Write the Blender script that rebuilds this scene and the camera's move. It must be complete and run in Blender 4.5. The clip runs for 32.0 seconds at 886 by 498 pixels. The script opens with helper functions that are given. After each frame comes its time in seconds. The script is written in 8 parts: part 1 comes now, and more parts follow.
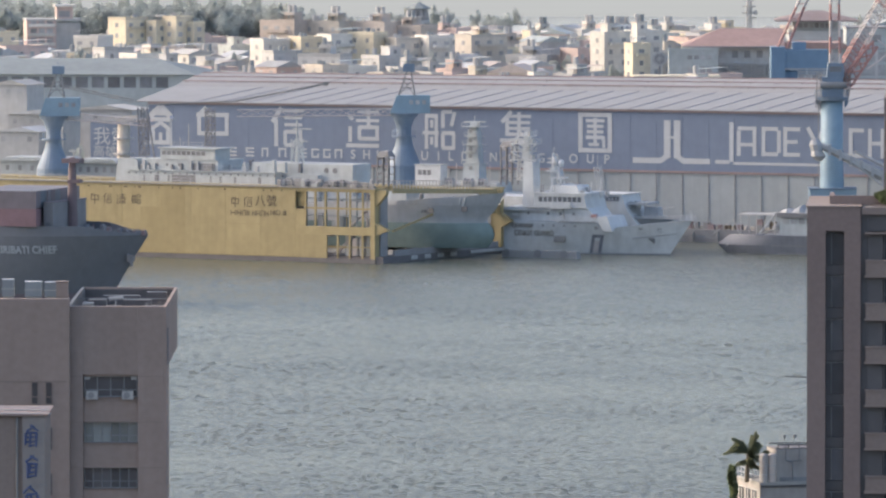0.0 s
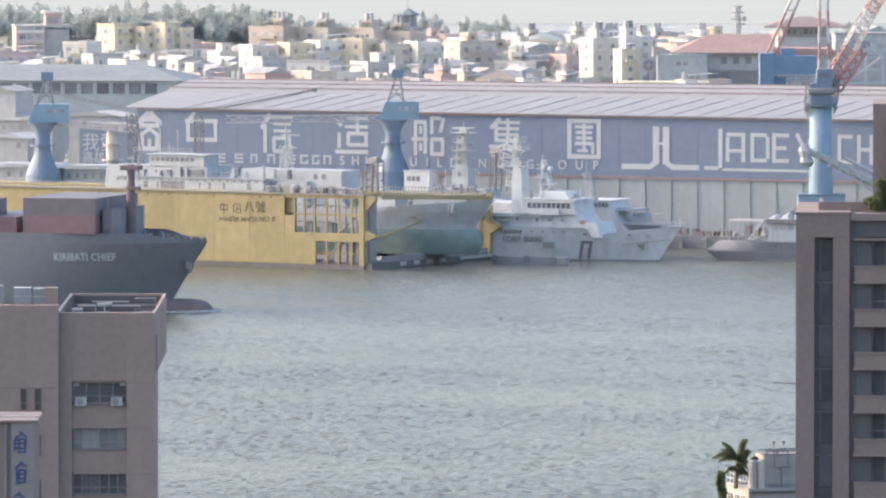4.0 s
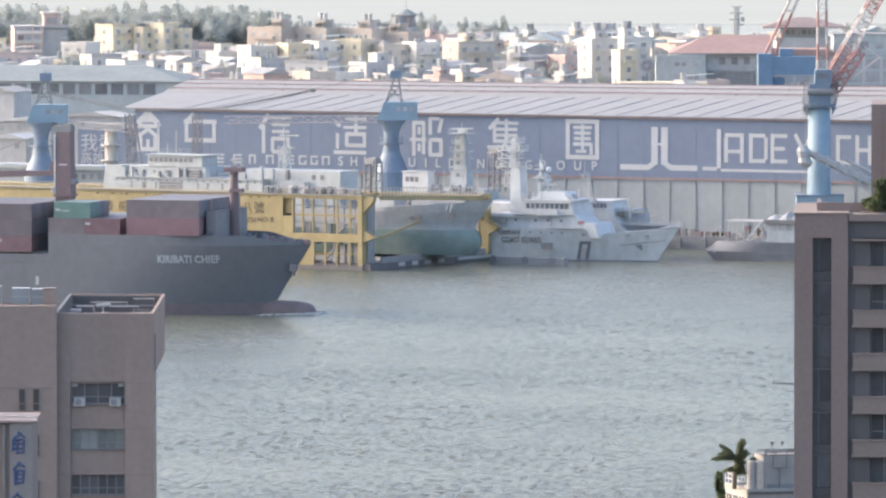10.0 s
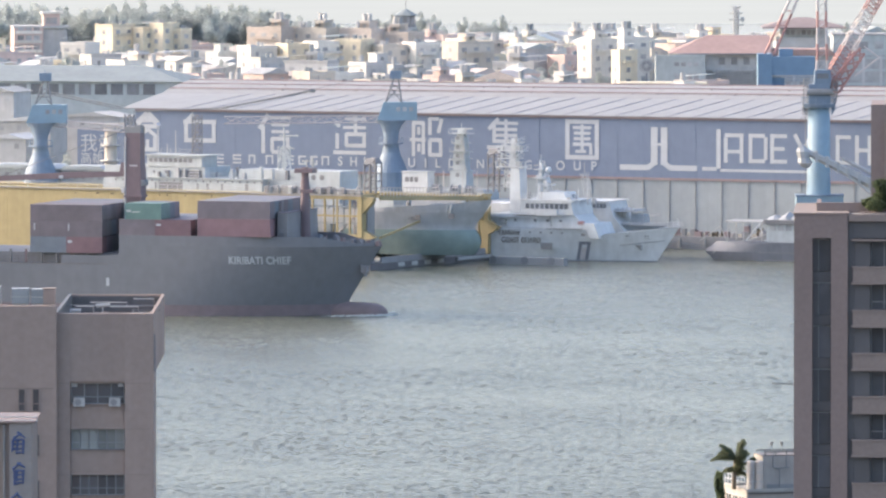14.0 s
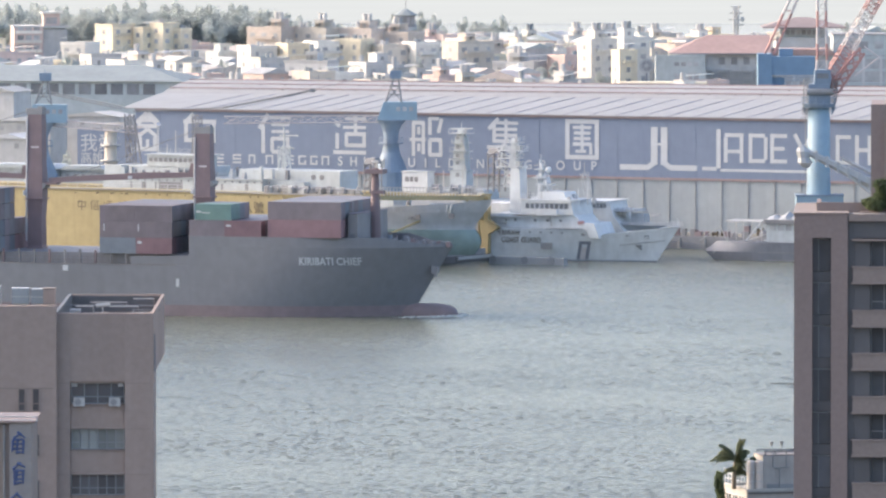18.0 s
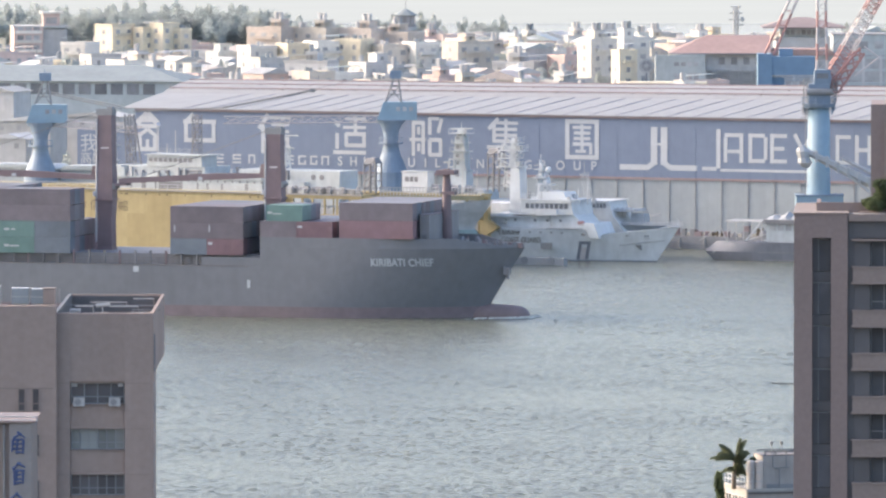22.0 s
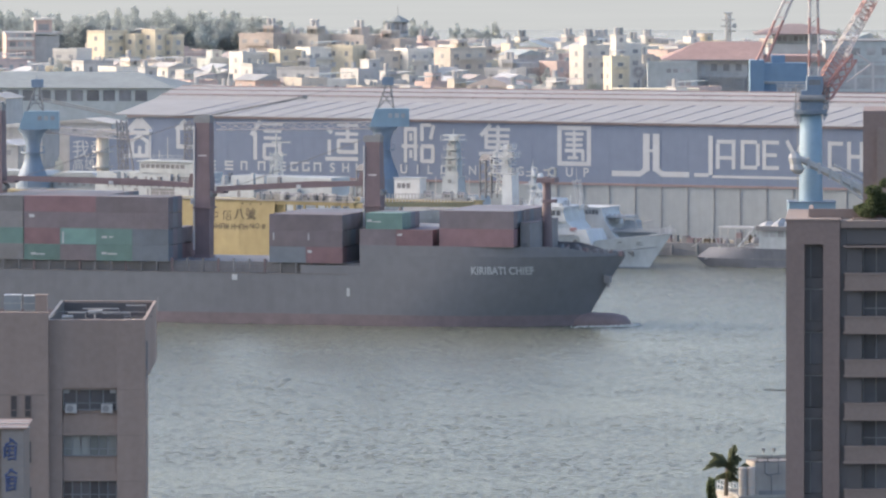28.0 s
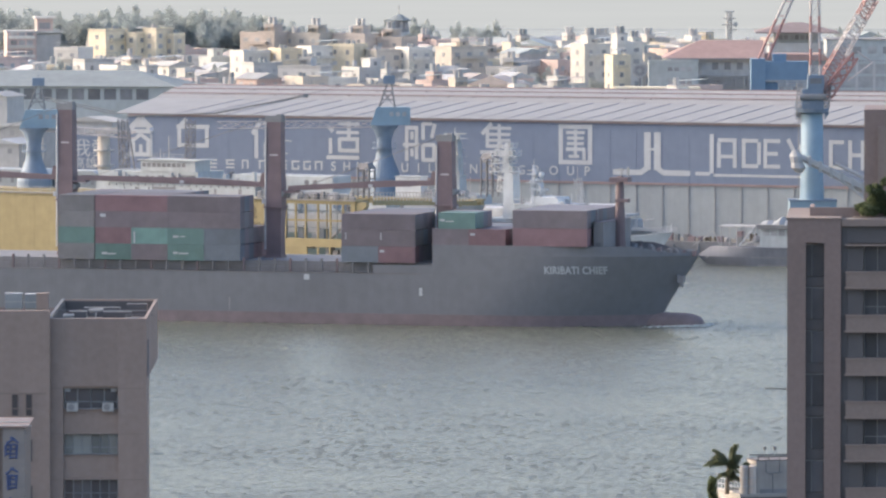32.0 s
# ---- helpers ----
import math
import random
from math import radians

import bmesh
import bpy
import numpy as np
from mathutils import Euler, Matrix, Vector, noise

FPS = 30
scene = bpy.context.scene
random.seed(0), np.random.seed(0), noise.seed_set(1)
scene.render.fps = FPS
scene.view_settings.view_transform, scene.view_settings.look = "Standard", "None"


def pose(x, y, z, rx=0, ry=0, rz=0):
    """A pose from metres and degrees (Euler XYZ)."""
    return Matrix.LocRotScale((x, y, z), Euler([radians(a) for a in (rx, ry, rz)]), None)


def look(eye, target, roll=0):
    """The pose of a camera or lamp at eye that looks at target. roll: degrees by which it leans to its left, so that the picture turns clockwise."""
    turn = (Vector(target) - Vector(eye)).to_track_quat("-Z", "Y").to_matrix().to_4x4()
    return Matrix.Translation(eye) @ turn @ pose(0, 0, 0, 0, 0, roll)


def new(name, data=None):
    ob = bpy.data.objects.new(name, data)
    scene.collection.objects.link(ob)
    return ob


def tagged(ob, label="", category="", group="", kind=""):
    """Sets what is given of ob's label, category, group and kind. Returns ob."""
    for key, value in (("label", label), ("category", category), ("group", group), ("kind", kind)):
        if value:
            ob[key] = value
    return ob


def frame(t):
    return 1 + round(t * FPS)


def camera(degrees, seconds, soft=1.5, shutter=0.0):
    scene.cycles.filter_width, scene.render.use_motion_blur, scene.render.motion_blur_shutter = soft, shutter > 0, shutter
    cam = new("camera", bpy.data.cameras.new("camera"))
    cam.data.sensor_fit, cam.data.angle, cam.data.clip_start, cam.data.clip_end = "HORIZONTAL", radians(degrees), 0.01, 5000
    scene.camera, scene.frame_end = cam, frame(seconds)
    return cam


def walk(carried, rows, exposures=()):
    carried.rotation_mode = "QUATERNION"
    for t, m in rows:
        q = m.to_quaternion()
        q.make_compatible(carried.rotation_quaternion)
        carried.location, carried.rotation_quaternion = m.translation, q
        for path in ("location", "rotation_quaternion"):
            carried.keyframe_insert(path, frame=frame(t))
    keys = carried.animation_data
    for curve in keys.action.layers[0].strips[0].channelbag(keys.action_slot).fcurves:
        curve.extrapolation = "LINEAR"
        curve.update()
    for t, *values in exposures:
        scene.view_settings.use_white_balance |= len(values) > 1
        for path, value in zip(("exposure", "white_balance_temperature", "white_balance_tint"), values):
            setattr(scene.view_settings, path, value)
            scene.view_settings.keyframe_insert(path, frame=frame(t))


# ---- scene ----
# ---- camera: one standpoint high over the city, long lens ----
EYE = (0.0, 0.0, 80.5)
TILT = 87.0576
cam = camera(5.984, 32.0, soft=2.35)


def aim(turn, rise):
    return pose(*EYE, TILT + rise, 0, turn)


PATH = [
    (0, 0.0879, -0.0458), (0.5, 0.0573, -0.0229), (1, 0.0401, -0.0153), (1.5, 0.0325, -0.0115), (2, 0.0237, -0.0095),
    (2.5, 0.0214, -0.0038), (3, 0.0210, -0.0038), (3.5, 0.0172, -0.0038), (5.5, 0.0057, -0.0038), (6, 0.0050, -0.0038),
    (7, 0.0019, -0.0019), (8, 0.0008, -0.0015), (9, 0.0000, 0.0000), (10, 0.0023, 0.0000), (10.5, 0.0038, 0.0000),
    (11, 0.0031, -0.0027), (11.5, 0.0031, -0.0019), (12, 0.0000, 0.0000), (14, 0.0000, 0.0011), (17, 0.0000, 0.0000),
    (20, 0.0000, 0.0000), (22.5, -0.0008, 0.0000), (23, -0.0038, -0.0019), (23.5, -0.0306, 0.0000), (24, -0.0859, 0.0707),
    (24.5, -0.0936, 0.1012), (25, -0.1337, 0.0840), (25.5, -0.1432, 0.0573), (27.5, -0.0554, 0.0401), (28, -0.0535, 0.0439),
    (29, -0.0535, 0.0420), (29.5, -0.0477, 0.0363), (30, -0.0477, 0.0344), (30.5, -0.0535, 0.0344), (31, -0.0497, 0.0306),
    (31.5, -0.0535, 0.0344), (32, -0.0458, 0.0344),
]
LIGHTNESS = [(t, stops + 0.22, 6950, 13.5) for t, stops in ((0.0, 0.82), (1.0, 1.11), (2.0, 1.22), (3.0, 1.27), (6.0, 1.29), (9.0, 1.32), (17.0, 1.37), (23.0, 1.38), (24.0, 1.41), (25.0, 1.42),
                                                     (25.5, 1.38), (27.5, 1.04), (28.0, 1.01), (32.0, 1.02))]
walk(cam, [(t, aim(a, b)) for t, a, b in PATH], LIGHTNESS)

# ---- daylight: sun through haze, square to the view, raking the fronts ----
SUN_DIR = Vector((-0.87, 0.25, 0.45)).normalized()
world = bpy.data.worlds.new("hazy_sky")
scene.world = world
world.use_nodes = True
sky = world.node_tree.nodes.new("ShaderNodeTexSky")
sky.sky_type = "NISHITA"
sky.sun_disc = False
sky.sun_elevation = math.asin(SUN_DIR.z)
sky.sun_rotation = math.atan2(SUN_DIR.x, SUN_DIR.y) % (2 * math.pi)
sky.air_density, sky.dust_density, sky.ozone_density = 1.0, 3.6, 1.6
background = world.node_tree.nodes["Background"]
background.inputs["Strength"].default_value = 0.15
world.node_tree.links.new(sky.outputs[0], background.inputs["Color"])
sun = new("sun", bpy.data.lights.new("sun", "SUN"))
sun.data.energy, sun.data.angle, sun.data.color = 0.7, radians(10.0), (1.0, 0.91, 0.8)
sun.matrix_world = look(SUN_DIR * 200, (0, 0, 0))


# ---- materials ----
def surface(name, colour, rough=0.7, metal=0.0, vary=0.18, grain=0.6, patch=0.12, bump=0.25, spread=0.0, streak=0.0, spec=0.4):
    """Paint, plaster, steel: colour with fine grain, broad stains, run-off streaks and a little relief."""
    m = bpy.data.materials.new(name)
    m.use_nodes = True
    nt = m.node_tree
    n, l = nt.nodes, nt.links
    b = n["Principled BSDF"]
    b.inputs["Roughness"].default_value = rough
    b.inputs["Metallic"].default_value = metal
    b.inputs["Specular IOR Level"].default_value = spec
    tc = n.new("ShaderNodeTexCoord")
    info = n.new("ShaderNodeObjectInfo")
    add = n.new("ShaderNodeVectorMath")
    add.operation = "MULTIPLY_ADD"
    comb = n.new("ShaderNodeCombineXYZ")
    for i in range(3):
        l.new(info.outputs["Random"], comb.inputs[i])
    l.new(comb.outputs[0], add.inputs[0])
    add.inputs[1].default_value = (37.0, 53.0, 71.0)
    l.new(tc.outputs["Object"], add.inputs[2])
    fine, broad = n.new("ShaderNodeTexNoise"), n.new("ShaderNodeTexNoise")
    for node, size, detail in ((fine, grain, 6.0), (broad, patch, 4.0)):
        node.inputs["Scale"].default_value = size
        node.inputs["Detail"].default_value = detail
        l.new(add.outputs[0], node.inputs["Vector"])
    total = n.new("ShaderNodeMath")
    total.operation = "ADD"
    l.new(fine.outputs["Fac"], total.inputs[0])
    l.new(broad.outputs["Fac"], total.inputs[1])
    last = total
    if streak:
        stretch = n.new("ShaderNodeVectorMath")
        stretch.operation = "MULTIPLY"
        stretch.inputs[1].default_value = (1.3, 1.3, 0.09)
        l.new(add.outputs[0], stretch.inputs[0])
        runs = n.new("ShaderNodeTexNoise")
        runs.inputs["Scale"].default_value = 1.0
        runs.inputs["Detail"].default_value = 5.0
        l.new(stretch.outputs[0], runs.inputs["Vector"])
        mix = n.new("ShaderNodeMath")
        mix.operation = "MULTIPLY_ADD"
        mix.inputs[1].default_value = streak
        l.new(runs.outputs["Fac"], mix.inputs[0])
        l.new(total.outputs[0], mix.inputs[2])
        shift = n.new("ShaderNodeMath")
        shift.operation = "SUBTRACT"
        shift.inputs[1].default_value = streak * 0.5
        l.new(mix.outputs[0], shift.inputs[0])
        last = shift
    ramp = n.new("ShaderNodeMapRange")
    ramp.inputs["From Min"].default_value, ramp.inputs["From Max"].default_value = 0.6, 1.4
    ramp.inputs["To Min"].default_value, ramp.inputs["To Max"].default_value = 1.0 - vary, 1.0 + vary
    l.new(last.outputs[0], ramp.inputs["Value"])
    scale = n.new("ShaderNodeVectorMath")
    scale.operation = "SCALE"
    scale.inputs[0].default_value = colour
    l.new(ramp.outputs[0], scale.inputs["Scale"])
    out = scale
    if spread:
        each = n.new("ShaderNodeMapRange")
        each.inputs["To Min"].default_value, each.inputs["To Max"].default_value = 1.0 - spread, 1.0 + spread
        l.new(info.outputs["Random"], each.inputs["Value"])
        out = n.new("ShaderNodeVectorMath")
        out.operation = "SCALE"
        l.new(scale.outputs[0], out.inputs[0])
        l.new(each.outputs[0], out.inputs["Scale"])
    l.new(out.outputs[0], b.inputs["Base Color"])
    if bump:
        bp = n.new("ShaderNodeBump")
        bp.inputs["Strength"].default_value = bump
        bp.inputs["Distance"].default_value = 0.05
        l.new(fine.outputs["Fac"], bp.inputs["Height"])
        l.new(bp.outputs[0], b.inputs["Normal"])
    return m


def foliage(name, colour):
    """Leaves that let half of the light through."""
    m = surface(name, colour, 0.75, vary=0.3, grain=1.5, patch=0.3, bump=0.4)
    n, l = m.node_tree.nodes, m.node_tree.links
    b = n["Principled BSDF"]
    thin, mix = n.new("ShaderNodeBsdfTranslucent"), n.new("ShaderNodeMixShader")
    l.new(b.inputs["Base Color"].links[0].from_socket, thin.inputs["Color"])
    mix.inputs["Fac"].default_value = 0.5
    l.new(b.outputs[0], mix.inputs[1])
    l.new(thin.outputs[0], mix.inputs[2])
    l.new(mix.outputs[0], n["Material Output"].inputs["Surface"])
    return m


def glass(name, colour, rough=0.12):
    m = surface(name, colour, rough, vary=0.25, grain=0.5, patch=0.4, bump=0.0, spec=0.6, spread=0.3)
    return m


def water_material():
    m = bpy.data.materials.new("harbour_water")
    m.use_nodes = True
    n, l = m.node_tree.nodes, m.node_tree.links
    b = n["Principled BSDF"]
    b.inputs["Roughness"].default_value = 0.2
    b.inputs["IOR"].default_value = 1.26
    tc = n.new("ShaderNodeTexCoord")
    broad = n.new("ShaderNodeTexNoise")
    broad.inputs["Scale"].default_value, broad.inputs["Detail"].default_value = 0.012, 5.0
    l.new(tc.outputs["Object"], broad.inputs["Vector"])
    ramp = n.new("ShaderNodeValToRGB")
    ramp.color_ramp.elements[0].position, ramp.color_ramp.elements[1].position = 0.35, 0.68
    ramp.color_ramp.elements[0].color = (0.120, 0.131, 0.110, 1)
    ramp.color_ramp.elements[1].color = (0.162, 0.176, 0.149, 1)
    l.new(broad.outputs["Fac"], ramp.inputs["Fac"])
    l.new(ramp.outputs[0], b.inputs["Base Color"])
    small = n.new("ShaderNodeTexNoise")
    small.inputs["Scale"].default_value, small.inputs["Detail"].default_value = 1.0, 3.0
    along = n.new("ShaderNodeVectorMath")
    along.operation = "MULTIPLY"
    along.inputs[1].default_value = (1.0, 1.25, 1.0)
    l.new(tc.outputs["Object"], along.inputs[0])
    l.new(along.outputs[0], small.inputs["Vector"])
    bp = n.new("ShaderNodeBump")
    bp.inputs["Strength"].default_value, bp.inputs["Distance"].default_value = 1.0, 0.38
    l.new(small.outputs["Fac"], bp.inputs["Height"])
    l.new(bp.outputs[0], b.inputs["Normal"])
    return m


WATER = water_material()
OPEN_SEA = surface("open_sea", (0.42, 0.46, 0.46), 0.12, vary=0.06, grain=0.02, patch=0.003, bump=0.0, spec=0.5)
CONCRETE = surface("weathered_concrete", (0.36, 0.35, 0.33), 0.9, streak=0.6)
EARTH = surface("dusty_ground", (0.27, 0.26, 0.23), 0.95)
ASPHALT = surface("asphalt", (0.06, 0.06, 0.062), 0.9)
BROWN_TILE = surface("brown_tile_cladding", (0.25, 0.194, 0.18), 0.65, vary=0.12, grain=3.0, streak=0.3)
BROWN_BAND = surface("beige_stone_band", (0.262, 0.213, 0.194), 0.7, vary=0.12, grain=3.0)
# Cladding grey, also painted as the shade inside the office roof well.
DARK_RECESS = surface("dark_cladding_and_shade", (0.115, 0.112, 0.118), 0.5, vary=0.15)
TAN_TILE = surface("tan_mosaic_tile", (0.33, 0.262, 0.234), 0.75, vary=0.12, grain=2.0, streak=0.5)
TINTED = glass("tinted_window", (0.105, 0.11, 0.122))
PALE_GLASS = glass("curtained_window", (0.22, 0.24, 0.24), 0.25)
ALU = surface("aluminium", (0.45, 0.46, 0.47), 0.4, 0.6, bump=0)
STEEL_TANK = surface("stainless_tank", (0.28, 0.31, 0.34), 0.35, 0.4, bump=0)
WHITE_PAINT = surface("white_paint", (0.455, 0.455, 0.455), 0.6, streak=0.5)
WHITE_WALL = surface("whitewashed_wall", (0.385, 0.36, 0.34), 0.85, streak=0.8, vary=0.25)
SHIP_WHITE = surface("ship_white", (0.613, 0.634, 0.649), 0.5, streak=0.6, vary=0.16)
DULL_WHITE = surface("weathered_ship_white", (0.445, 0.480, 0.497), 0.6, streak=0.7, vary=0.16)
PANEL_BLUE = surface("blue_sheet_wall", (0.181, 0.227, 0.32), 0.55, vary=0.08, streak=0.4)
SIGN_WHITE = surface("sign_white", (0.49, 0.515, 0.55), 0.6, vary=0.08)
PANEL_GREY = surface("pale_sheet_wall", (0.335, 0.37, 0.395), 0.6, vary=0.1, streak=0.7)
ROOF_GREY = surface("galvanised_roof", (0.311, 0.312, 0.318), 0.6, 0.0, vary=0.1)
RUST_TRIM = surface("faded_red_trim", (0.3, 0.232, 0.24), 0.7)
SEAM = surface("dark_seam", (0.29, 0.29, 0.3), 0.8)
DOCK_YELLOW = surface("dock_yellow", (0.365, 0.300, 0.168), 0.65, vary=0.16, patch=0.05, streak=0.6)
DOCK_PATCH = surface("dull_dock_yellow", (0.335, 0.272, 0.150), 0.7, vary=0.14, patch=0.08, streak=0.6)
# Dark dock surfaces raised to mid grey: haze is painted into this colour.
DOCK_DARK = surface("hazed_dock_dark", (0.285, 0.285, 0.297), 0.8)
TAR = surface("tar_black", (0.165, 0.155, 0.165), 0.85)
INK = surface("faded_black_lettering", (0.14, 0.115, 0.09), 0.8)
CRANE_BLUE = surface("crane_blue", (0.190, 0.255, 0.338), 0.55, vary=0.15, streak=0.5)
CRANE_LIGHT = surface("crane_light_blue", (0.250, 0.362, 0.450), 0.55, vary=0.12, streak=0.4)
REAR_BLUE = surface("bright_crane_blue", (0.168, 0.272, 0.390), 0.55, vary=0.12, streak=0.3)
JIB_RED = surface("jib_red", (0.408, 0.23, 0.221), 0.6)
JIB_WHITE = surface("jib_white", (0.527, 0.493, 0.493), 0.6)
# Dark steel is set pale, the haze over far gear painted into it.
DARK_STEEL = surface("dark_steel", (0.244, 0.25, 0.259), 0.6)
GREY_HULL = surface("grey_hull", (0.405, 0.420, 0.440), 0.7, streak=0.6)
# Green bottom lightened as well, for the haze over the dock.
GREEN_HULL = surface("green_antifouling", (0.218, 0.288, 0.284), 0.85, spec=0.15)
NAVY_HULL = surface("navy_hull", (0.200, 0.210, 0.245), 0.6, streak=0.5)
# Black hull paint lifted to grey: distance haze is put into the colour.
HULL_HAZED = surface("haze_lifted_black", (0.206, 0.213, 0.235), 0.65, vary=0.1, patch=0.04, streak=0.4, spec=0.2)
# Boot band, cranes and containers: the haze's blue-grey lift is in these colours.
HULL_RED = surface("boot_red", (0.222, 0.178, 0.192), 0.7, vary=0.2)
SHIP_DECK = surface("ship_deck", (0.21, 0.197, 0.202), 0.8)
CRANE_MAROON = surface("crane_maroon", (0.205, 0.155, 0.168), 0.6, vary=0.15, streak=0.5)
BOX_BROWN = surface("container_brown", (0.198, 0.174, 0.196), 0.6, spread=0.08)
BOX_RED = surface("container_red", (0.246, 0.158, 0.180), 0.6, spread=0.12)
BOX_GREEN = surface("container_green", (0.140, 0.235, 0.225), 0.6, spread=0.12)
BOX_TEAL = surface("container_teal", (0.175, 0.310, 0.295), 0.6, spread=0.1)
BOX_BLUE = surface("container_blue", (0.162, 0.190, 0.228), 0.6, spread=0.1)
BOX_DARK = surface("container_dark", (0.212, 0.212, 0.228), 0.6, spread=0.08)

SIGN_BLUE = surface("sign_blue", (0.085, 0.118, 0.235), 0.6)
LEAF = foliage("leaf_green", (0.115, 0.145, 0.075))
PALM_LEAF = foliage("palm_leaf", (0.175, 0.195, 0.115))
# Far leaves and bark are painted pale to imitate haze over them.
LEAF_HAZED = foliage("haze_pale_needles", (0.455, 0.495, 0.485))
HAZED_BARK = surface("haze_pale_bark", (0.42, 0.42, 0.42), 0.95, grain=4.0)
BARK = surface("bark", (0.16, 0.13, 0.10), 0.95, grain=4.0)
HOUSE_PAINTS = [surface("house_" + k, c, 0.85, vary=0.16, streak=0.5, spread=0.12) for k, c in (
    ("cream", (0.69, 0.62, 0.49)), ("white", (0.65, 0.635, 0.60)), ("grey", (0.47, 0.475, 0.48)), ("pink", (0.60, 0.48, 0.45)),
    ("beige", (0.58, 0.535, 0.48)), ("tan", (0.54, 0.475, 0.43)), ("pale_green", (0.54, 0.57, 0.55)))]

ROOF_PAINTS = [surface("roof_" + k, c, 0.8, vary=0.2, spread=0.15) for k, c in (
    ("slab", (0.50, 0.495, 0.48)), ("sheet", (0.46, 0.475, 0.49)), ("teal", (0.37, 0.415, 0.42)), ("rust", (0.46, 0.41, 0.39)))]
ROOF_TILE = surface("red_roof_tile", (0.400, 0.278, 0.255), 0.8, vary=0.14)
PAVILION_TILE = surface("brown_roof_tile", (0.285, 0.228, 0.222), 0.8, vary=0.14)
# Hangar wall and roof lightened: painted haze over the far yard.
HANGAR_GREY = surface("hangar_grey", (0.43, 0.475, 0.49), 0.7)
HANGAR_ROOF = surface("dull_green_sheet_roof", (0.255, 0.290, 0.298), 0.75, vary=0.14, streak=0.3)
# House windows lightened: the town's haze is put into this colour.
WINDOW_DARK = glass("house_window", (0.37, 0.375, 0.39))
SHIP_GLASS = glass("ship_window", (0.19, 0.2, 0.22))
SIGN_BOARD = surface("grey_tile_signboard", (0.295, 0.270, 0.260), 0.7, vary=0.14, grain=2.0, streak=0.5)


# ---- mesh building ----
class Shape:
    """Vertices and faces of one mesh."""

    def __init__(self):
        self.v, self.f, self.s = [], [], []

    def box(self, x0, y0, z0, x1, y1, z1, taper=0.0):
        i, t = len(self.v), taper
        self.v += [(x0, y0, z0), (x1, y0, z0), (x1, y1, z0), (x0, y1, z0),
                   (x0 + t, y0 + t, z1), (x1 - t, y0 + t, z1), (x1 - t, y1 - t, z1), (x0 + t, y1 - t, z1)]
        self.f += [(i + 3, i + 2, i + 1, i), (i + 4, i + 5, i + 6, i + 7), (i, i + 1, i + 5, i + 4),
                   (i + 1, i + 2, i + 6, i + 5), (i + 2, i + 3, i + 7, i + 6), (i + 3, i, i + 4, i + 7)]
        return self

    def prism(self, outline, y0, y1):
        """An outline in x, z drawn out along y."""
        i, n = len(self.v), len(outline)
        self.v += [(x, y0, z) for x, z in outline] + [(x, y1, z) for x, z in outline]
        self.f += [tuple(range(i, i + n)), tuple(range(i + 2 * n - 1, i + n - 1, -1))]
        self.f += [(i + (k + 1) % n, i + k, i + n + k, i + n + (k + 1) % n) for k in range(n)]
        return self

    def plan(self, outline, z0, z1):
        """An outline in x, y (counter-clockwise) drawn up along z."""
        i, n = len(self.v), len(outline)
        self.v += [(x, y, z0) for x, y in outline] + [(x, y, z1) for x, y in outline]
        self.f += [tuple(range(i + n - 1, i - 1, -1)), tuple(range(i + n, i + 2 * n))]
        self.f += [(i + k, i + (k + 1) % n, i + n + (k + 1) % n, i + n + k) for k in range(n)]
        return self

    def rod(self, a, b, r, r2=None, n=6):
        a, b = Vector(a), Vector(b)
        r2 = r if r2 is None else r2
        d = (b - a).normalized()
        u = d.orthogonal().normalized()
        w = d.cross(u)
        i = len(self.v)
        for c, q in ((a, r), (b, r2)):
            for k in range(n):
                t = 2 * math.pi * (k + 0.5) / n
                self.v.append(tuple(c + (u * math.cos(t) + w * math.sin(t)) * q))
        self.f += [tuple(range(i + n - 1, i - 1, -1)), tuple(range(i + n, i + 2 * n))]
        self.f += [(i + k, i + (k + 1) % n, i + n + (k + 1) % n, i + n + k) for k in range(n)]
        return self

    def loft(self, rings, cap=True):
        i, n = len(self.v), len(rings[0])
        for r in rings:
            self.v += [tuple(p) for p in r]
        for j in range(len(rings) - 1):
            for k in range(n):
                a, b = i + j * n + k, i + j * n + (k + 1) % n
                self.f.append((a, b, b + n, a + n))
        if cap:
            self.f += [tuple(range(i + n - 1, i - 1, -1)), tuple(range(i + (len(rings) - 1) * n, i + len(rings) * n))]
        return self

    def truss(self, a, b, size, bays, r):
        """A square lattice boom from a to b."""
        a, b = Vector(a), Vector(b)
        d = (b - a).normalized()
        u = d.cross(Vector((0, 0, 1)))
        u = (u if u.length > 0.05 else Vector((1, 0, 0))).normalized() * size / 2
        w = d.cross(u).normalized() * size / 2
        corners = [u + w, u - w, -u - w, -u + w]
        for c in corners:
            self.rod(a + c, b + c, r, n=4)
        for k in range(bays):
            p, q = a.lerp(b, k / bays), a.lerp(b, (k + 1) / bays)
            for j in range(4):
                c, e = corners[j], corners[(j + 1) % 4]
                self.rod(p + c, q + e, r * 0.6, n=3) if k % 2 else self.rod(p + e, q + c, r * 0.6, n=3)
                self.rod(p + c, p + e, r * 0.6, n=3)
        return self

    def mesh(self, name, material, smooth=False):
        me = bpy.data.meshes.new(name)
        me.from_pydata(self.v, [], self.f)
        me.materials.append(material)
        if smooth:
            me.polygons.foreach_set("use_smooth", [True] * len(me.polygons))
        me.update()
        return me


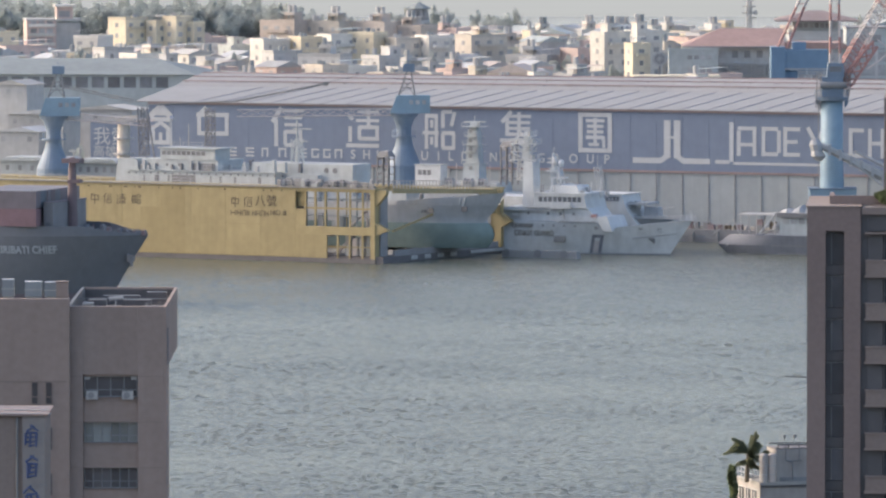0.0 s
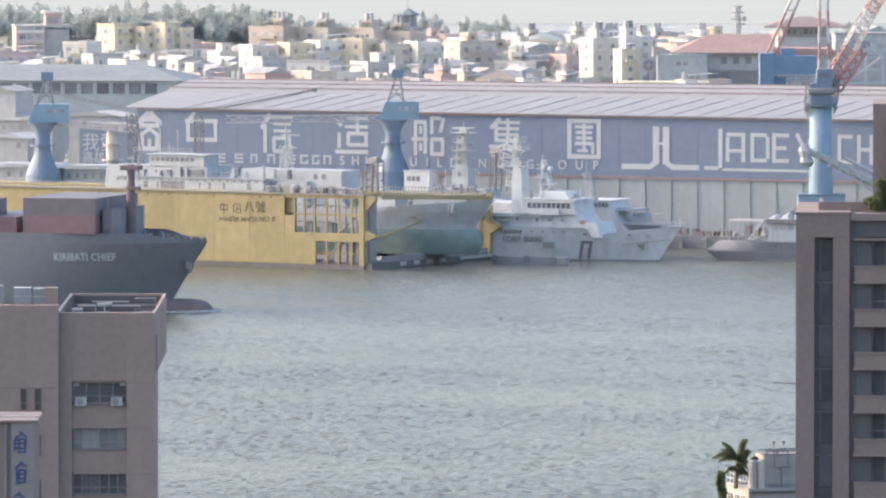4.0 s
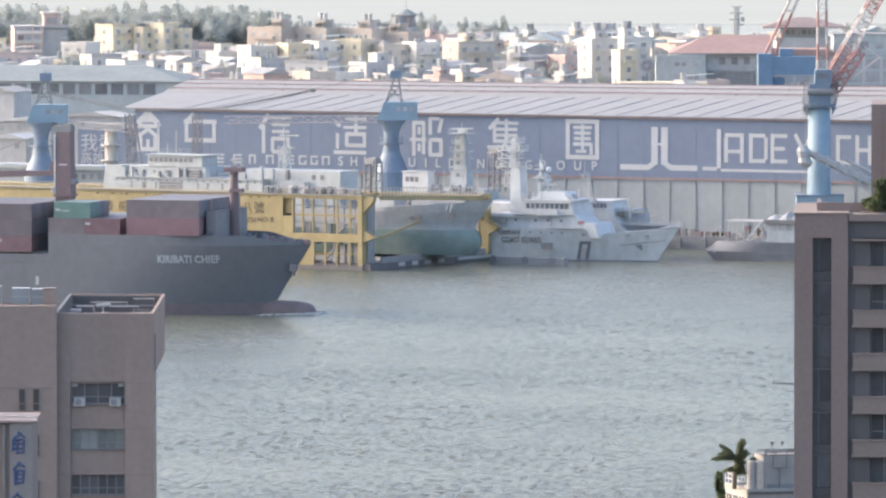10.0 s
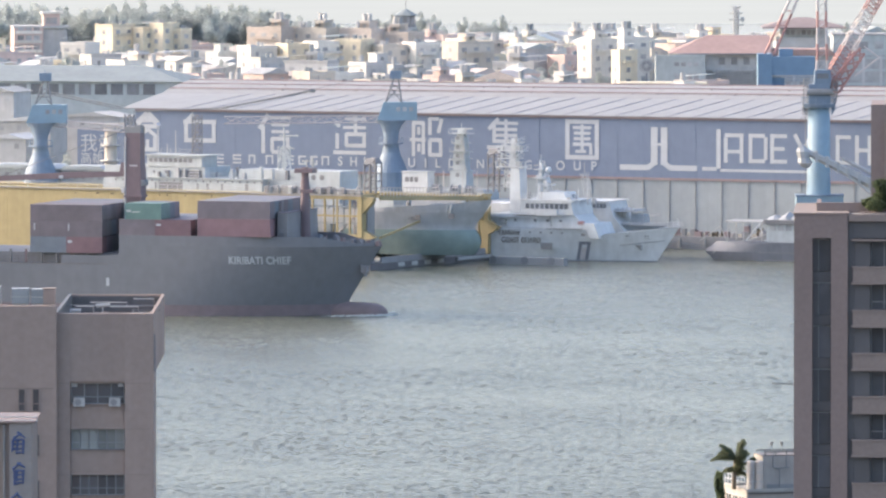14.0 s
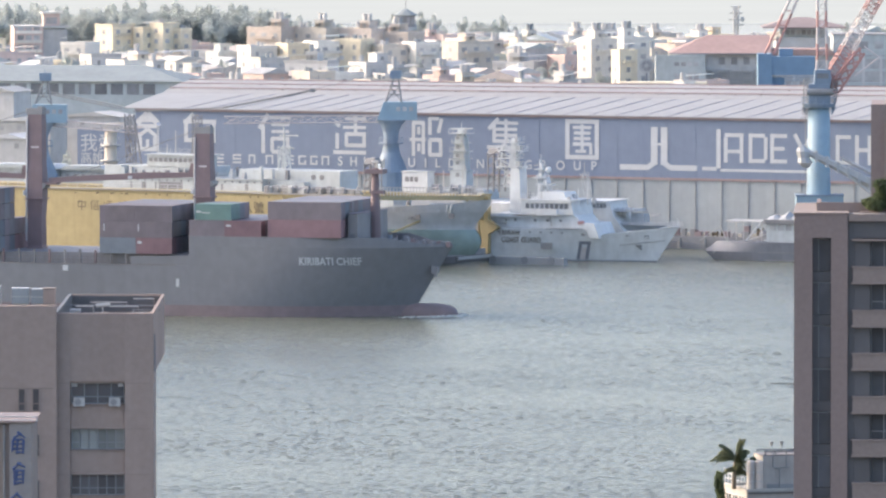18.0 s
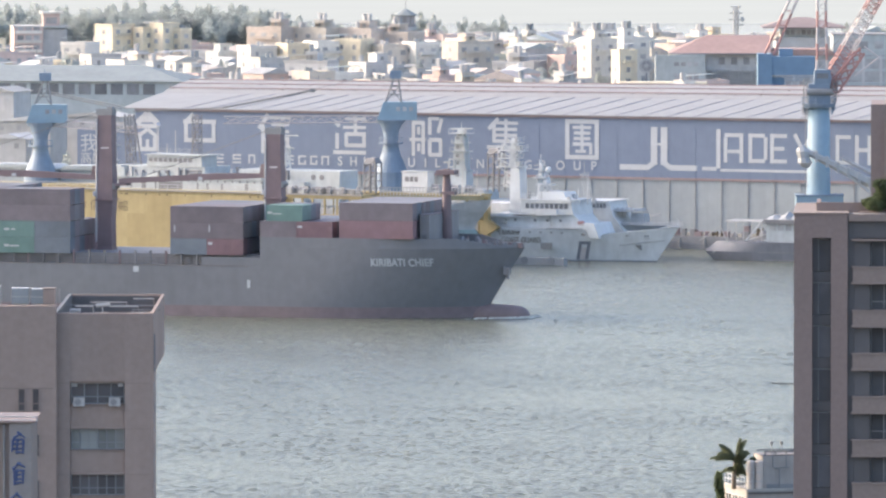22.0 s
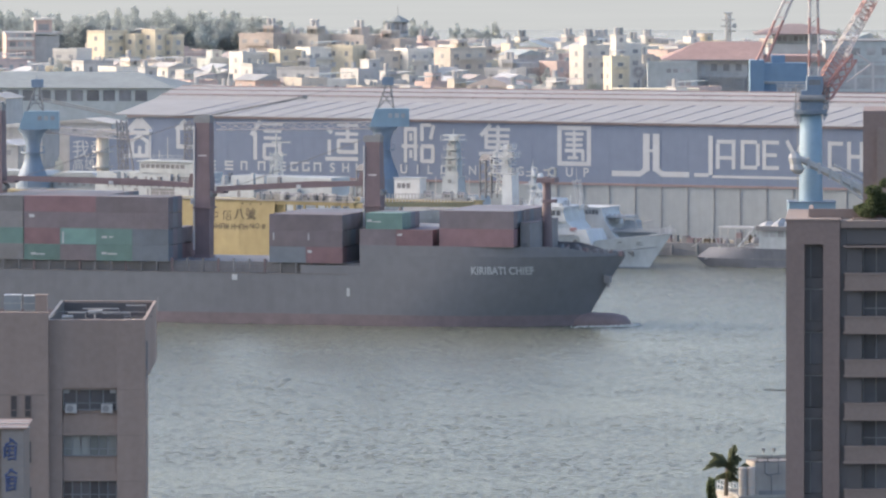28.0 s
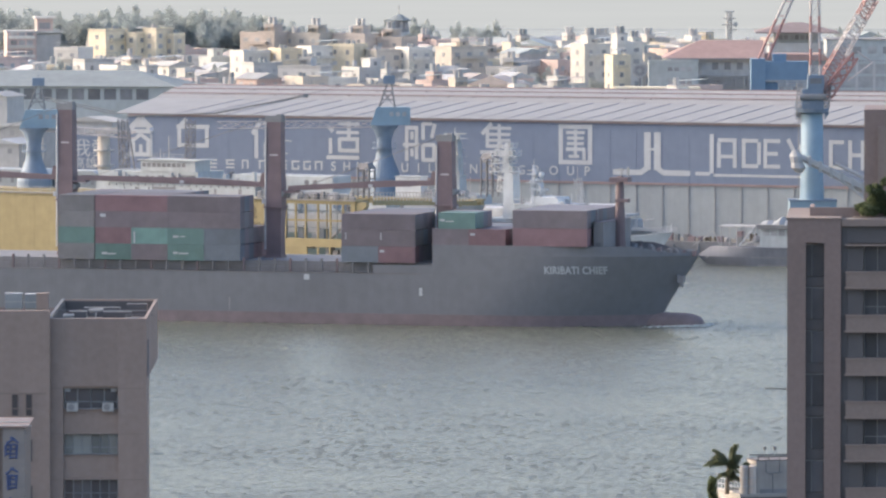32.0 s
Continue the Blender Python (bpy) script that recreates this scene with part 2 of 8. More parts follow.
def thing(name, m, label, category, group="", kind=""):
    ob = new(name)
    ob.matrix_basis = m
    ob.empty_display_size = 0.5
    return tagged(ob, label, category, group, kind)


def part(name, shape, material, parent, label="", smooth=False):
    me = shape if isinstance(shape, bpy.types.Mesh) else shape.mesh(name, material, smooth)
    ob = new(name, me)
    ob.parent = parent
    if label:
        tagged(ob, label)
    return ob


def solid(name, shape, material, m=None, label="", category="", group="", kind="", smooth=False):
    ob = new(name, shape.mesh(name, material, smooth))
    if m is not None:
        ob.matrix_basis = m
    return tagged(ob, label, category, group, kind)


def lettering(body, height, material, spacing=1.0, stretch=1.0, bold=0.0):
    """Raised letters, standing in x, z and facing -y, starting at the origin."""
    cu = bpy.data.curves.new("letters", "FONT")
    cu.body, cu.size, cu.extrude, cu.space_character, cu.offset = body, height / 0.72, 0.03, spacing, bold
    ob = new("letters", cu)
    me = bpy.data.meshes.new_from_object(ob.evaluated_get(bpy.context.evaluated_depsgraph_get()))
    bpy.data.objects.remove(ob)
    me.transform(Matrix.Rotation(radians(90), 4, "X") @ Matrix.Diagonal((stretch, 1, 1, 1)))
    me.materials.clear()
    me.materials.append(material)
    return me



# ---- the setting: water, shores, quay ----
def water_sheet():
    """One sheet of water to the horizon; the basin in view has real ripples."""
    ys = [930.0]
    while ys[-1] < 1660:
        ys.append(ys[-1] + 0.38 * (ys[-1] / 930) ** 2)
    ys = np.array(ys)
    fan = np.linspace(-0.074, 0.074, 540)
    gx, gy = fan[None, :] * ys[:, None], np.repeat(ys[:, None], len(fan), 1)
    rng = np.random.default_rng(4)
    z = np.zeros_like(gx)
    for k in range(64):
        length = 1.25 + 1.5 * (k / 64) ** 1.6
        way = radians(-84) + rng.normal(0, 0.7)
        amp = 0.0045 * length
        ph = rng.uniform(0, 6.28)
        w = 2 * math.pi / length
        z += amp * np.sin(w * (gx * math.cos(way) + gy * math.sin(way)) + ph + 0.5 * np.sin(gx * 0.05 + gy * 0.031 + ph))
    gust = 0.95 + 0.22 * np.sin(gx * 0.02 + gy * 0.035 + 1.0) * np.sin(gx * 0.045 - gy * 0.021) + 0.2 * np.sin(gy * 0.09 + gx * 0.03)
    edge = np.minimum(np.minimum(gx + 0.074 * gy, 0.074 * gy - gx), np.minimum(gy - ys[0], ys[-1] - gy))
    z = z * gust * np.clip(edge / 4.0, 0, 1)
    ny, nx = gx.shape
    v = np.stack([gx, gy, z], -1).reshape(-1, 3)
    i = np.arange(nx * ny).reshape(ny, nx)
    f = np.stack([i[:-1, :-1], i[:-1, 1:], i[1:, 1:], i[1:, :-1]], -1).reshape(-1, 4)
    y0, y1 = ys[0], ys[-1]
    far = 5200.0
    rim = [(-far, -600, 0), (far, -600, 0), (far, y0, 0), (-far, y0, 0), (-far, y1, 0), (far, y1, 0), (far, far, 0), (-far, far, 0),
           (gx[0, 0], y0, 0), (gx[0, -1], y0, 0), (gx[-1, 0], y1, 0), (gx[-1, -1], y1, 0)]
    n = len(v)
    quads = [(0, 1, 2, 3), (4, 5, 6, 7), (3, 8, 10, 4), (9, 2, 5, 11)]
    v = np.vstack([v, np.array(rim, float)])
    f = np.vstack([f, np.array(quads) + n])
    me = bpy.data.meshes.new("water")
    me.vertices.add(len(v))
    me.vertices.foreach_set("co", v.astype(np.float32).ravel())
    me.loops.add(f.size)
    me.loops.foreach_set("vertex_index", f.astype(np.int32).ravel())
    me.polygons.add(len(f))
    me.polygons.foreach_set("loop_start", np.arange(0, f.size, 4, dtype=np.int32))
    me.polygons.foreach_set("use_smooth", np.ones(len(f), bool))
    me.polygons.foreach_set("material_index", (np.arange(len(f)) >= len(f) - 4).astype(np.int32))
    me.materials.append(WATER)
    me.materials.append(OPEN_SEA)
    me.update(calc_edges=True)
    return tagged(new("water", me), "grey-green rippled harbour water under haze", "water", kind="structure")


water = water_sheet()
QUAY = pose(44, 1566, 0, 0, 0, -24)
solid("ground", Shape().plan([(-1500, 2254.7), (1500, 918.8), (1500, 2965), (-1500, 2965)], -3, 2.3), EARTH, None,
      "dusty flat ground of the far shore", "ground", kind="structure")
solid("quay_wall", Shape().box(-900, 0, -3, 700, 0.6, 2.4), DOCK_DARK, QUAY, "stained concrete quay wall along the far shore", "quay", kind="structure")
solid("pavement", Shape().plan([(-900, -600), (900, -600), (900, 930), (-900, 930)], -3, 2.3), ASPHALT, None,
      "grey city ground on the near shore", "ground", kind="structure")
fender = Shape()
fender.rod((0, 0, 0.3), (0, 0, 2.0), 0.3, n=10)
fm = fender.mesh("fender", DARK_STEEL)
for k in range(40):
    ob = new("fender", fm)
    ob.matrix_basis = QUAY @ pose(-120 + k * 5.0, -0.45, 0)
    tagged(ob, "black rubber tyre fender on the quay wall", "fender", "quay fenders")


def backdrop():
    """Pale glowing board: emission stands in for hazy sea and sky beyond the beach."""
    m = bpy.data.materials.new("glowing_haze")
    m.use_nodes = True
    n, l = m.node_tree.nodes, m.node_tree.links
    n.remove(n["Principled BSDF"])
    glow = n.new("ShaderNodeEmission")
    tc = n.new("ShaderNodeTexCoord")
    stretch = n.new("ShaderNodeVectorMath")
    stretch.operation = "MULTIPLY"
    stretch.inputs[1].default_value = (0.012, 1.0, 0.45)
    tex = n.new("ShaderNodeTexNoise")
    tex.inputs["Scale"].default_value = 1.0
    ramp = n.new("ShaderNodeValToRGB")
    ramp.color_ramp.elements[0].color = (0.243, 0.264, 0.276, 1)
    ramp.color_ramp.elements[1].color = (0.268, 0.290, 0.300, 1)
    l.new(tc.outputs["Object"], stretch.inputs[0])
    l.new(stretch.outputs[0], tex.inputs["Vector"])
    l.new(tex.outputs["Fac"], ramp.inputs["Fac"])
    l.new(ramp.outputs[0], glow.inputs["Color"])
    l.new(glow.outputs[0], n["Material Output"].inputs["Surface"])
    solid("backdrop", Shape().box(-900, 0, -1, 900, 2, 60), m, pose(0, 3250, 0), "glowing backdrop board in pale hazy sea colours", "backdrop", kind="structure")


backdrop()



# ---- near shore: brown apartment tower ----
def window_unit(parent, x0, x1, z0, z1, y, pane_mat, mullions=1, rail=True, frame_mat=None):
    """A window: frame, panes and a sill, facing -y, in its parent's space."""
    frame_mat = frame_mat or ALU
    t = 0.06
    s = Shape()
    for y0 in (y - 0.05, y + 0.05):
        for q in (0.0, t):
            s.v += [(x0 + q, y0, z0 + q), (x1 - q, y0, z0 + q), (x1 - q, y0, z1 - q), (x0 + q, y0, z1 - q)]
    for k in range(4):
        j = (k + 1) % 4
        s.f += [(k, j, 4 + j, 4 + k), (8 + j, 8 + k, 12 + k, 12 + j), (j, k, 8 + k, 8 + j), (4 + k, 4 + j, 12 + j, 12 + k)]
    win = part("window", s, frame_mat, parent)
    w = (x1 - x0) / (mullions + 1)
    for k in range(mullions):
        part("mullion", Shape().box(x0 + w * (k + 1) - t / 2, y - 0.045, z0 + t, x0 + w * (k + 1) + t / 2, y + 0.045, z1 - t), frame_mat, win)
    if rail:
        zm = z0 + (z1 - z0) * 0.32
        part("glazing_bar", Shape().box(x0 + t, y - 0.04, zm, x1 - t, y + 0.04, zm + t), frame_mat, win)
    for k in range(mullions + 1):
        part("pane", Shape().box(x0 + w * k + 0.04, y - 0.01, z0 + 0.04, x0 + w * (k + 1) - 0.04, y + 0.01, z1 - 0.04), pane_mat, win)
    return win


def apartment_tower():
    """Brown tiled tower: two tall piers with a glazed slot between them, then bays of ribbon windows."""
    t = thing("apartment_tower", pose(25.72, 620, 2.3, 0, 0, -3.2), "tall brown tiled apartment tower with beige floor bands", "building")
    top = 51.3 - 2.3
    d = 16.0
    w1, w2, w3, w4 = 1.35, 2.7, 3.92, 4.4
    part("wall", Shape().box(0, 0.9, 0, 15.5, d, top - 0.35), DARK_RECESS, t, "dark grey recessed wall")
    part("pier", Shape().box(0, 0, 0, w1, 1.0, top - 1.86), BROWN_TILE, t)
    part("pier", Shape().box(w2, 0, 0, w3, 1.0, top - 1.86), BROWN_TILE, t)
    part("lintel", Shape().box(0, 0, top - 1.855, w3, 1.0, top - 0.12), BROWN_TILE, t)
    part("side_wall", Shape().box(-0.02, 1.0, 0, 0.3, d, top - 0.12), BROWN_TILE, t)
    part("coping", Shape().box(-0.08, -0.08, top - 0.115, w3 + 0.06, d, top), BROWN_BAND, t)
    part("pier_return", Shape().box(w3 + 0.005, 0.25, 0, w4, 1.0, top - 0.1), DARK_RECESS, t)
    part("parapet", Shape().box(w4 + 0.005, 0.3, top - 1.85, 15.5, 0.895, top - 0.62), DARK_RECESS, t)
    part("parapet_coping", Shape().box(w3 + 0.065, -0.05, top - 0.615, 15.5, 0.9, top - 0.1), BROWN_BAND, t)
    storey = 3.173
    z = 47.08
    k = 0
    while z > 4:
        part("band_lip", Shape().box(w4 - 0.2, -0.26, z - 0.14, 15.5, 0.86, z), BROWN_BAND, t)
        zb, zt = z - storey + 1.05, z - 0.15
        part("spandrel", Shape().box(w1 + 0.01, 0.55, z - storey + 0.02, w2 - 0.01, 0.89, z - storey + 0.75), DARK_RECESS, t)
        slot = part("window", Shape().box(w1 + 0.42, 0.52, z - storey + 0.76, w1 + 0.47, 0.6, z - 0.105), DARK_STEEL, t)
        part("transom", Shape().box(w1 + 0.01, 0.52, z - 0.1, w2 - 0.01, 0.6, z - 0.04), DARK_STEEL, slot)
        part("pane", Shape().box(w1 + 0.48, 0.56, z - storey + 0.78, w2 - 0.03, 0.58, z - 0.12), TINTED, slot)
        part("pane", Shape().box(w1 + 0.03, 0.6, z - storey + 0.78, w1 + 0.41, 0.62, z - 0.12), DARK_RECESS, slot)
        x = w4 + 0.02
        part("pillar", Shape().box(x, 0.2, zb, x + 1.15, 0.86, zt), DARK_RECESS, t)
        window_unit(t, x + 1.2, x + 5.1, zb, zt, 0.72, TINTED, 3, k % 3 == 1, DARK_STEEL)
        window_unit(t, x + 6.0, x + 10.4, zb, zt, 0.72, TINTED, 3, False, DARK_STEEL)
        z -= storey
        k += 1
    z = 47.08
    while z > 6:
        z -= storey
        part("balcony_front", Shape().box(w4 - 0.1, -0.15, z + 0.005, 15.5, 0.86, z + 1.02), BROWN_BAND, t)
        part("band_lip", Shape().box(w4 - 0.16, -0.22, z + 1.025, 15.5, 0.86, z + 1.16), BROWN_BAND, t)
    part("penthouse", Shape().box(31.29 - 25.72, 6.0, top - 0.4, 15.5, d, 59.03 - 2.3), BROWN_TILE, t)
    part("penthouse_side", Shape().box(31.29 - 25.72 + 1.0, 5.8, top - 0.4, 15.5, 5.99, 57.77 - 2.3), BROWN_BAND, t)
    part("roof_curb", Shape().box(1.6, 3.0, top - 0.3, 9.6, 3.3, top + 0.62).box(1.6, 3.31, top - 0.3, 1.9, 9.0, top + 0.62), BROWN_TILE, t)
    part("roof_box", Shape().box(2.2, 4.0, top - 0.3, 5.4, 8.0, top + 0.4, 0.05), DARK_RECESS, t)
    part("roof", Shape().box(0.31, 1.0, top - 0.34, 15.5, d, top - 0.125), CONCRETE, t)
    part("rod", Shape().rod((0, 0.4, 38.7 - 2.3), (-1.65, 0.4, 38.75 - 2.3), 0.045), ASPHALT, t, "thin metal rod sticking out of the wall")
    return t


def leaf_cloud(rng, centre, size, count, leaf, squash=0.8, needles=False):
    """Many small leaf quads in an uneven cloud of clumps."""
    s = Shape()
    clumps = [(Vector(rng.normal(0, 0.36, 3)), rng.uniform(0.22, 0.42)) for _ in range(14)]
    for k in range(count):
        c, r = clumps[rng.integers(len(clumps))]
        p = c + Vector(rng.normal(0, 1, 3)).normalized() * r * rng.uniform(0.5, 1.0)
        p = Vector((p.x * size[0], p.y * size[1], p.z * size[2])) + Vector(centre)
        q = Euler(rng.uniform(0, 6.28, 3)).to_matrix()
        a = q @ Vector((leaf * (0.4 if needles else 0.6), 0, 0))
        b = q @ Vector((0, leaf, 0))
        i = len(s.v)
        s.v += [tuple(p - b), tuple(p + a), tuple(p + b), tuple(p - a)]
        s.f.append((i, i + 1, i + 2, i + 3))
    return s


def roof_bush():
    t = thing("shrub", pose(31.96, 622.2, 51.19), "dense dark green clipped shrub on the roof edge", "shrub")
    rng = np.random.default_rng(8)
    part("trunk", Shape().rod((0, 0, 0), (0, 0, 0.9), 0.07, 0.05), BARK, t)
    part("crown", leaf_cloud(rng, (1.1, 0, 1.2), (2.1, 1.3, 1.25), 6800, 0.10), LEAF, t)
    part("crown", leaf_cloud(np.random.default_rng(18), (0.5, -0.1, 1.3), (1.35, 1.1, 1.3), 4200, 0.09), LEAF, t)
    planter = thing("planter", pose(31.96 - 1.3, 621.6, 51.19 - 0.01), "low brown roof planter box", "planter")
    part("trough", Shape().box(0, 0, -0.35, 3.6, 1.2, 0.1), BROWN_TILE, planter)


apartment_tower()
roof_bush()


# ---- near shore: tan tiled office block with air conditioners ----
def air_conditioner(m):
    t = thing("air_conditioner", m, "white split air conditioner outdoor unit on the wall", "air conditioner", "outdoor units of the office block")
    part("case", Shape().box(0, 0, 0, 0.82, 0.32, 0.62), WHITE_PAINT, t)
    part("fan_grille", Shape().rod((0.33, -0.015, 0.31), (0.33, 0.02, 0.31), 0.24, n=16), DARK_STEEL, t)
    part("bracket", Shape().box(0.08, -0.02, -0.06, 0.14, 0.34, -0.002).box(0.68, -0.02, -0.06, 0.74, 0.34, -0.002), ALU, t)
    return t


def office_block():
    x0 = -37.2
    t = thing("office_block", pose(0, 615, 2.3), "tan mosaic-tiled office block with grouped windows", "building")
    xa, xb, xc = -28.07, -21.27, -23.15
    top = 44.2 - 2.3
    top_l = 44.78 - 2.3
    d = 25.0
    wx0 = -26.87
    storey = 3.33
    # right wing: wall built round its window openings
    rows = []
    z = 39.14 - 2.3
    while z > 4:
        rows.append(z)
        z -= storey
    # the bay with the windows is set back between piers
    part("pier", Shape().box(xc, 0, 0, xb, 0.9, top), TAN_TILE, t)
    part("pier", Shape().box(xa, 0, 0, wx0 - 0.25, 0.9, top), TAN_TILE, t)
    part("upper_wall", Shape().box(wx0 - 0.245, 0.002, rows[0] + 0.12, xc - 0.002, 0.9, top), TAN_TILE, t)
    for k, z in enumerate(rows):
        part("spandrel", Shape().box(wx0 - 0.245, 0.2, z - storey + 0.12, xc - 0.002, 0.9, z - 1.62), TAN_TILE, t)
        part("sill", Shape().box(wx0 - 0.2, 0.1, z - 1.615, xc - 0.05, 0.6, z - 1.55), BROWN_BAND, t)
        part("lintel", Shape().box(wx0 - 0.245, 0.12, z - 0.02, xc - 0.002, 0.9, z + 0.115), TAN_TILE, t)
        window_unit(t, wx0 - 0.2, xc - 0.03, z - 1.54, z - 0.03, 0.5, PALE_GLASS if k == 1 else TINTED, 5 if k else 3, True, STEEL_TANK)
        if k == 0:
            part("transom_light", Shape().box(wx0 - 0.15, 0.4, z - 0.3, wx0 + 0.25, 0.45, z - 0.05), SIGN_WHITE, t)
            part("transom_light", Shape().box(xc - 0.5, 0.4, z - 0.3, xc - 0.1, 0.45, z - 0.05), SIGN_WHITE, t)
    for z in (rows[0] - 0.05, rows[0] - 0.05 - storey, rows[0] - 0.05 - 2 * storey):
        part("tile_joint", Shape().box(xc + 0.03, -0.008, z, xb, -0.002, z + 0.05), BROWN_BAND, t)
        part("tile_joint", Shape().box(xa, -0.008, z, wx0 - 0.28, -0.002, z + 0.05), BROWN_BAND, t)
    air_conditioner(pose(-26.87, 614.78, 37.45))
    air_conditioner(pose(-24.28, 614.78, 37.45))
    part("core", Shape().box(xa + 0.3, 1.0, 0, xb - 0.3, 5.9, top - 4.6), CONCRETE, t)
    # the end wall is deeper in the upper storey, which overhangs the back
    part("end_wall", Shape().box(xb + 0.002, 0.004, 0, xb + 0.2, 6.0, top - 4.5), TAN_TILE, t)
    part("upper_end_wall", Shape().box(xb + 0.002, 0.002, top - 4.495, xb + 0.2, d, top), TAN_TILE, t)
    part("overhang", Shape().box(xa, 7.6, top - 4.5, xb, d - 0.31, top - 1.31), TAN_TILE, t)
    part("duct", Shape().rod((xb + 0.28, 1.2, top - 4.3), (xb + 0.28, 1.2, top - 1.6), 0.05), NAVY_HULL, t, "dark blue drain pipe")
    part("back_parapet", Shape().box(xa, d - 0.3, top - 1.6, xb, d, top + 0.0), TAN_TILE, t)
    # roof well: its inner shade is painted in as dark faces
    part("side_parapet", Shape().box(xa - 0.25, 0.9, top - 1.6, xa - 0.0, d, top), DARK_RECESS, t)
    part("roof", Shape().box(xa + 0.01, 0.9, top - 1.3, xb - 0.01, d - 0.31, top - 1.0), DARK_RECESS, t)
    part("inner_lining", Shape().box(xa + 0.01, d - 0.36, top - 1.0, xb - 0.01, d - 0.31, top - 0.15).box(xa + 0.01, 1.0, top - 1.0, xa + 0.06, d - 0.37, top - 0.15), DARK_RECESS, t, "dark lining painted as shade inside the parapet")
    for k, (bx, by, bw, bh) in enumerate(((0.8, 12, 1.4, 0.8), (3.2, 15, 2.2, 0.6), (5.0, 9, 1.1, 0.5), (1.6, 19, 2.8, 0.7), (4.8, 20, 1.6, 0.9))):
        part("roof_cabinet", Shape().box(xa + bx, by, top - 0.99, xa + bx + bw, by + 1.2, top - 1.0 + bh, 0.04), DARK_RECESS, t)
    # left wing stands a little proud
    part("left_wall", Shape().box(x0, -0.6, 0, xa - 0.01, 0.6, top_l), TAN_TILE, t)
    part("left_core", Shape().box(x0, 0.605, 0, xa - 0.26, 7.5, top_l - 0.8), CONCRETE, t)
    part("left_joint", Shape().box(x0, -0.63, top_l - 6.05, xa - 0.26, -0.602, top_l - 5.95), BROWN_BAND, t)
    for k in range(6):
        z = 38.77 - 2.3 - k * storey
        if z < 4:
            break
        for px in (33, 58):
            xw = (px - 784) * 0.0411
            window_unit(t, xw, xw + 0.52, z - 1.65, z, -0.62, TINTED, 0, True, BROWN_BAND)
    return t


office_block()


def rooftop_tank(x, y, z, w, h, material, label):
    t = thing("roof_tank", pose(x, y, z), label, "water tank", "steel tanks on the office roof")
    part("shell", Shape().box(0, 0, 0.12, w, 1.2, h, 0.03), material, t)
    part("lid", Shape().box(0.0, 0.0, h + 0.004, w, 1.2, h + 0.06), SIGN_WHITE, t)
    part("rib", Shape().box(-0.02, -0.02, h * 0.5, w + 0.02, 1.22, h * 0.5 + 0.05), ALU, t)
    part("base", Shape().box(0.05, 0.05, 0, w - 0.05, 1.15, 0.118), CONCRETE, t)


ZR = 44.78
for px, w, h in ((-20, 0.85, 1.3), (20, 1.25, 1.15), (55, 0.95, 1.1)):
    rooftop_tank((px - 784) * 0.0411, 616.0, ZR - 0.02, w, h, STEEL_TANK, "stainless steel water tank with a pale top on the roof")
stairhead = thing("roof_hatch", pose(-29.1, 615.9, ZR - 0.02), "small tan roof hatch box", "roof hatch")
part("box", Shape().box(0, 0, 0, 0.85, 1.2, 1.15), TAN_TILE, stairhead)
part("cap", Shape().box(-0.05, -0.05, 1.155, 0.9, 1.25, 1.22), BROWN_BAND, stairhead)
ZW = 44.2 - 1.0
dish = thing("roof_pipework", pose(-25.22, 622, ZW), "white curved roof vents and rails on pipes", "pipework")
part("pipe", Shape().rod((-1.8, 0, 0.3), (-1.8, 0, 0.75), 0.09, n=8).rod((-2.2, 0, 0.75), (-1.4, 0, 0.8), 0.2, 0.16, n=8), ALU, dish)
part("pipe", Shape().rod((0.2, 0, 0.0), (0.2, 0, 1.15), 0.06, n=8).rod((-0.3, 0, 1.15), (0.75, 0, 1.25), 0.17, 0.13, n=8), WHITE_PAINT, dish)
part("rail", Shape().rod((-2.8, 0.3, 0.55), (4.0, 0.3, 0.55), 0.035).rod((-0.5, 0.3, 0), (-0.5, 0.3, 1.0), 0.03).rod((0.9, 0.3, 0), (0.9, 0.3, 0.6), 0.03).rod((3.6, 0.3, 0), (3.6, 0.3, 0.6), 0.03), DARK_STEEL, dish)
part("rail", Shape().rod((-2.8, 7.0, 0.8), (4.2, 7.0, 0.75), 0.04).rod((2.2, 4.0, 0.62), (4.3, 4.0, 0.62), 0.03).rod((2.3, 4.0, 0), (2.3, 4.0, 0.62), 0.03).rod((-2.0, 7.0, 0), (-2.0, 7.0, 0.8), 0.03), DARK_STEEL, dish)


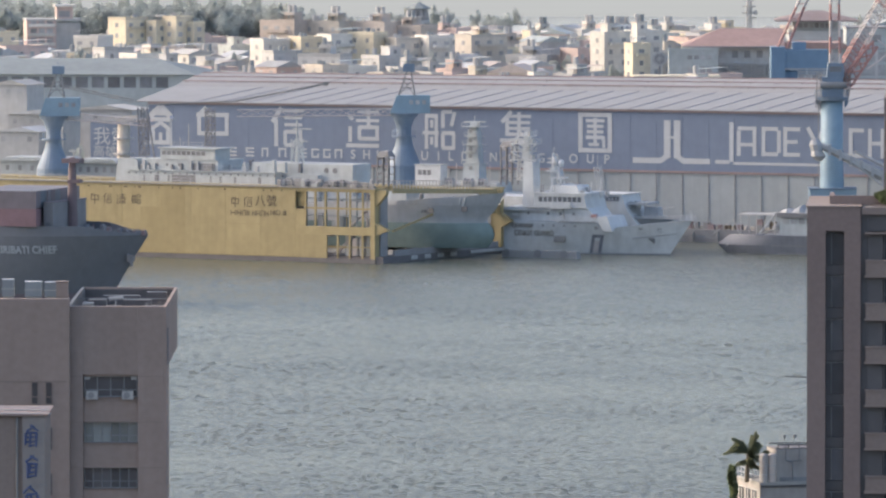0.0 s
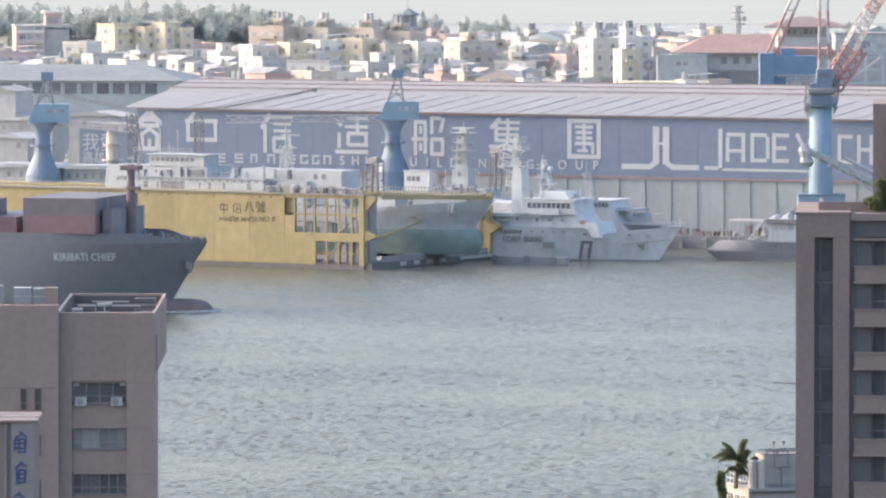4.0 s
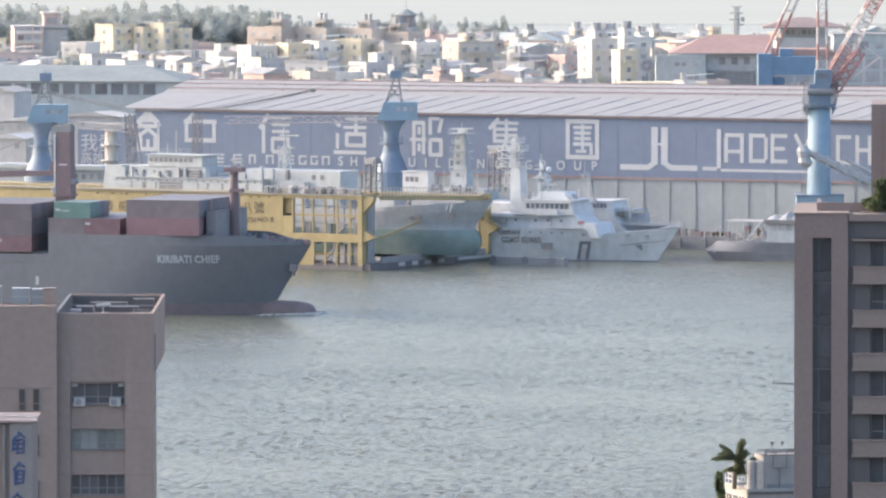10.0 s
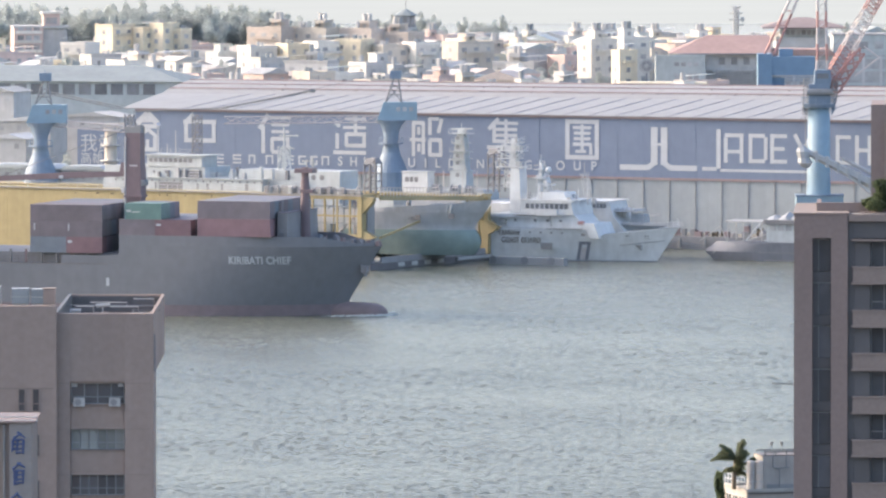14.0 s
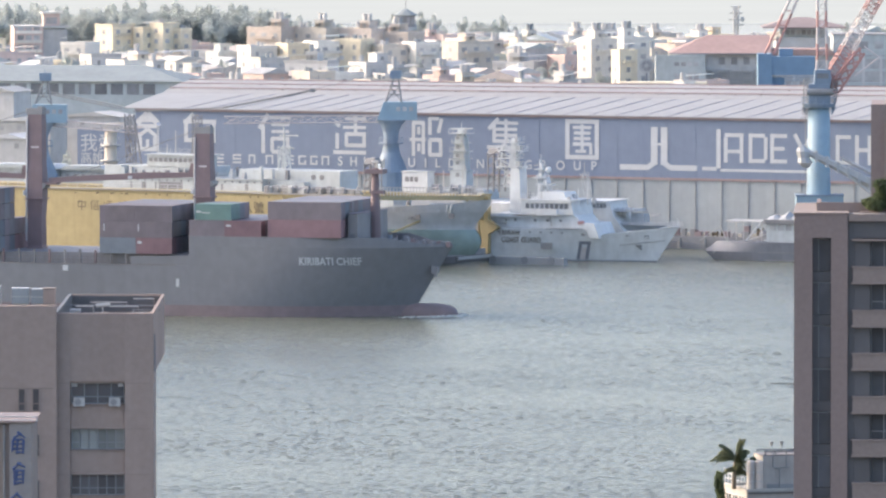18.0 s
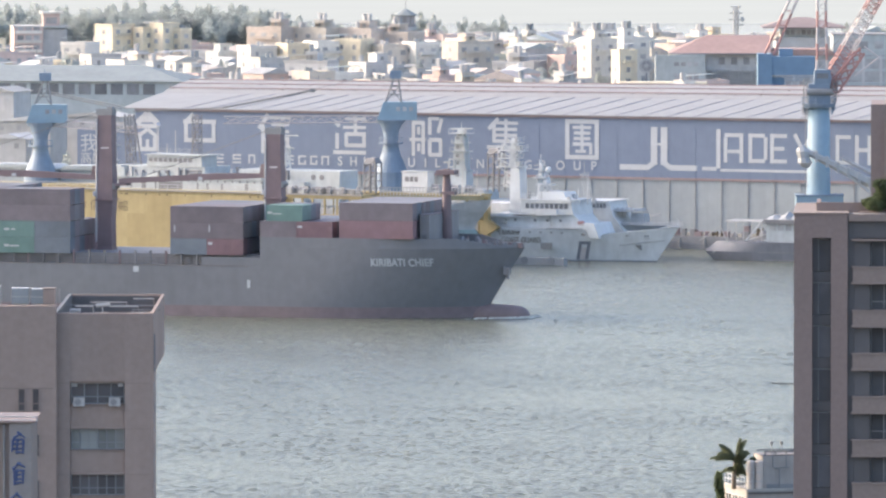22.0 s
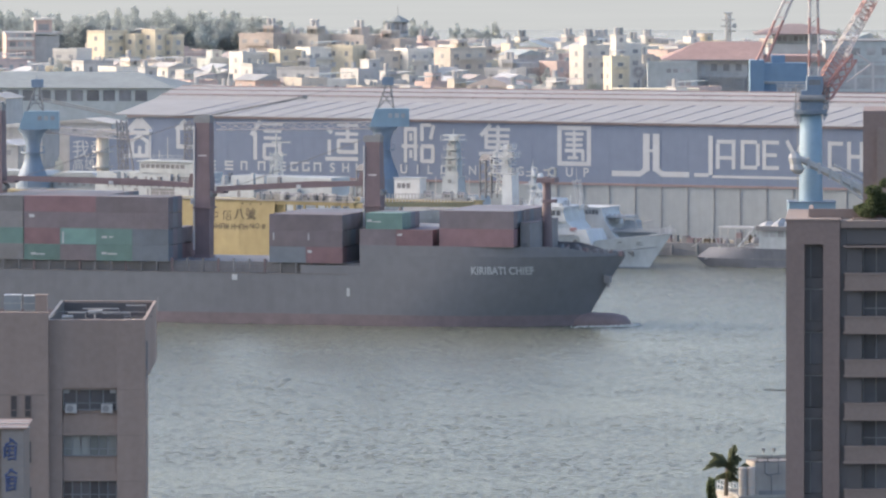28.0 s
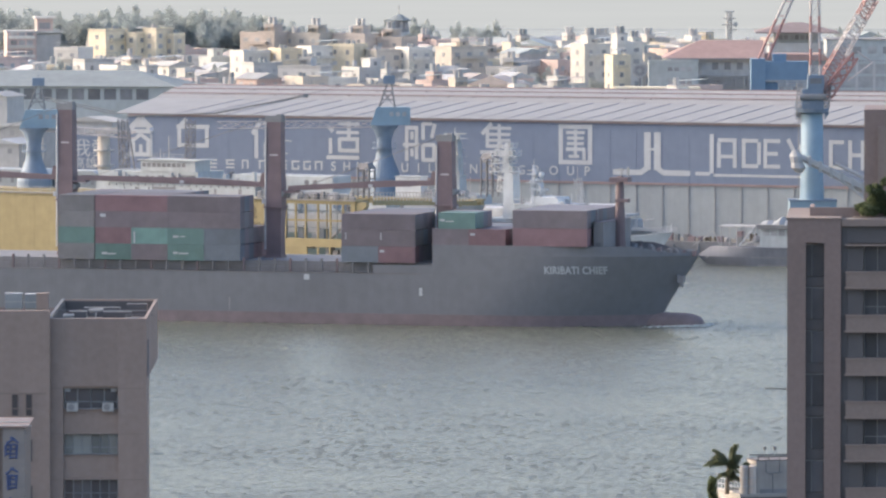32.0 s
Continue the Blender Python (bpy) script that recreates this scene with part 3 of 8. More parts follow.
# ---- near shore: signboard house below the office block ----
def sign_house():
    y = 560.0
    t = thing("sign_house", pose(0, y, 2.3), "pale roof house with a tall tiled signboard and blue characters", "building")
    xl, xr = -35.02, -27.14
    top = 40.11 - 2.3
    part("wall", Shape().box(xl, 0.2, 0, xr - 0.1, 8, top), BROWN_BAND, t)
    part("signboard", Shape().box(-28.72, 0, 0, -27.25, 0.195, top + 0.05), SIGN_BOARD, t, "grey tiled signboard")
    for k in range(12):
        part("joint", Shape().box(-28.72, -0.012, top - 0.9 - k * 0.72, xr, -0.002, top - 0.87 - k * 0.72), SEAM, t)
    part("roof", Shape().prism([(xl, top + 0.055), (xr + 0.1, top + 0.055), (xr + 0.12, top + 0.2), (xl, top + 0.2)], -0.1, 8.2), BROWN_TILE, t)
    for k, (dz, dy) in enumerate(((0.24, 0.4), (0.3, 3.0), (0.22, 6.5))):
        part("roof_rib", Shape().rod((xl, dy, top + dz), (xr + 0.3 - 0.2 * k, dy, top + dz - 0.04), 0.05, n=5), WHITE_PAINT, t, "pale roof batten")
    part("roof_edge", Shape().box(xl, -0.16, top + 0.09, xr + 0.1, -0.102, top + 0.16), BROWN_BAND, t)
    part("downpipe", Shape().rod((-29.09, 0.1, 0), (-29.09, 0.1, top), 0.08), DARK_STEEL, t)
    # blue marks the size of the characters, as plain strokes
    rng = np.random.default_rng(3)
    for k in range(6):
        zc = 38.86 - 2.3 - k * 2.05
        first = None
        cx = -28.12
        for a, b, w in (((-0.42, 0.3), (0.1, 0.78), 0.07), ((-0.1, 0.72), (0.42, 0.35), 0.07), ((-0.35, 0.2), (0.38, 0.24), 0.07), ((-0.3, -0.1), (0.35, -0.06), 0.06),
                        ((-0.33, 0.18), (-0.36, -0.75), 0.08), ((0.3, 0.2), (0.28, -0.72), 0.08), ((-0.05, 0.2), (-0.08, -0.5), 0.07), ((-0.3, -0.4), (0.3, -0.36), 0.06),
                        ((-0.2, -0.66), (0.22, -0.6), 0.07)):
            j = rng.normal(0, 0.05, 2)
            s = Shape().rod((cx + a[0] * 1.05 + j[0], -0.02, zc + a[1]), (cx + b[0] * 1.05 + j[0], -0.02, zc + b[1] + j[1]), w * 1.3, w * 0.7, n=4)
            ob = part("stroke" if first else "sign_mark", s, SIGN_BLUE, first or t, "" if first else "dark blue brush-like sign mark")
            first = first or ob


sign_house()


# ---- near shore: white roof terrace with tanks and a palm ----
def terrace_house():
    """Seen across its near corner: a lit flank with the railing, a shaded front behind the tower."""
    x, y, ground = 25.90, 720.0, 2.3
    at = pose(x, y, ground, 0, 0, 15)
    t = thing("terrace_house", at, "whitewashed house with a roof terrace and railing", "building")
    top = 23.01 - ground
    long, deep = 8.5, 6.6
    part("wall", Shape().box(0, 0, 0, long, deep, top - 0.25), WHITE_WALL, t)
    part("terrace_floor", Shape().box(0.15, 0.15, top - 0.245, long - 0.15, deep - 0.15, top - 0.16), CONCRETE, t)
    for name, a, b, c, d in (("coping", -0.08, -0.08, long, 0.145), ("coping", -0.08, 0.15, 0.145, deep), ("coping", 0.15, deep - 0.145, long, deep + 0.08)):
        part(name, Shape().box(a, b, top - 0.245, c, d, top), CONCRETE, t)
    part("gutter", Shape().box(0.1, -0.16, top - 0.42, long, -0.005, top - 0.3), DARK_RECESS, t, "dark stained gutter under the coping")
    for h in (0.05, 0.5, 0.95):
        part("rail", Shape().rod((0.05, 0.9, top + h), (0.05, deep, top + h), 0.04), WHITE_PAINT, t)
    for k in range(7):
        yk = 0.9 + k * (deep - 0.9) / 6
        part("railing_post", Shape().rod((0.05, yk, top), (0.05, yk, top + 0.98), 0.035), WHITE_PAINT, t)
    part("corner_lamp", Shape().rod((0.05, deep - 0.1, top + 0.99), (0.05, deep - 0.1, top + 1.3), 0.16, 0.12, n=8), WHITE_PAINT, t)
    for k in range(3):
        ya = 0.9 + k * 1.85
        w = part("window", Shape().box(-0.03, ya, top - 2.1, 0.02, ya + 1.35, top - 0.75), TINTED, t)
        part("window_frame", Shape().box(-0.06, ya - 0.08, top - 0.75, -0.001, ya + 1.43, top - 0.68).box(-0.06, ya + 0.64, top - 2.1, -0.032, ya + 0.71, top - 0.755), WHITE_PAINT, w)
    # stair house with a dark roof frame and pipes on its shaded front
    xs, ys, hs = 1.78, 1.1, top + 2.72
    part("stair_house", Shape().box(xs, ys, top - 0.155, long, ys + 2.7, hs), WHITE_WALL, t, "stained white stair house")
    part("stair_roof", Shape().box(xs - 0.05, ys - 0.05, hs + 0.005, long, ys + 2.75, hs + 0.08), SHIP_DECK, t)
    part("roof_rail", Shape().box(xs + 0.1, ys, hs + 0.3, long, ys + 0.12, hs + 0.42), DARK_RECESS, t, "dark bar of the roof frame")
    part("roof_rail", Shape().box(xs + 0.1, ys + 2.4, hs + 0.28, long, ys + 2.5, hs + 0.38), DARK_RECESS, t, "dark bar of the roof frame")
    for k in range(4):
        part("roof_rail_post", Shape().box(xs + 0.12 + k * 0.95, ys + 0.02, hs + 0.085, xs + 0.22 + k * 0.95, ys + 0.1, hs + 0.295), DARK_RECESS, t)
    yp = ys - 0.06
    part("pipe", Shape().rod((xs + 0.85, yp, hs + 0.25), (xs + 0.85, yp, hs - 0.95), 0.05).rod((xs + 0.85, yp, hs - 0.95), (xs + 1.45, yp, hs - 1.2), 0.05)
         .rod((xs + 1.45, yp, hs - 1.2), (xs + 1.45, yp, top), 0.045), DARK_STEEL, t)
    part("pipe", Shape().rod((xs + 1.1, yp, hs - 1.05), (xs + 2.3, yp, hs - 1.0), 0.045).rod((xs + 2.05, yp, hs - 1.0), (xs + 2.05, yp, hs + 0.2), 0.045), DARK_STEEL, t)
    part("skirting", Shape().box(xs + 0.3, ys - 0.03, top - 0.15, long, ys - 0.004, top + 0.3), DARK_STEEL, t, "dark skirting along the wall's foot")
    for dx in (0.85, 1.75):
        vent = thing("roof_vent", at @ pose(xs + dx, ys + 0.4, hs + 0.085), "small metal roof vent on a thin pole", "vent", "roof vents")
        part("pole", Shape().rod((0, 0, 0), (0, 0, 0.85), 0.03), DARK_STEEL, vent)
        part("head", Shape().rod((0, 0, 0.8), (0, 0, 1.1), 0.11, 0.17, n=8), DARK_STEEL, vent)
    for px, mat, label in ((0.52, WHITE_WALL, "white cylindrical roof water tank"), (1.24, HOUSE_PAINTS[5], "tan cylindrical roof water tank")):
        tank = thing("water_tank", at @ pose(px, 0.62, top - 0.155), label, "water tank", "roof water tanks")
        part("shell", Shape().rod((0, 0, 0.1), (0, 0, 2.42), 0.35, n=20), mat, tank)
        part("lid", Shape().rod((0, 0, 2.425), (0, 0, 2.55), 0.37, 0.26, n=20), mat, tank)
        part("base", Shape().box(-0.33, -0.4, 0, 0.33, 0.4, 0.098), CONCRETE, tank)
        for h in (0.75, 1.5):
            part("band", Shape().rod((0, 0, h), (0, 0, h + 0.05), 0.362, n=20), ALU, tank)


terrace_house()


def palm():
    """Palm bent by the wind; each frond is a keyed rigid piece."""
    base = Vector((24.85, 722.0, 22.86))
    t = thing("palm_tree", pose(*base), "windblown clump palm with ragged green fronds on the roof terrace", "palm")
    crown = Vector((0.12, 0, 2.75))
    rings = []
    for k in range(9):
        u = k / 8
        c = Vector((crown.x * u ** 1.6, 0, crown.z * u))
        r = 0.2 - 0.08 * u
        rings.append([(c.x + r * math.cos(a), c.y + r * math.sin(a), c.z) for a in np.arange(8) * math.pi / 4])
    part("trunk", Shape().loft(rings), BARK, t)
    rng = np.random.default_rng(12)
    fronds = []
    for k in range(40):
        if k < 7:      # stiff young leaves of the heart
            az, lift, length, droop = rng.uniform(-0.8, 0.8), rng.uniform(1.15, 1.5), rng.uniform(1.3, 1.85), 0.05
        elif k >= 27:  # older leaves of a lower shoot
            az, lift, length, droop = rng.uniform(0, 6.28), rng.uniform(0.2, 0.9), rng.uniform(1.0, 1.5), rng.uniform(0.5, 0.8)
        elif k < 19:   # blown over to leeward and hanging
            az, lift, length, droop = math.pi + rng.uniform(-0.9, 0.9), rng.uniform(0.35, 1.15), rng.uniform(1.7, 2.5), rng.uniform(0.35, 0.6)
        else:
            az, lift, length, droop = rng.uniform(-1.3, 1.3), rng.uniform(0.6, 1.2), rng.uniform(1.0, 1.5), 0.35
        s = Shape()
        last = Vector((0, 0, 0))
        for j in range(12):
            u = (j + 1) / 12
            p = Vector((length * u * math.cos(lift * (1 - 0.1 * u)), 0, length * (math.sin(lift) * u - droop * u * u)))
            s.rod(last, p, 0.024 * (1.15 - u), n=4)
            for side in (-1, 1):
                for q in (0.1, 0.35, 0.6, 0.85):
                    m = last.lerp(p, q)
                    ll = 0.55 * (1.05 - 0.75 * abs(u - 0.4))
                    tip = m + Vector((ll * rng.uniform(0.2, 0.7), side * ll * rng.uniform(0.2, 0.6), -ll * rng.uniform(0.35, 0.95)))
                    w = Vector((0.045, 0, 0.02))
                    i = len(s.v)
                    mid = m.lerp(tip, 0.5) + Vector((0, 0, 0.04))
                    s.v += [tuple(m - w * 0.5), tuple(m + w * 0.5), tuple(mid + w), tuple(tip), tuple(mid - w)]
                    s.f.append((i, i + 1, i + 2, i + 3, i + 4))
            last = p
        f = part("frond", s, PALM_LEAF, t)
        root = crown * rng.uniform(0.5, 0.95) if k >= 27 else crown
        f.matrix_basis = Matrix.Translation(root) @ Matrix.Rotation(az, 4, "Z")
        fronds.append((f, root.copy(), az, rng.uniform(0, 6.28)))
    return fronds


PALM_FRONDS = palm()
low = thing("shrub", pose(26.55, 722, 25.46 - 1.5), "dark green shrub beside the roof terrace", "shrub")
part("trunk", Shape().rod((0, 0, 0.8 - 25.46), (0, 0, 0.8), 0.1, 0.06), BARK, low)
part("crown", leaf_cloud(np.random.default_rng(5), (0, 0, 1.3), (0.6, 0.6, 0.5), 600, 0.11), LEAF, low)
low2 = thing("shrub", pose(23.38, 714, 22.72 - 1.5), "dark green shrub below the palm", "shrub")
part("trunk", Shape().rod((0, 0, 0.8 - 22.72), (0, 0, 0.8), 0.1, 0.06), BARK, low2)
part("crown", leaf_cloud(np.random.default_rng(6), (0.0, 0, 1.86), (0.62, 0.9, 2.7), 1500, 0.18), LEAF, low2)



# ---- far shore: the blue-fronted boatyard hall ----
HALL = pose(-59.22, 1632, 2.3, 0, 0, -25.4)


def boatyard_hall():
    """Long hall: pale lower panels, blue upper front with white sign shapes, low metal roof."""
    t = thing("boatyard_hall", HALL, "long boatyard hall with a blue front and pale metal roof", "hall")
    L0, L1 = 0.0, 170.99
    eave, mid = 21.4, 9.7
    eave0 = 21.4
    part("trim", Shape().box(L0, -0.12, mid + 0.005, L1, 0.6, mid + 0.445), RUST_TRIM, t)
    part("trim", Shape().box(L0, -0.35, eave - 0.345, L1, 0.6, eave), RUST_TRIM, t)
    step = (128.44 - 96.33) / 6
    first = 96.33 - step * 22
    joints = [first + step * k for k in range(40) if 0 < first + step * k < L1]
    bays = [L0] + joints + [L1]
    for xl, xr in zip(bays, bays[1:]):
        part("lower_panel", Shape().box(xl + 0.004, 0.15, 0, xr - 0.004, 0.6, mid), PANEL_GREY, t)
        part("sign_panel", Shape().box(xl + 0.004, 0, mid + 0.45, xr - 0.004, 0.6, eave - 0.35), PANEL_BLUE, t)
    for x in joints:
        part("downpipe", Shape().box(x - 0.06, 0.02, 0, x + 0.06, 0.145, mid - 0.1).box(x - 0.2, -0.05, mid - 0.4, x + 0.2, 0.145, mid - 0.1), SEAM, t)
        part("panel_joint", Shape().box(x - 0.05, -0.03, mid + 0.46, x + 0.05, -0.004, eave - 0.36), PANEL_BLUE, t)
    # roof: front slope up to a vent ridge that spreads away from the front
    za, zb = 23.27, 23.95
    ya, yb = 28.0, 28.0
    xa = -9.0
    ridge = lambda x: za + (zb - za) * (x - xa) / (L1 - xa)
    edges = [L0 - 2.5] + joints + [L1]
    for k in range(len(edges) - 1):
        xl, xr = edges[k], edges[k + 1]
        tl = xa if k == 0 else xl
        sheet = Shape()
        sheet.v = [(xl, -0.6, eave + 0.01), (xr, -0.6, eave + 0.01), (xr, ya, ridge(xr)), (tl, ya, ridge(tl)),
                   (xl, -0.6, eave + 0.2), (xr, -0.6, eave + 0.2), (xr, ya, ridge(xr) + 0.2), (tl, ya, ridge(tl) + 0.2)]
        sheet.f = [(3, 2, 1, 0), (4, 5, 6, 7), (0, 1, 5, 4), (1, 2, 6, 5), (2, 3, 7, 6), (3, 0, 4, 7)]
        part("roof_sheet", sheet, ROOF_GREY, t)
    back = Shape()
    back.v = [(xa, ya + 13, za + 1.9), (L1, yb + 13, zb + 1.9), (L1, yb + 40, 18), (xa - 8, ya + 40, 18), (xa, ya + 13, za + 2.1), (L1, yb + 13, zb + 2.1), (L1, yb + 40, 18.2), (xa - 8, ya + 40, 18.2)]
    back.f = [(3, 2, 1, 0), (4, 5, 6, 7), (0, 1, 5, 4), (1, 2, 6, 5), (2, 3, 7, 6), (3, 0, 4, 7)]
    part("back_roof", back, ROOF_GREY, t)
    side = Shape()
    side.v = [(L0, 0.6, 0), (L0 - 6, 57, 0), (L0 - 6, 57, 17.9), (L0, 0.6, eave0 - 0.1), (L0 + .4, 0.6, 0), (L0 - 5.6, 57, 0), (L0 - 5.6, 57, 17.9), (L0 + .4, 0.6, eave0 - 0.1)]
    side.f = [(0, 1, 2, 3), (7, 6, 5, 4), (0, 3, 7, 4), (1, 5, 6, 2)]
    part("end_wall", side, PANEL_GREY, t)
    for x in joints[1:]:
        part("roof_seam", Shape().rod((x, -0.62, eave + 0.22), (x, ya, ridge(x) + 0.22), 0.09, n=4), SEAM, t)
    # stepped ridge vent: two pale upstands, each under a lip with small brackets at the seams
    for name, y0, d0, d1 in (("ridge_slope", ya - 0.1, 0.0, 1.1), ("ridge_slope", ya + 4.2, 1.15, 1.85), ("ridge_slope", ya + 8.5, 1.9, 2.45)):
        u = Shape()
        u.v = [(xa, y0, za + d0), (L1, y0, zb + d0), (L1, y0 + 4.6, zb + d0), (xa, y0 + 4.6, za + d0), (xa, y0 + 4.0, za + d1), (L1, y0 + 4.0, zb + d1), (L1, y0 + 4.6, zb + d1), (xa, y0 + 4.6, za + d1)]
        u.f = [(3, 2, 1, 0), (4, 5, 6, 7), (0, 1, 5, 4), (1, 2, 6, 5), (2, 3, 7, 6), (3, 0, 4, 7)]
        part(name, u, ROOF_GREY, t)
        part("ridge_lip", Shape().rod((xa, y0 + 3.9, za + d1 + 0.08), (L1, y0 + 3.9, zb + d1 + 0.08), 0.1, n=4), RUST_TRIM if d1 < 3 else SEAM, t)
    part("ridge_gutter", Shape().rod((xa, ya + 3.2, za + 0.9), (L1, yb + 3.2, zb + 0.9), 0.1, n=4), SEAM, t)
    for x in joints:
        zr = ridge(x)
        part("ridge_bracket", Shape().box(x - 0.2, ya + 3.0, zr + 0.6, x + 0.2, ya + 3.6, zr + 1.05), SEAM, t)
        part("ridge_bracket", Shape().box(x + 3.8, ya + 7.2, zr + 1.5, x + 4.1, ya + 7.9, zr + 1.85), SEAM, t)
    return t


hall = boatyard_hall()


def sign_mark(x0, x1, z0, z1, strokes, name="sign_mark", material=None, label="white sign shape", depth=-0.06, parent=None):
    """A sign shape as plain bars inside the given rectangle; strokes are (x, z, x, z, width) from 0 to 1."""
    w, h = x1 - x0, z1 - z0
    first = None
    for a, b, c, d, t in strokes:
        s = Shape()
        xa, xb, za, zb = x0 + a * w, x0 + c * w, z0 + b * h, z0 + d * h
        t = t * h / 2
        if abs(xb - xa) < 1e-6:
            s.box(xa - t, depth, za, xa + t, -0.035, zb)
        elif abs(zb - za) < 1e-6:
            s.box(min(xa, xb), depth - 0.004, za - t, max(xa, xb), -0.035, za + t)
        else:
            dx, dz = xb - xa, zb - za
            q = math.hypot(dx, dz)
            ox, oz = -dz / q * t, dx / q * t
            s.prism([(xa + ox, za + oz), (xa - ox, za - oz), (xb - ox, zb - oz), (xb + ox, zb + oz)], depth + 0.006, -0.035)
        ob = part("stroke" if first else name, s, material or SIGN_WHITE, first or parent or hall, "" if first else label)
        first = first or ob
    return first


BLOCKS = {
    "ring": [(0.02, 0.72, 0.3, 0.98, 0.11), (0.08, 0.25, 0.08, 0.8, 0.11), (0.92, 0.25, 0.92, 0.8, 0.11), (0.03, 0.3, 0.97, 0.3, 0.11), (0.0, 0.78, 1, 0.78, 0.11)],
    "post": [(0.14, 0, 0.14, 0.7, 0.11), (0.3, 1.0, 0.02, 0.62, 0.12), (0.34, 0.92, 1, 0.92, 0.08), (0.4, 0.74, 0.95, 0.74, 0.08), (0.4, 0.56, 0.95, 0.56, 0.08),
             (0.42, 0.05, 0.42, 0.4, 0.1), (0.9, 0.05, 0.9, 0.4, 0.1), (0.4, 0.38, 0.95, 0.38, 0.1), (0.4, 0.04, 0.95, 0.04, 0.1)],
    "bend": [(0.05, 0.85, 0.2, 0.72, 0.1), (0.12, 0.15, 0.12, 0.55, 0.1), (0.0, 0.06, 1, 0.06, 0.1), (0.36, 0.92, 1, 0.92, 0.08), (0.3, 0.7, 1, 0.7, 0.08), (0.68, 0.55, 0.68, 1, 0.1),
             (0.4, 0.22, 0.4, 0.55, 0.1), (0.94, 0.22, 0.94, 0.55, 0.1), (0.38, 0.53, 1, 0.53, 0.1), (0.38, 0.24, 1, 0.24, 0.1)],
    "twin": [(0.12, 0, 0.12, 0.85, 0.1), (0.42, 0.05, 0.42, 0.85, 0.1), (0.08, 0.85, 0.46, 0.85, 0.1), (0.0, 0.42, 0.5, 0.42, 0.09), (0.28, 0.55, 0.28, 0.75, 0.09), (0.28, 0.12, 0.28, 0.32, 0.09),
             (0.62, 0.55, 0.62, 0.98, 0.1), (0.6, 0.96, 0.9, 0.96, 0.09), (0.88, 0.6, 0.98, 0.96, 0.1), (0.62, 0.02, 0.62, 0.42, 0.1), (0.95, 0.02, 0.95, 0.42, 0.1), (0.6, 0.42, 0.98, 0.42, 0.1), (0.6, 0.04, 0.98, 0.04, 0.1)],
    "comb": [(0.22, 0.38, 0.22, 0.9, 0.1), (0.35, 1.0, 0.05, 0.72, 0.1), (0.2, 0.88, 0.95, 0.88, 0.08), (0.2, 0.72, 0.92, 0.72, 0.08), (0.2, 0.57, 0.92, 0.57, 0.08), (0.2, 0.42, 0.97, 0.42, 0.09),
             (0.58, 0.42, 0.58, 0.98, 0.09), (0.0, 0.26, 1, 0.26, 0.1), (0.5, 0, 0.5, 0.36, 0.1), (0.45, 0.24, 0.05, 0.02, 0.09), (0.55, 0.24, 0.97, 0.02, 0.09)],
    "crate": [(0.06, 0, 0.06, 1, 0.12), (0.94, 0, 0.94, 1, 0.12), (0.0, 0.95, 1, 0.95, 0.11), (0.0, 0.05, 1, 0.05, 0.11), (0.22, 0.8, 0.78, 0.8, 0.08), (0.25, 0.66, 0.75, 0.66, 0.08),
              (0.25, 0.52, 0.75, 0.52, 0.08), (0.22, 0.38, 0.78, 0.38, 0.09), (0.5, 0.18, 0.5, 0.88, 0.09), (0.3, 0.2, 0.62, 0.2, 0.08), (0.76, 0.12, 0.76, 0.4, 0.09)],
    "roofed": [(0.5, 0.98, 0.0, 0.7, 0.16), (0.5, 0.98, 1.0, 0.7, 0.16), (0.28, 0.8, 0.72, 0.8, 0.12), (0.04, 0.64, 0.96, 0.64, 0.11), (0.5, 0.56, 0.02, 0.36, 0.1), (0.5, 0.56, 0.98, 0.36, 0.1),
               (0.12, 0.0, 0.12, 0.36, 0.15), (0.88, 0.0, 0.88, 0.36, 0.15), (0.5, 0.0, 0.5, 0.3, 0.1), (0.1, 0.05, 0.9, 0.05, 0.1)],
}
for key, a, b in (("roofed", 235, 280), ("ring", 325, 383), ("post", 458, 515), ("bend", 590, 648), ("twin", 725, 783), ("comb", 862, 920), ("crate", 1001, 1060)):
    x0 = {235: -0.61, 325: 10.39, 458: 26.54, 590: 42.44, 725: 58.56, 862: 74.77, 1001: 91.08}[a]
    x1 = {280: 4.9, 383: 17.45, 515: 33.42, 648: 49.38, 783: 65.44, 920: 81.6, 1060: 97.96}[b]
    sign_mark(max(x0, 0.3), x1, 13.3, 20.75, BLOCKS[key], label="large white block sign shape on the blue wall")
SMALL = [[(0.12, 0, 0.12, 1, 0.2), (0.88, 0, 0.88, 1, 0.2), (0.0, 0.9, 1, 0.9, 0.2)], [(0.12, 0, 0.12, 1, 0.2), (0.0, 0.9, 1, 0.9, 0.2), (0.0, 0.1, 1, 0.1, 0.2), (0.88, 0.0, 0.88, 0.5, 0.2)],
         [(0.0, 0.9, 1, 0.9, 0.2), (0.0, 0.5, 1, 0.5, 0.2), (0.0, 0.1, 1, 0.1, 0.2), (0.1, 0.5, 0.1, 0.9, 0.2)]]
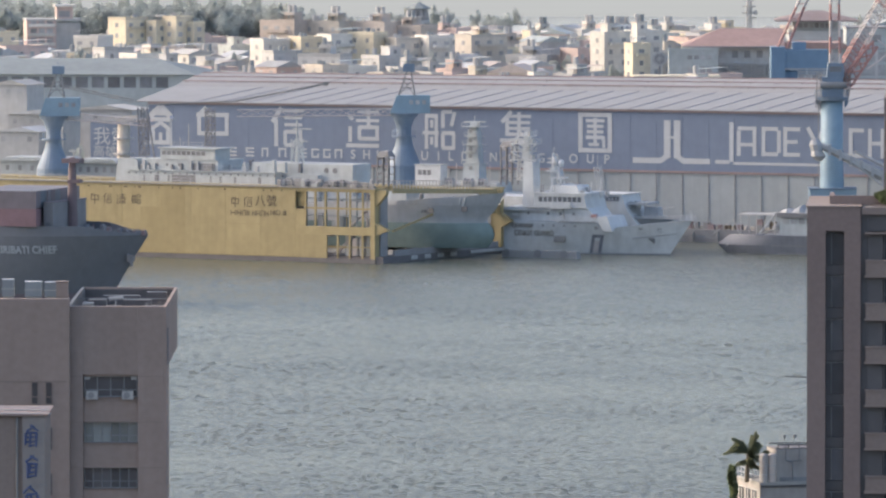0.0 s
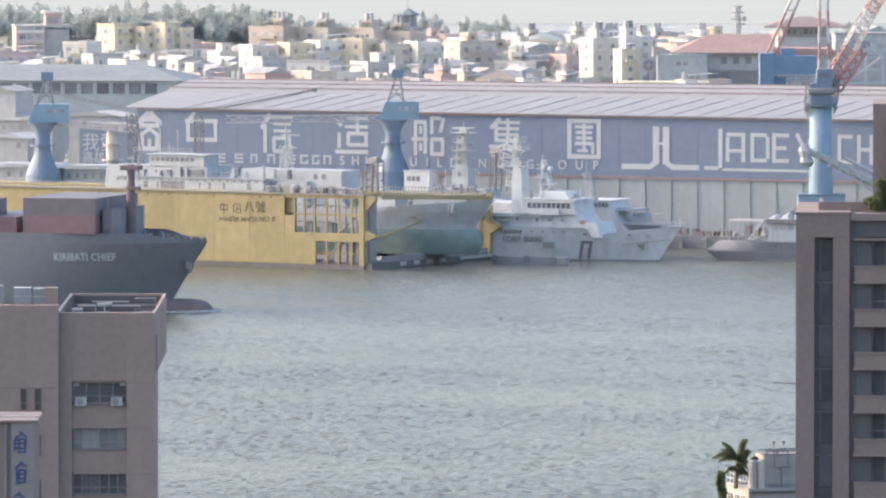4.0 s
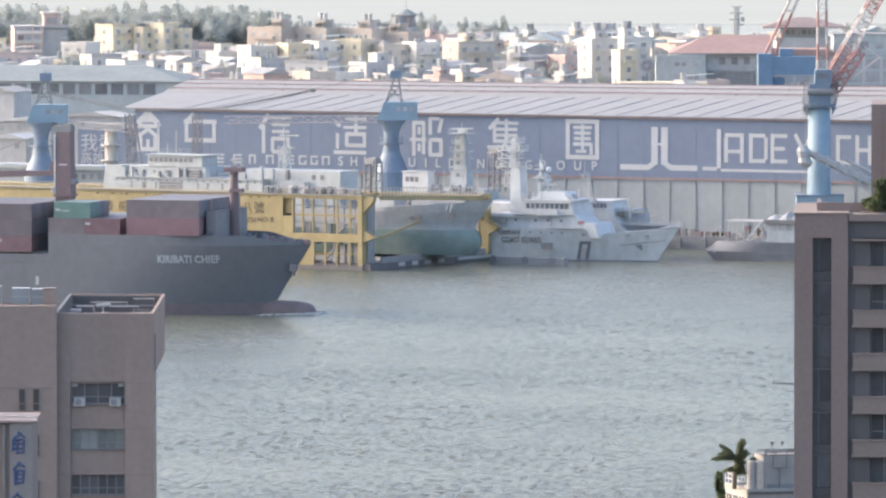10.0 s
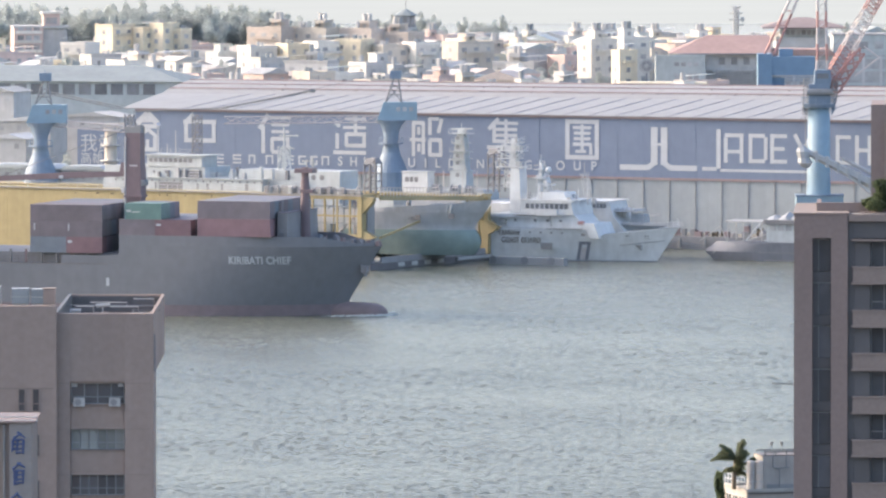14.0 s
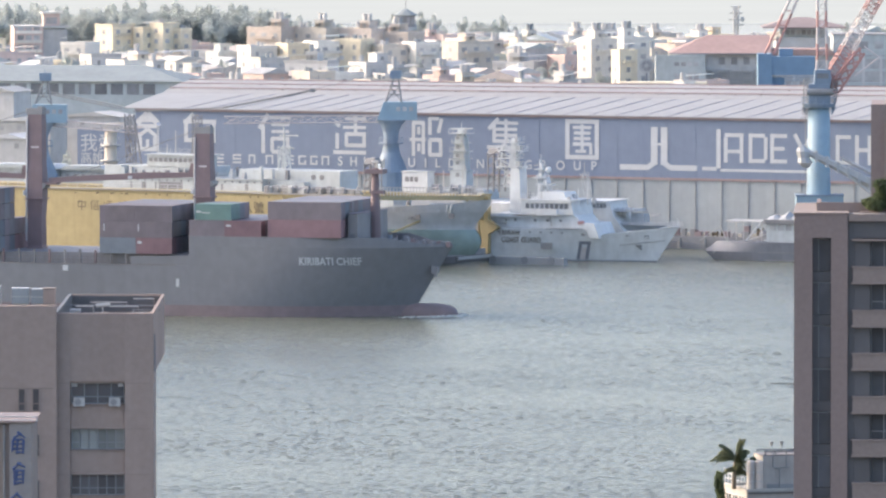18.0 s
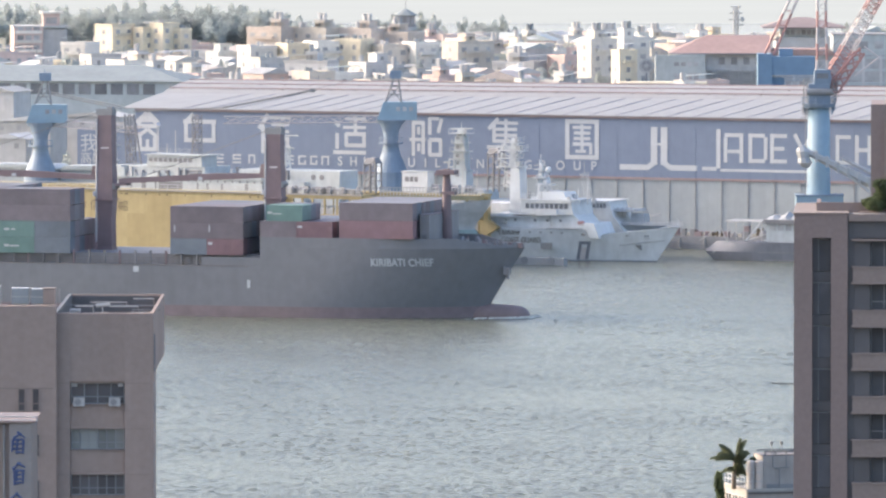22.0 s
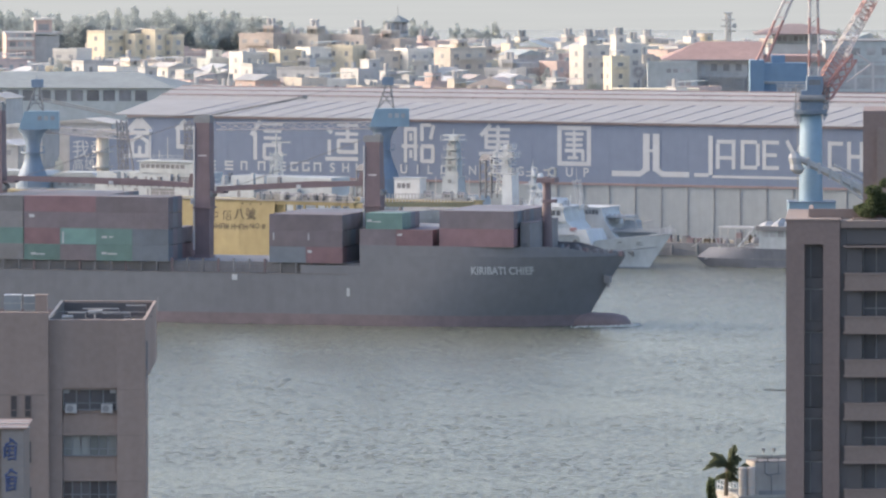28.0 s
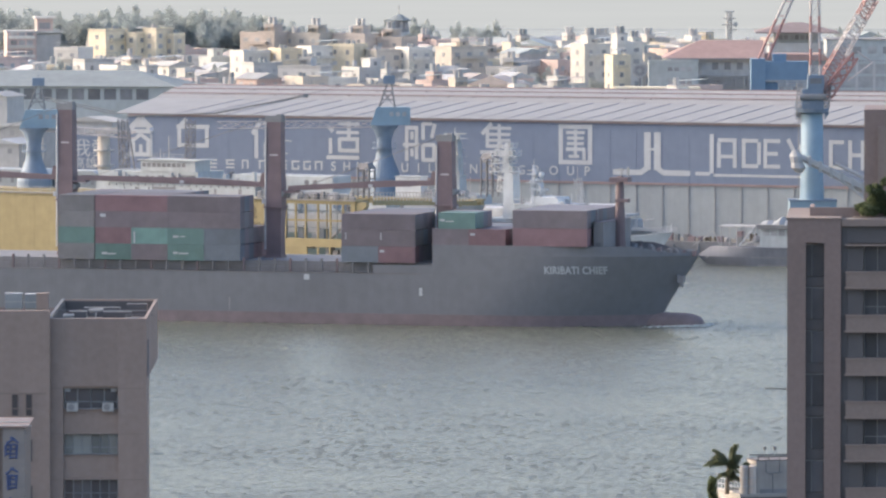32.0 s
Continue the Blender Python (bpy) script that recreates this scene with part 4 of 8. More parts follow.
# the lower line of the sign: bars for the name, then letters
for px0, px1 in ((17.57, 19.03), (20.97, 22.79), (24.37, 25.82), (27.99, 29.69), (32.58, 34.03), (34.99, 36.67), (37.52, 39.08), (39.92, 41.6)):
    sign_mark(px0, px1, 11.25, 13.0, SMALL[int(px0) % 3], label="small white sign shape")
for letter, px in (("S", 43.4), ("H", 45.91), ("I", 48.78), ("P", 50.45), ("B", 54.39), ("U", 58.2), ("I", 61.64), ("L", 63.9), ("D", 66.62), ("I", 70.17), ("N", 72.53), ("G", 76.19),
                   ("G", 82.53), ("R", 85.82), ("O", 89.1), ("U", 92.72), ("P", 96.33)):
    ob = part("sign_letter", lettering(letter, 1.75, SIGN_WHITE, 1.0, 0.95, 0.035), SIGN_WHITE, hall, "white block letter " + letter)
    ob.matrix_basis = pose(px, -0.07, 11.25)
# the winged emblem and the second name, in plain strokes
sign_mark(102.27, 110.49, 11.5, 20.0, [(0.0, 0.06, 0.72, 0.06, 0.12), (0.86, 0.12, 0.86, 0.95, 0.16), (0.7, 0.06, 0.9, 0.2, 0.12)], label="white winged emblem half")
sign_mark(110.26, 118.11, 11.5, 20.0, [(0.28, 0.06, 1.0, 0.06, 0.12), (0.14, 0.12, 0.14, 0.95, 0.16), (0.3, 0.06, 0.1, 0.2, 0.12)], label="white winged emblem half")
sign_mark(108.64, 112.11, 15.5, 17.5, [(0.0, 0.45, 1.0, 0.45, 0.25)], label="white emblem bar")
sign_mark(119.14, 122.82, 11.6, 19.4, [(0.0, 0.05, 0.8, 0.05, 0.09), (0.9, 0.06, 0.9, 1.0, 0.11)], label="white sign stroke")
sign_mark(122.82, 141.67, 11.4, 12.4, [(0.0, 0.35, 1.0, 0.35, 0.5)], label="white underline on the blue wall")
for x0, x1, strokes in (
        (123.51, 127.52, [(0.1, 0, 0.1, 0.85, 0.14), (0.9, 0, 0.9, 1, 0.14), (0.05, 0.93, 1, 0.93, 0.13), (0.1, 0.38, 0.9, 0.38, 0.12)]),
        (128.55, 132.44, [(0.1, 0, 0.1, 1, 0.14), (0.9, 0.12, 0.9, 0.88, 0.14), (0.0, 0.93, 0.85, 0.93, 0.13), (0.0, 0.07, 0.85, 0.07, 0.13)]),
        (133.01, 136.32, [(0.1, 0, 0.1, 1, 0.14), (0.0, 0.93, 1, 0.93, 0.13), (0.0, 0.07, 1, 0.07, 0.13), (0.0, 0.5, 0.85, 0.5, 0.13)]),
        (137.69, 141.45, [(0.5, 0, 0.5, 0.5, 0.14), (0.5, 0.45, 0.05, 1.0, 0.14), (0.5, 0.45, 0.95, 1.0, 0.14)]),
        (146.22, 149.16, [(0.1, 0, 0.1, 1, 0.14), (0.0, 0.93, 1, 0.93, 0.13), (0.0, 0.07, 1, 0.07, 0.13)]),
        (150.07, 153.23, [(0.1, 0, 0.1, 1, 0.14), (0.9, 0, 0.9, 1, 0.14), (0.1, 0.5, 0.9, 0.5, 0.13)]),
        (154.36, 157.52, [(0.5, 0, 0.5, 1, 0.14), (0.0, 0.93, 1, 0.93, 0.13)])):
    sign_mark(x0, x1, 13.2, 18.7, strokes, label="white angular sign shape on the blue wall")


# ---- far shore: portal cranes ----
def harbour_crane(px_x, y, s, label, booms):
    """Blue level-luffing crane: flared base, column, cab house, lattice head and low boom."""
    t = thing("harbour_crane", pose(px_x, y, 2.3), label, "crane", "cranes at the dock")
    b = Shape()
    rings = []
    for r, z in ((3.2, 0), (3.15, 10.8), (2.7, 12.0), (1.7, 14.4), (1.4, 16.0), (1.32, 17.4), (1.5, 18.4), (2.1, 19.9)):
        rings.append([(r * math.cos(a), r * math.sin(a), z) for a in np.arange(24) * math.pi / 12])
    part("base", b.loft(rings), CRANE_BLUE, t, "dark blue flared column")
    part("service_platform", Shape().rod((0, 0, 16.1), (0, 0, 16.3), 2.3, n=16), CRANE_BLUE, t)
    rail = Shape()
    for a in np.arange(12) * math.pi / 6:
        c = (2.2 * math.cos(a), 2.2 * math.sin(a))
        e = (2.2 * math.cos(a + math.pi / 6), 2.2 * math.sin(a + math.pi / 6))
        rail.rod((*c, 16.3), (*c, 17.3), 0.05, n=4).rod((*c, 17.3), (*e, 17.3), 0.05, n=4)
    part("railing", rail, CRANE_BLUE, t)
    part("slewing_ring", Shape().rod((0, 0, 19.9), (0, 0, 20.6), 2.4, 2.8, n=16), CRANE_BLUE, t)
    cab = part("machinery_house", Shape().prism([(-2.6, 20.61), (4.9, 20.61), (4.9, 24.0), (-1.4, 24.0)], -2.0, 2.0), CRANE_LIGHT, t, "light blue machinery house")
    for k in range(3):
        part("window", Shape().box(1.0 + k * 1.2, -2.03, 22.3, 1.75 + k * 1.2, -1.99, 23.1), WINDOW_DARK, cab)
    a = Shape()
    for sx, sy in ((-1.0, -1.2), (-1.0, 1.2), (2.0, -1.2), (2.0, 1.2)):
        a.rod((sx, sy, 24.0), (0.8 + sx * 0.28, sy * 0.5, 28.4), 0.16, n=5)
    for z, w in ((25.4, 0.75), (26.9, 0.5)):
        a.rod((0.3 - 1.3 * w, -1.2 * w, z), (0.7 + 1.3 * w, -1.2 * w, z), 0.08, n=4).rod((0.3 - 1.3 * w, 1.2 * w, z), (0.7 + 1.3 * w, 1.2 * w, z), 0.08, n=4)
    a.rod((-0.9, -1.1, 24.1), (1.5, -0.8, 26.9), 0.08, n=4).rod((1.9, -1.1, 24.1), (-0.1, -0.8, 26.9), 0.08, n=4)
    part("mast_frame", a, DARK_STEEL, t, "dark lattice mast frame")
    part("mast_head", Shape().box(-0.2, -0.9, 28.4, 2.0, 0.9, 29.9).rod((0.8, 0, 29.9), (0.8, 0, 30.6), 0.06), CRANE_BLUE, t)
    for (dx, dy, z0), (ex, ey, z1), size, mat in booms:
        part("boom", Shape().truss((dx, dy, z0), (ex, ey, z1), size, max(6, int(abs(ex - dx) / 2.2)), 0.1), mat, t, "lattice crane boom")
    return t


harbour_crane(-9.78, 1594, 1, "blue harbour crane with a light blue cab", [((-2.5, 0, 20.8), (-31.0, -9.0, 20.9), 1.3, JIB_WHITE)])
harbour_crane(-75.04, 1580, 1, "blue harbour crane beside the dock", [((2.0, 0, 20.6), (19.0, -6.0, 19.4), 1.2, JIB_WHITE)])
cable = thing("crane_stay", pose(-24.38, 1590, 28.61), "thin dark crane stay boom above the roofs", "crane stay")
part("spar", Shape().rod((0, 0, 0), (-17, 3, -3.4), 0.2, n=5).rod((-17, 3, -3.4), (-34, 6, -4.2), 0.12, n=4), DARK_STEEL, cable)
part("block", Shape().box(-0.6, -0.3, -0.4, 0.4, 0.3, 0.35), DARK_STEEL, cable)
part("stay", Shape().rod((0, 0, 0.2), (13.5, 3, 3.2), 0.05, n=4), DARK_STEEL, cable)
cable2 = thing("crane_stay", pose(-75.23, 1622, 27.02), "thin dark crane stay boom above the roofs", "crane stay")
part("spar", Shape().truss((0, 0, 0), (14, -6, -2.6), 0.5, 8, 0.06), DARK_STEEL, cable2)


def tall_crane():
    """Tall blue column crane with red and white jibs."""
    y = 1556.0
    x = 69.03
    t = thing("jib_crane", pose(x, y, 2.3), "tall blue jib crane with red and white booms", "crane")
    k = 0.1037
    col = [[(r * math.cos(a), r * math.sin(a), z) for a in np.arange(20) * math.pi / 10] for r, z in ((2.7, 1.5), (2.3, 6.0), (2.1, 12.0), (2.02, 24.3))]
    part("column", Shape().loft(col), CRANE_LIGHT, t, "light blue steel column", True)
    part("base", Shape().box(-4.2, -3.6, 0, 4.4, 3.6, 8.1), CRANE_LIGHT, t, "light blue box pedestal")
    part("base_rim", Shape().box(-4.35, -3.75, 8.105, 4.55, 3.75, 8.3), CRANE_BLUE, t)
    part("ladder", Shape().rod((-2.45, -0.6, 3), (-2.45, -0.6, 24), 0.06).rod((-2.45, 0.1, 3), (-2.45, 0.1, 24), 0.06), DARK_STEEL, t)
    part("platform", Shape().rod((0, 0, 24.3), (0, 0, 25.0), 2.9, 3.2, n=18), CRANE_BLUE, t)
    rail = Shape()
    for a in np.arange(14) * math.pi / 7:
        c = (3.1 * math.cos(a), 3.1 * math.sin(a))
        part("rail_post", Shape().rod((*c, 25), (*c, 26.1), 0.06, n=4), CRANE_BLUE, t)
    hoop = [[((3.1 + p) * math.cos(a), (3.1 + p) * math.sin(a), 26.1 + q) for p, q in ((-0.06, -0.06), (0.06, -0.06), (0.06, 0.06), (-0.06, 0.06))] for a in np.arange(15) * math.pi / 7]
    part("hand_rail", rail.loft(hoop, cap=False), CRANE_BLUE, t)
    part("head_house", Shape().box(-2.0, -1.9, 25.0, 2.1, 1.9, 28.6, 0.12), CRANE_BLUE, t, "dark blue winch house")
    part("cab", Shape().box(-0.9, -1.7, 28.605, 2.2, 1.6, 31.2, 0.1), CRANE_BLUE, t, "dark blue crane cab")
    part("cab_window", Shape().box(-0.5, -1.74, 29.6, 1.7, -1.66, 30.6), SHIP_GLASS, t)
    part("ladder_cage", Shape().truss((-2.6, -1.4, 23.0), (-2.4, -1.2, 29.5), 0.8, 8, 0.07), DARK_STEEL, t)
    part("sheave_frame", Shape().truss((2.5, -1.0, 25.2), (2.9, -0.8, 29.4), 0.9, 5, 0.08), DARK_STEEL, t)
    part("lower_bracket", Shape().prism([(-2.3, 22.8), (-3.2, 24.28), (-2.3, 24.28)], -0.5, 0.5), CRANE_BLUE, t)
    part("lower_bracket", Shape().prism([(2.3, 22.8), (2.3, 24.28), (3.2, 24.28)], -0.5, 0.5), CRANE_BLUE, t)
    part("winch", Shape().rod((-2.3, -2.1, 27.2), (2.4, -2.1, 27.2), 0.6, n=10), DARK_STEEL, t)
    for sx in (-0.4, 1.5):
        z0, z1 = 30.0, 48.0
        for j in range(6):
            za, zb = z0 + (z1 - z0) * j / 6, z0 + (z1 - z0) * (j + 1) / 6
            fa, fb = sx * (1 - 0.05 * j), sx * (1 - 0.05 * (j + 1))
            part("mast_leg", Shape().rod((fa, -1.2, za), (fb, -1.2, zb), 0.26, n=6), JIB_RED if j % 2 else JIB_WHITE, t)
    br = Shape()
    for j in range(9):
        z = 31 + j * 1.9
        br.rod((-0.4, -1.2, z), (1.5, -1.2, z + 1.9), 0.07, n=3).rod((-0.4, -1.2, z), (1.5, -1.2, z), 0.07, n=3)
    part("mast_lacing", br, JIB_WHITE, t)
    segs = 6
    a, b = Vector((1.6, 0.5, 28.5)), Vector((13.0, 3.0, 48.5))
    for j in range(segs):
        part("jib_section", Shape().truss(a.lerp(b, j / segs), a.lerp(b, (j + 1) / segs), 2.4 - 0.1 * j, 4, 0.13), JIB_RED if j in (0, 1, 4) else JIB_WHITE, t)
    foot = Shape()
    for yq in (-0.9, 0.9):
        foot.rod((0.8, yq, 27.4), (7.6, yq, 35.2), 0.22, n=5).rod((3.6, yq, 27.0), (8.4, yq, 34.2), 0.2, n=5).rod((0.8, yq, 27.4), (3.6, yq, 27.0), 0.2, n=5)
        for k in range(5):
            foot.rod((0.8 + 6.8 * k / 5, yq, 27.4 + 7.8 * k / 5), (3.6 + 4.8 * (k + 1) / 5, yq, 27.0 + 7.2 * (k + 1) / 5), 0.12, n=4)
            foot.rod((3.6 + 4.8 * k / 5, yq, 27.0 + 7.2 * k / 5), (0.8 + 6.8 * (k + 1) / 5, yq, 27.4 + 7.8 * (k + 1) / 5), 0.12, n=4)
    part("jib_foot", foot, JIB_RED, t)
    part("counter_arm", Shape().rod((6.6, 0.9, 30.0), (11.2, 1.6, 33.4), 0.2, n=5).rod((11.2, 1.6, 33.4), (8.4, 1.0, 35.4), 0.15, n=5), JIB_WHITE, t)
    part("stay", Shape().rod((0, -1.0, 46), (12, 2.5, 47.5), 0.07, n=4).rod((1.6, 1.0, 34), (10.4, 3.0, 45.0), 0.06, n=4), DARK_STEEL, t)
    return t


tall_crane()


def rear_crane():
    """Blue machine house of a second jib crane behind the hall, its legs hidden by the roof."""
    y = 1680.0
    t = thing("rear_jib_crane", pose(68.13, y, 2.3), "blue crane machinery house with a striped boom", "crane")
    z0 = 26.01 - 2.3
    part("tower", Shape().box(-3, -3, 0, 3, 3, z0 - 1.2), REAR_BLUE, t)
    part("deck", Shape().box(-6.0, -3.5, z0 - 1.19, 6.3, 3.5, z0), REAR_BLUE, t)
    part("machinery_house", Shape().box(-5.8, -3.2, z0 + 0.005, -3.0, 3.2, z0 + 7.0).box(-3.0, -2.0, z0 + 0.005, -0.5, 3.2, z0 + 2.2), REAR_BLUE, t)
    part("upper_house", Shape().box(-2.99, -3.0, z0 + 2.8, 5.5, 3.2, z0 + 6.4), REAR_BLUE, t)
    for k in range(4):
        part("window", Shape().box(-0.3 + k * 1.35, -3.4, z0 + 0.4, 0.75 + k * 1.35, -3.2, z0 + 1.5), WINDOW_DARK, t)
    part("railing", Shape().rod((-0.4, -3.4, z0 + 2.4), (6.2, -3.4, z0 + 2.4), 0.07).rod((6.2, -3.4, z0), (6.2, -3.4, z0 + 2.4), 0.07).rod((-0.4, -3.4, z0 + 1.8), (6.2, -3.4, z0 + 1.8), 0.05), REAR_BLUE, t)
    part("house_cap", Shape().box(-1.5, -1.5, z0 + 6.4, 1.2, 1.5, z0 + 7.9), REAR_BLUE, t)
    for off in (0.0, 1.9):
        for j in range(5):
            a, b = Vector((-4.4 + off, -1.0, z0 + 6.8)), Vector((4.8 + off * 0.6, -1.0, z0 + 27))
            part("boom_leg", Shape().rod(a.lerp(b, j / 5), a.lerp(b, (j + 1) / 5), 0.28, n=6), JIB_RED if j in (0, 1, 3) else JIB_WHITE, t)
    for j in range(7):
        u = j / 7
        a = Vector((-4.4, -1, z0 + 6.8)).lerp(Vector((4.8, -1, z0 + 27)), u)
        part("boom_lacing", Shape().rod(a, a + Vector((1.9 - 0.76 * u, 0, 0)), 0.1, n=4), JIB_RED, t)
    return t


rear_crane()


# ---- the yellow floating dock ----
DOCK = pose(-14.33, 1492, 0, 0, 0, -30)
TOPZ = 13.28


def floating_dock():
    """Pontoon with two side walls open at the end; the near wall has a framed gallery."""
    t = thing("floating_dock", DOCK, "yellow floating dry dock with black waterline band", "dry dock")
    L, wid, th = 125.0, 46.0, 4.2
    xg = -16.27
    part("pontoon", Shape().box(-L, 0.31, -1.5, 1.5, wid, 1.15), TAR, t, "black tarred pontoon")
    part("pontoon_deck", Shape().box(-L, 4.4, 1.16, 1.45, wid - 4.4, 1.4), CONCRETE, t)
    # near wall: plain plates up to the gallery, then posts and beams
    bays = 15
    for k in range(bays):
        a, b = -L + (xg + L) * k / bays, -L + (xg + L) * (k + 1) / bays
        part("wall_plate", Shape().box(a + 0.02, 0.0, 0.45, b - 0.02, 0.3, TOPZ - 0.3), DOCK_YELLOW, t)
        part("weld_strip", Shape().box(b - 0.02, 0.05, 0.45, b + 0.02, 0.3, TOPZ - 0.3), DOCK_YELLOW, t)
    part("inner_wall", Shape().box(-L, th - 0.3, 1.16, xg, th, TOPZ - 0.3), PANEL_GREY, t)
    part("inner_wall", Shape().box(-2.55, th - 0.3, 1.16, 0.0, th, TOPZ - 0.3), DOCK_DARK, t)
    part("end_plate", Shape().box(0.005, 1.7, 1.16, 0.2, th, TOPZ - 0.3), DOCK_DARK, t, "dark end of the near side wall")
    part("top_deck", Shape().box(-L, -0.2, TOPZ - 0.29, 0.2, th + 0.3, TOPZ), DOCK_YELLOW, t)
    part("deck_edge", Shape().box(-L, -0.26, TOPZ - 0.2, 0.25, -0.205, TOPZ + 0.03), DOCK_DARK, t)
    part("tar_band", Shape().box(-L, -0.06, -1.5, 0.1, -0.004, 0.75).box(-L, -0.004, -1.5, 0.1, 0.305, 0.44), TAR, t, "black tarred waterline band")
    part("end_post", Shape().box(-0.9, 0.0, 0.45, 0.0, 1.6, TOPZ - 0.3), DOCK_YELLOW, t)
    zu0, zu1, zm, zl1 = 6.37, 12.47, 9.57, 4.87
    x3 = -9.86
    part("gallery_beam", Shape().box(xg + 0.005, 0, zl1, -0.905, 0.3, zu0), DOCK_YELLOW, t)
    part("gallery_beam", Shape().box(xg + 0.005, 0, zu1, -0.905, 0.3, TOPZ - 0.3), DOCK_YELLOW, t)
    part("gallery_beam", Shape().box(-13.94, 0.02, zm - 0.18, -0.905, 0.25, zm + 0.18), DOCK_YELLOW, t)
    part("lower_plate", Shape().box(xg + 0.005, 0, 0.45, x3, 0.3, zl1 - 0.005), DOCK_YELLOW, t)
    part("upper_plate", Shape().box(xg + 0.005, 0.0, zu0 + 0.005, -14.17, 0.3, zm - 0.2), DOCK_YELLOW, t)
    for px in (-14.3, -12.27, -10.2, -7.63, -5.1, -2.5):
        part("gallery_post", Shape().box(px - 0.16, 0.03, zu0, px + 0.16, 0.28, zu1), DOCK_YELLOW, t)
    for px in (-7.64, -5.2, -2.57):
        part("gallery_post", Shape().box(px - 0.16, 0.03, 0.45, px + 0.16, 0.28, zl1), DOCK_YELLOW, t)
    part("back_plate", Shape().box(xg + 0.01, 0.6, zm + 0.2, -14.47, 0.7, zu1), DOCK_PATCH, t)
    part("gallery_rail", Shape().box(x3, 0.06, 2.79 - 0.1, -0.9, 0.2, 2.79 + 0.1), DOCK_YELLOW, t)
    rng = np.random.default_rng(2)
    for k in range(10):
        x = xg + 1.0 + k * (-xg - 2.0) / 10
        part("gallery_tank", Shape().box(x, 1.2, 1.2 if k > 5 else zl1, x + 1.0, 3.0, rng.uniform(4.0, 9.5)), [GREY_HULL, PANEL_GREY, WHITE_PAINT, JIB_WHITE][k % 4], t)
    # arrow-shaped end brackets of the near wall
    part("end_bracket", Shape().prism([(0.0, 4.9), (2.6, 5.9), (0.0, 7.2)], 0.2, 1.2), DOCK_YELLOW, t)
    part("end_bracket", Shape().prism([(0.0, TOPZ - 3.3), (2.2, TOPZ - 1.0), (2.2, TOPZ - 0.3), (0.0, TOPZ - 0.3)], 0.2, 1.2), DOCK_YELLOW, t)
    # far wall
    FAR = TOPZ - 1.5
    part("far_wall", Shape().box(-L, wid - th, 1.16, 0.0, wid, FAR - 0.3), DOCK_YELLOW, t)
    part("far_inner_wall", Shape().box(-L, wid - th - 0.12, 1.42, -0.3, wid - th - 0.01, FAR - 0.6), GREY_HULL, t, "grey inner side of the far wall")
    part("far_deck", Shape().box(-L, wid - th - 0.3, FAR - 0.29, 0.2, wid + 0.2, FAR), DOCK_YELLOW, t)
    part("far_post", Shape().box(0.005, wid - th, 1.16, 1.8, wid - th + 1.0, FAR - 0.3), DOCK_YELLOW, t)
    part("far_bracket", Shape().prism([(1.8, 4.7), (4.0, 5.9), (1.8, 7.3)], wid - th, wid - th + 1), DOCK_YELLOW, t)
    part("far_bracket", Shape().prism([(0.0, 4.7), (-3.0, 5.9), (0.0, 7.3)], wid - th - 0.1, wid - th - 0.01), DOCK_YELLOW, t)
    # swing gangway across the open end with railings and knees
    ya, yb = th + 0.31, wid - th - 0.31
    gz = lambda y: TOPZ - 0.2 + (FAR - TOPZ) * (y - ya) / (yb - ya)
    for name, x0, x1, d0, d1 in (("gangway", -0.9, 1.1, 0.35, 0.0), ("gangway_girder", 0.9, 1.2, 0.8, 0.36)):
        g = Shape()
        g.v = [(x0, ya, gz(ya) - d0), (x1, ya, gz(ya) - d0), (x1, yb, gz(yb) - d0), (x0, yb, gz(yb) - d0), (x0, ya, gz(ya) - d1), (x1, ya, gz(ya) - d1), (x1, yb, gz(yb) - d1), (x0, yb, gz(yb) - d1)]
        g.f = [(3, 2, 1, 0), (4, 5, 6, 7), (0, 1, 5, 4), (1, 2, 6, 5), (2, 3, 7, 6), (3, 0, 4, 7)]
        part(name, g, DOCK_YELLOW, t)
    part("gangway_knee", Shape().rod((1.0, th + 0.4, 5.6), (1.0, wid - th - 6.0, FAR - 0.9), 0.22, n=6), DOCK_YELLOW, t)
    knee = Shape()
    knee.v = [(x, y, z) for x in (0.2, 1.1) for y, z in ((yb - 9.0, FAR - 1.0), (yb, FAR - 1.0), (yb, FAR - 4.6))]
    knee.f = [(0, 1, 2), (5, 4, 3), (0, 3, 4, 1), (1, 4, 5, 2), (2, 5, 3, 0)]
    part("gangway_knee", knee, DOCK_YELLOW, t)
    y = ya + 0.3
    while y < yb:
        part("railing_post", Shape().rod((1.05, y, gz(y)), (1.05, y, gz(y) + 1.45), 0.12, n=4), WHITE_PAINT, t)
        y += 1.15
    for h in (0.7, 1.45):
        part("railing", Shape().rod((1.05, ya, gz(ya) + h), (1.05, yb, gz(yb) + h), 0.06, n=4), JIB_WHITE, t)
    for k in range(58):
        x = -L + 2 + k * 2.12
        part("railing_post", Shape().rod((x, 0.1, TOPZ), (x, 0.1, TOPZ + 1.0), 0.045, n=4), ALU, t)
    part("railing", Shape().rod((-L, 0.1, TOPZ + 1.0), (0, 0.1, TOPZ + 1.0), 0.045, n=4).rod((-L, 0.1, TOPZ + 0.5), (0, 0.1, TOPZ + 0.5), 0.035, n=4), ALU, t)
    # dark sill painted as under-hull shade, white patches as daylight gaps; bright edge plate
    part("sill", Shape().box(1.0, th + 0.4, 1.16, 1.5, wid - th - 0.4, 2.2), DOCK_DARK, t, "dark board added for the shade under the hull")
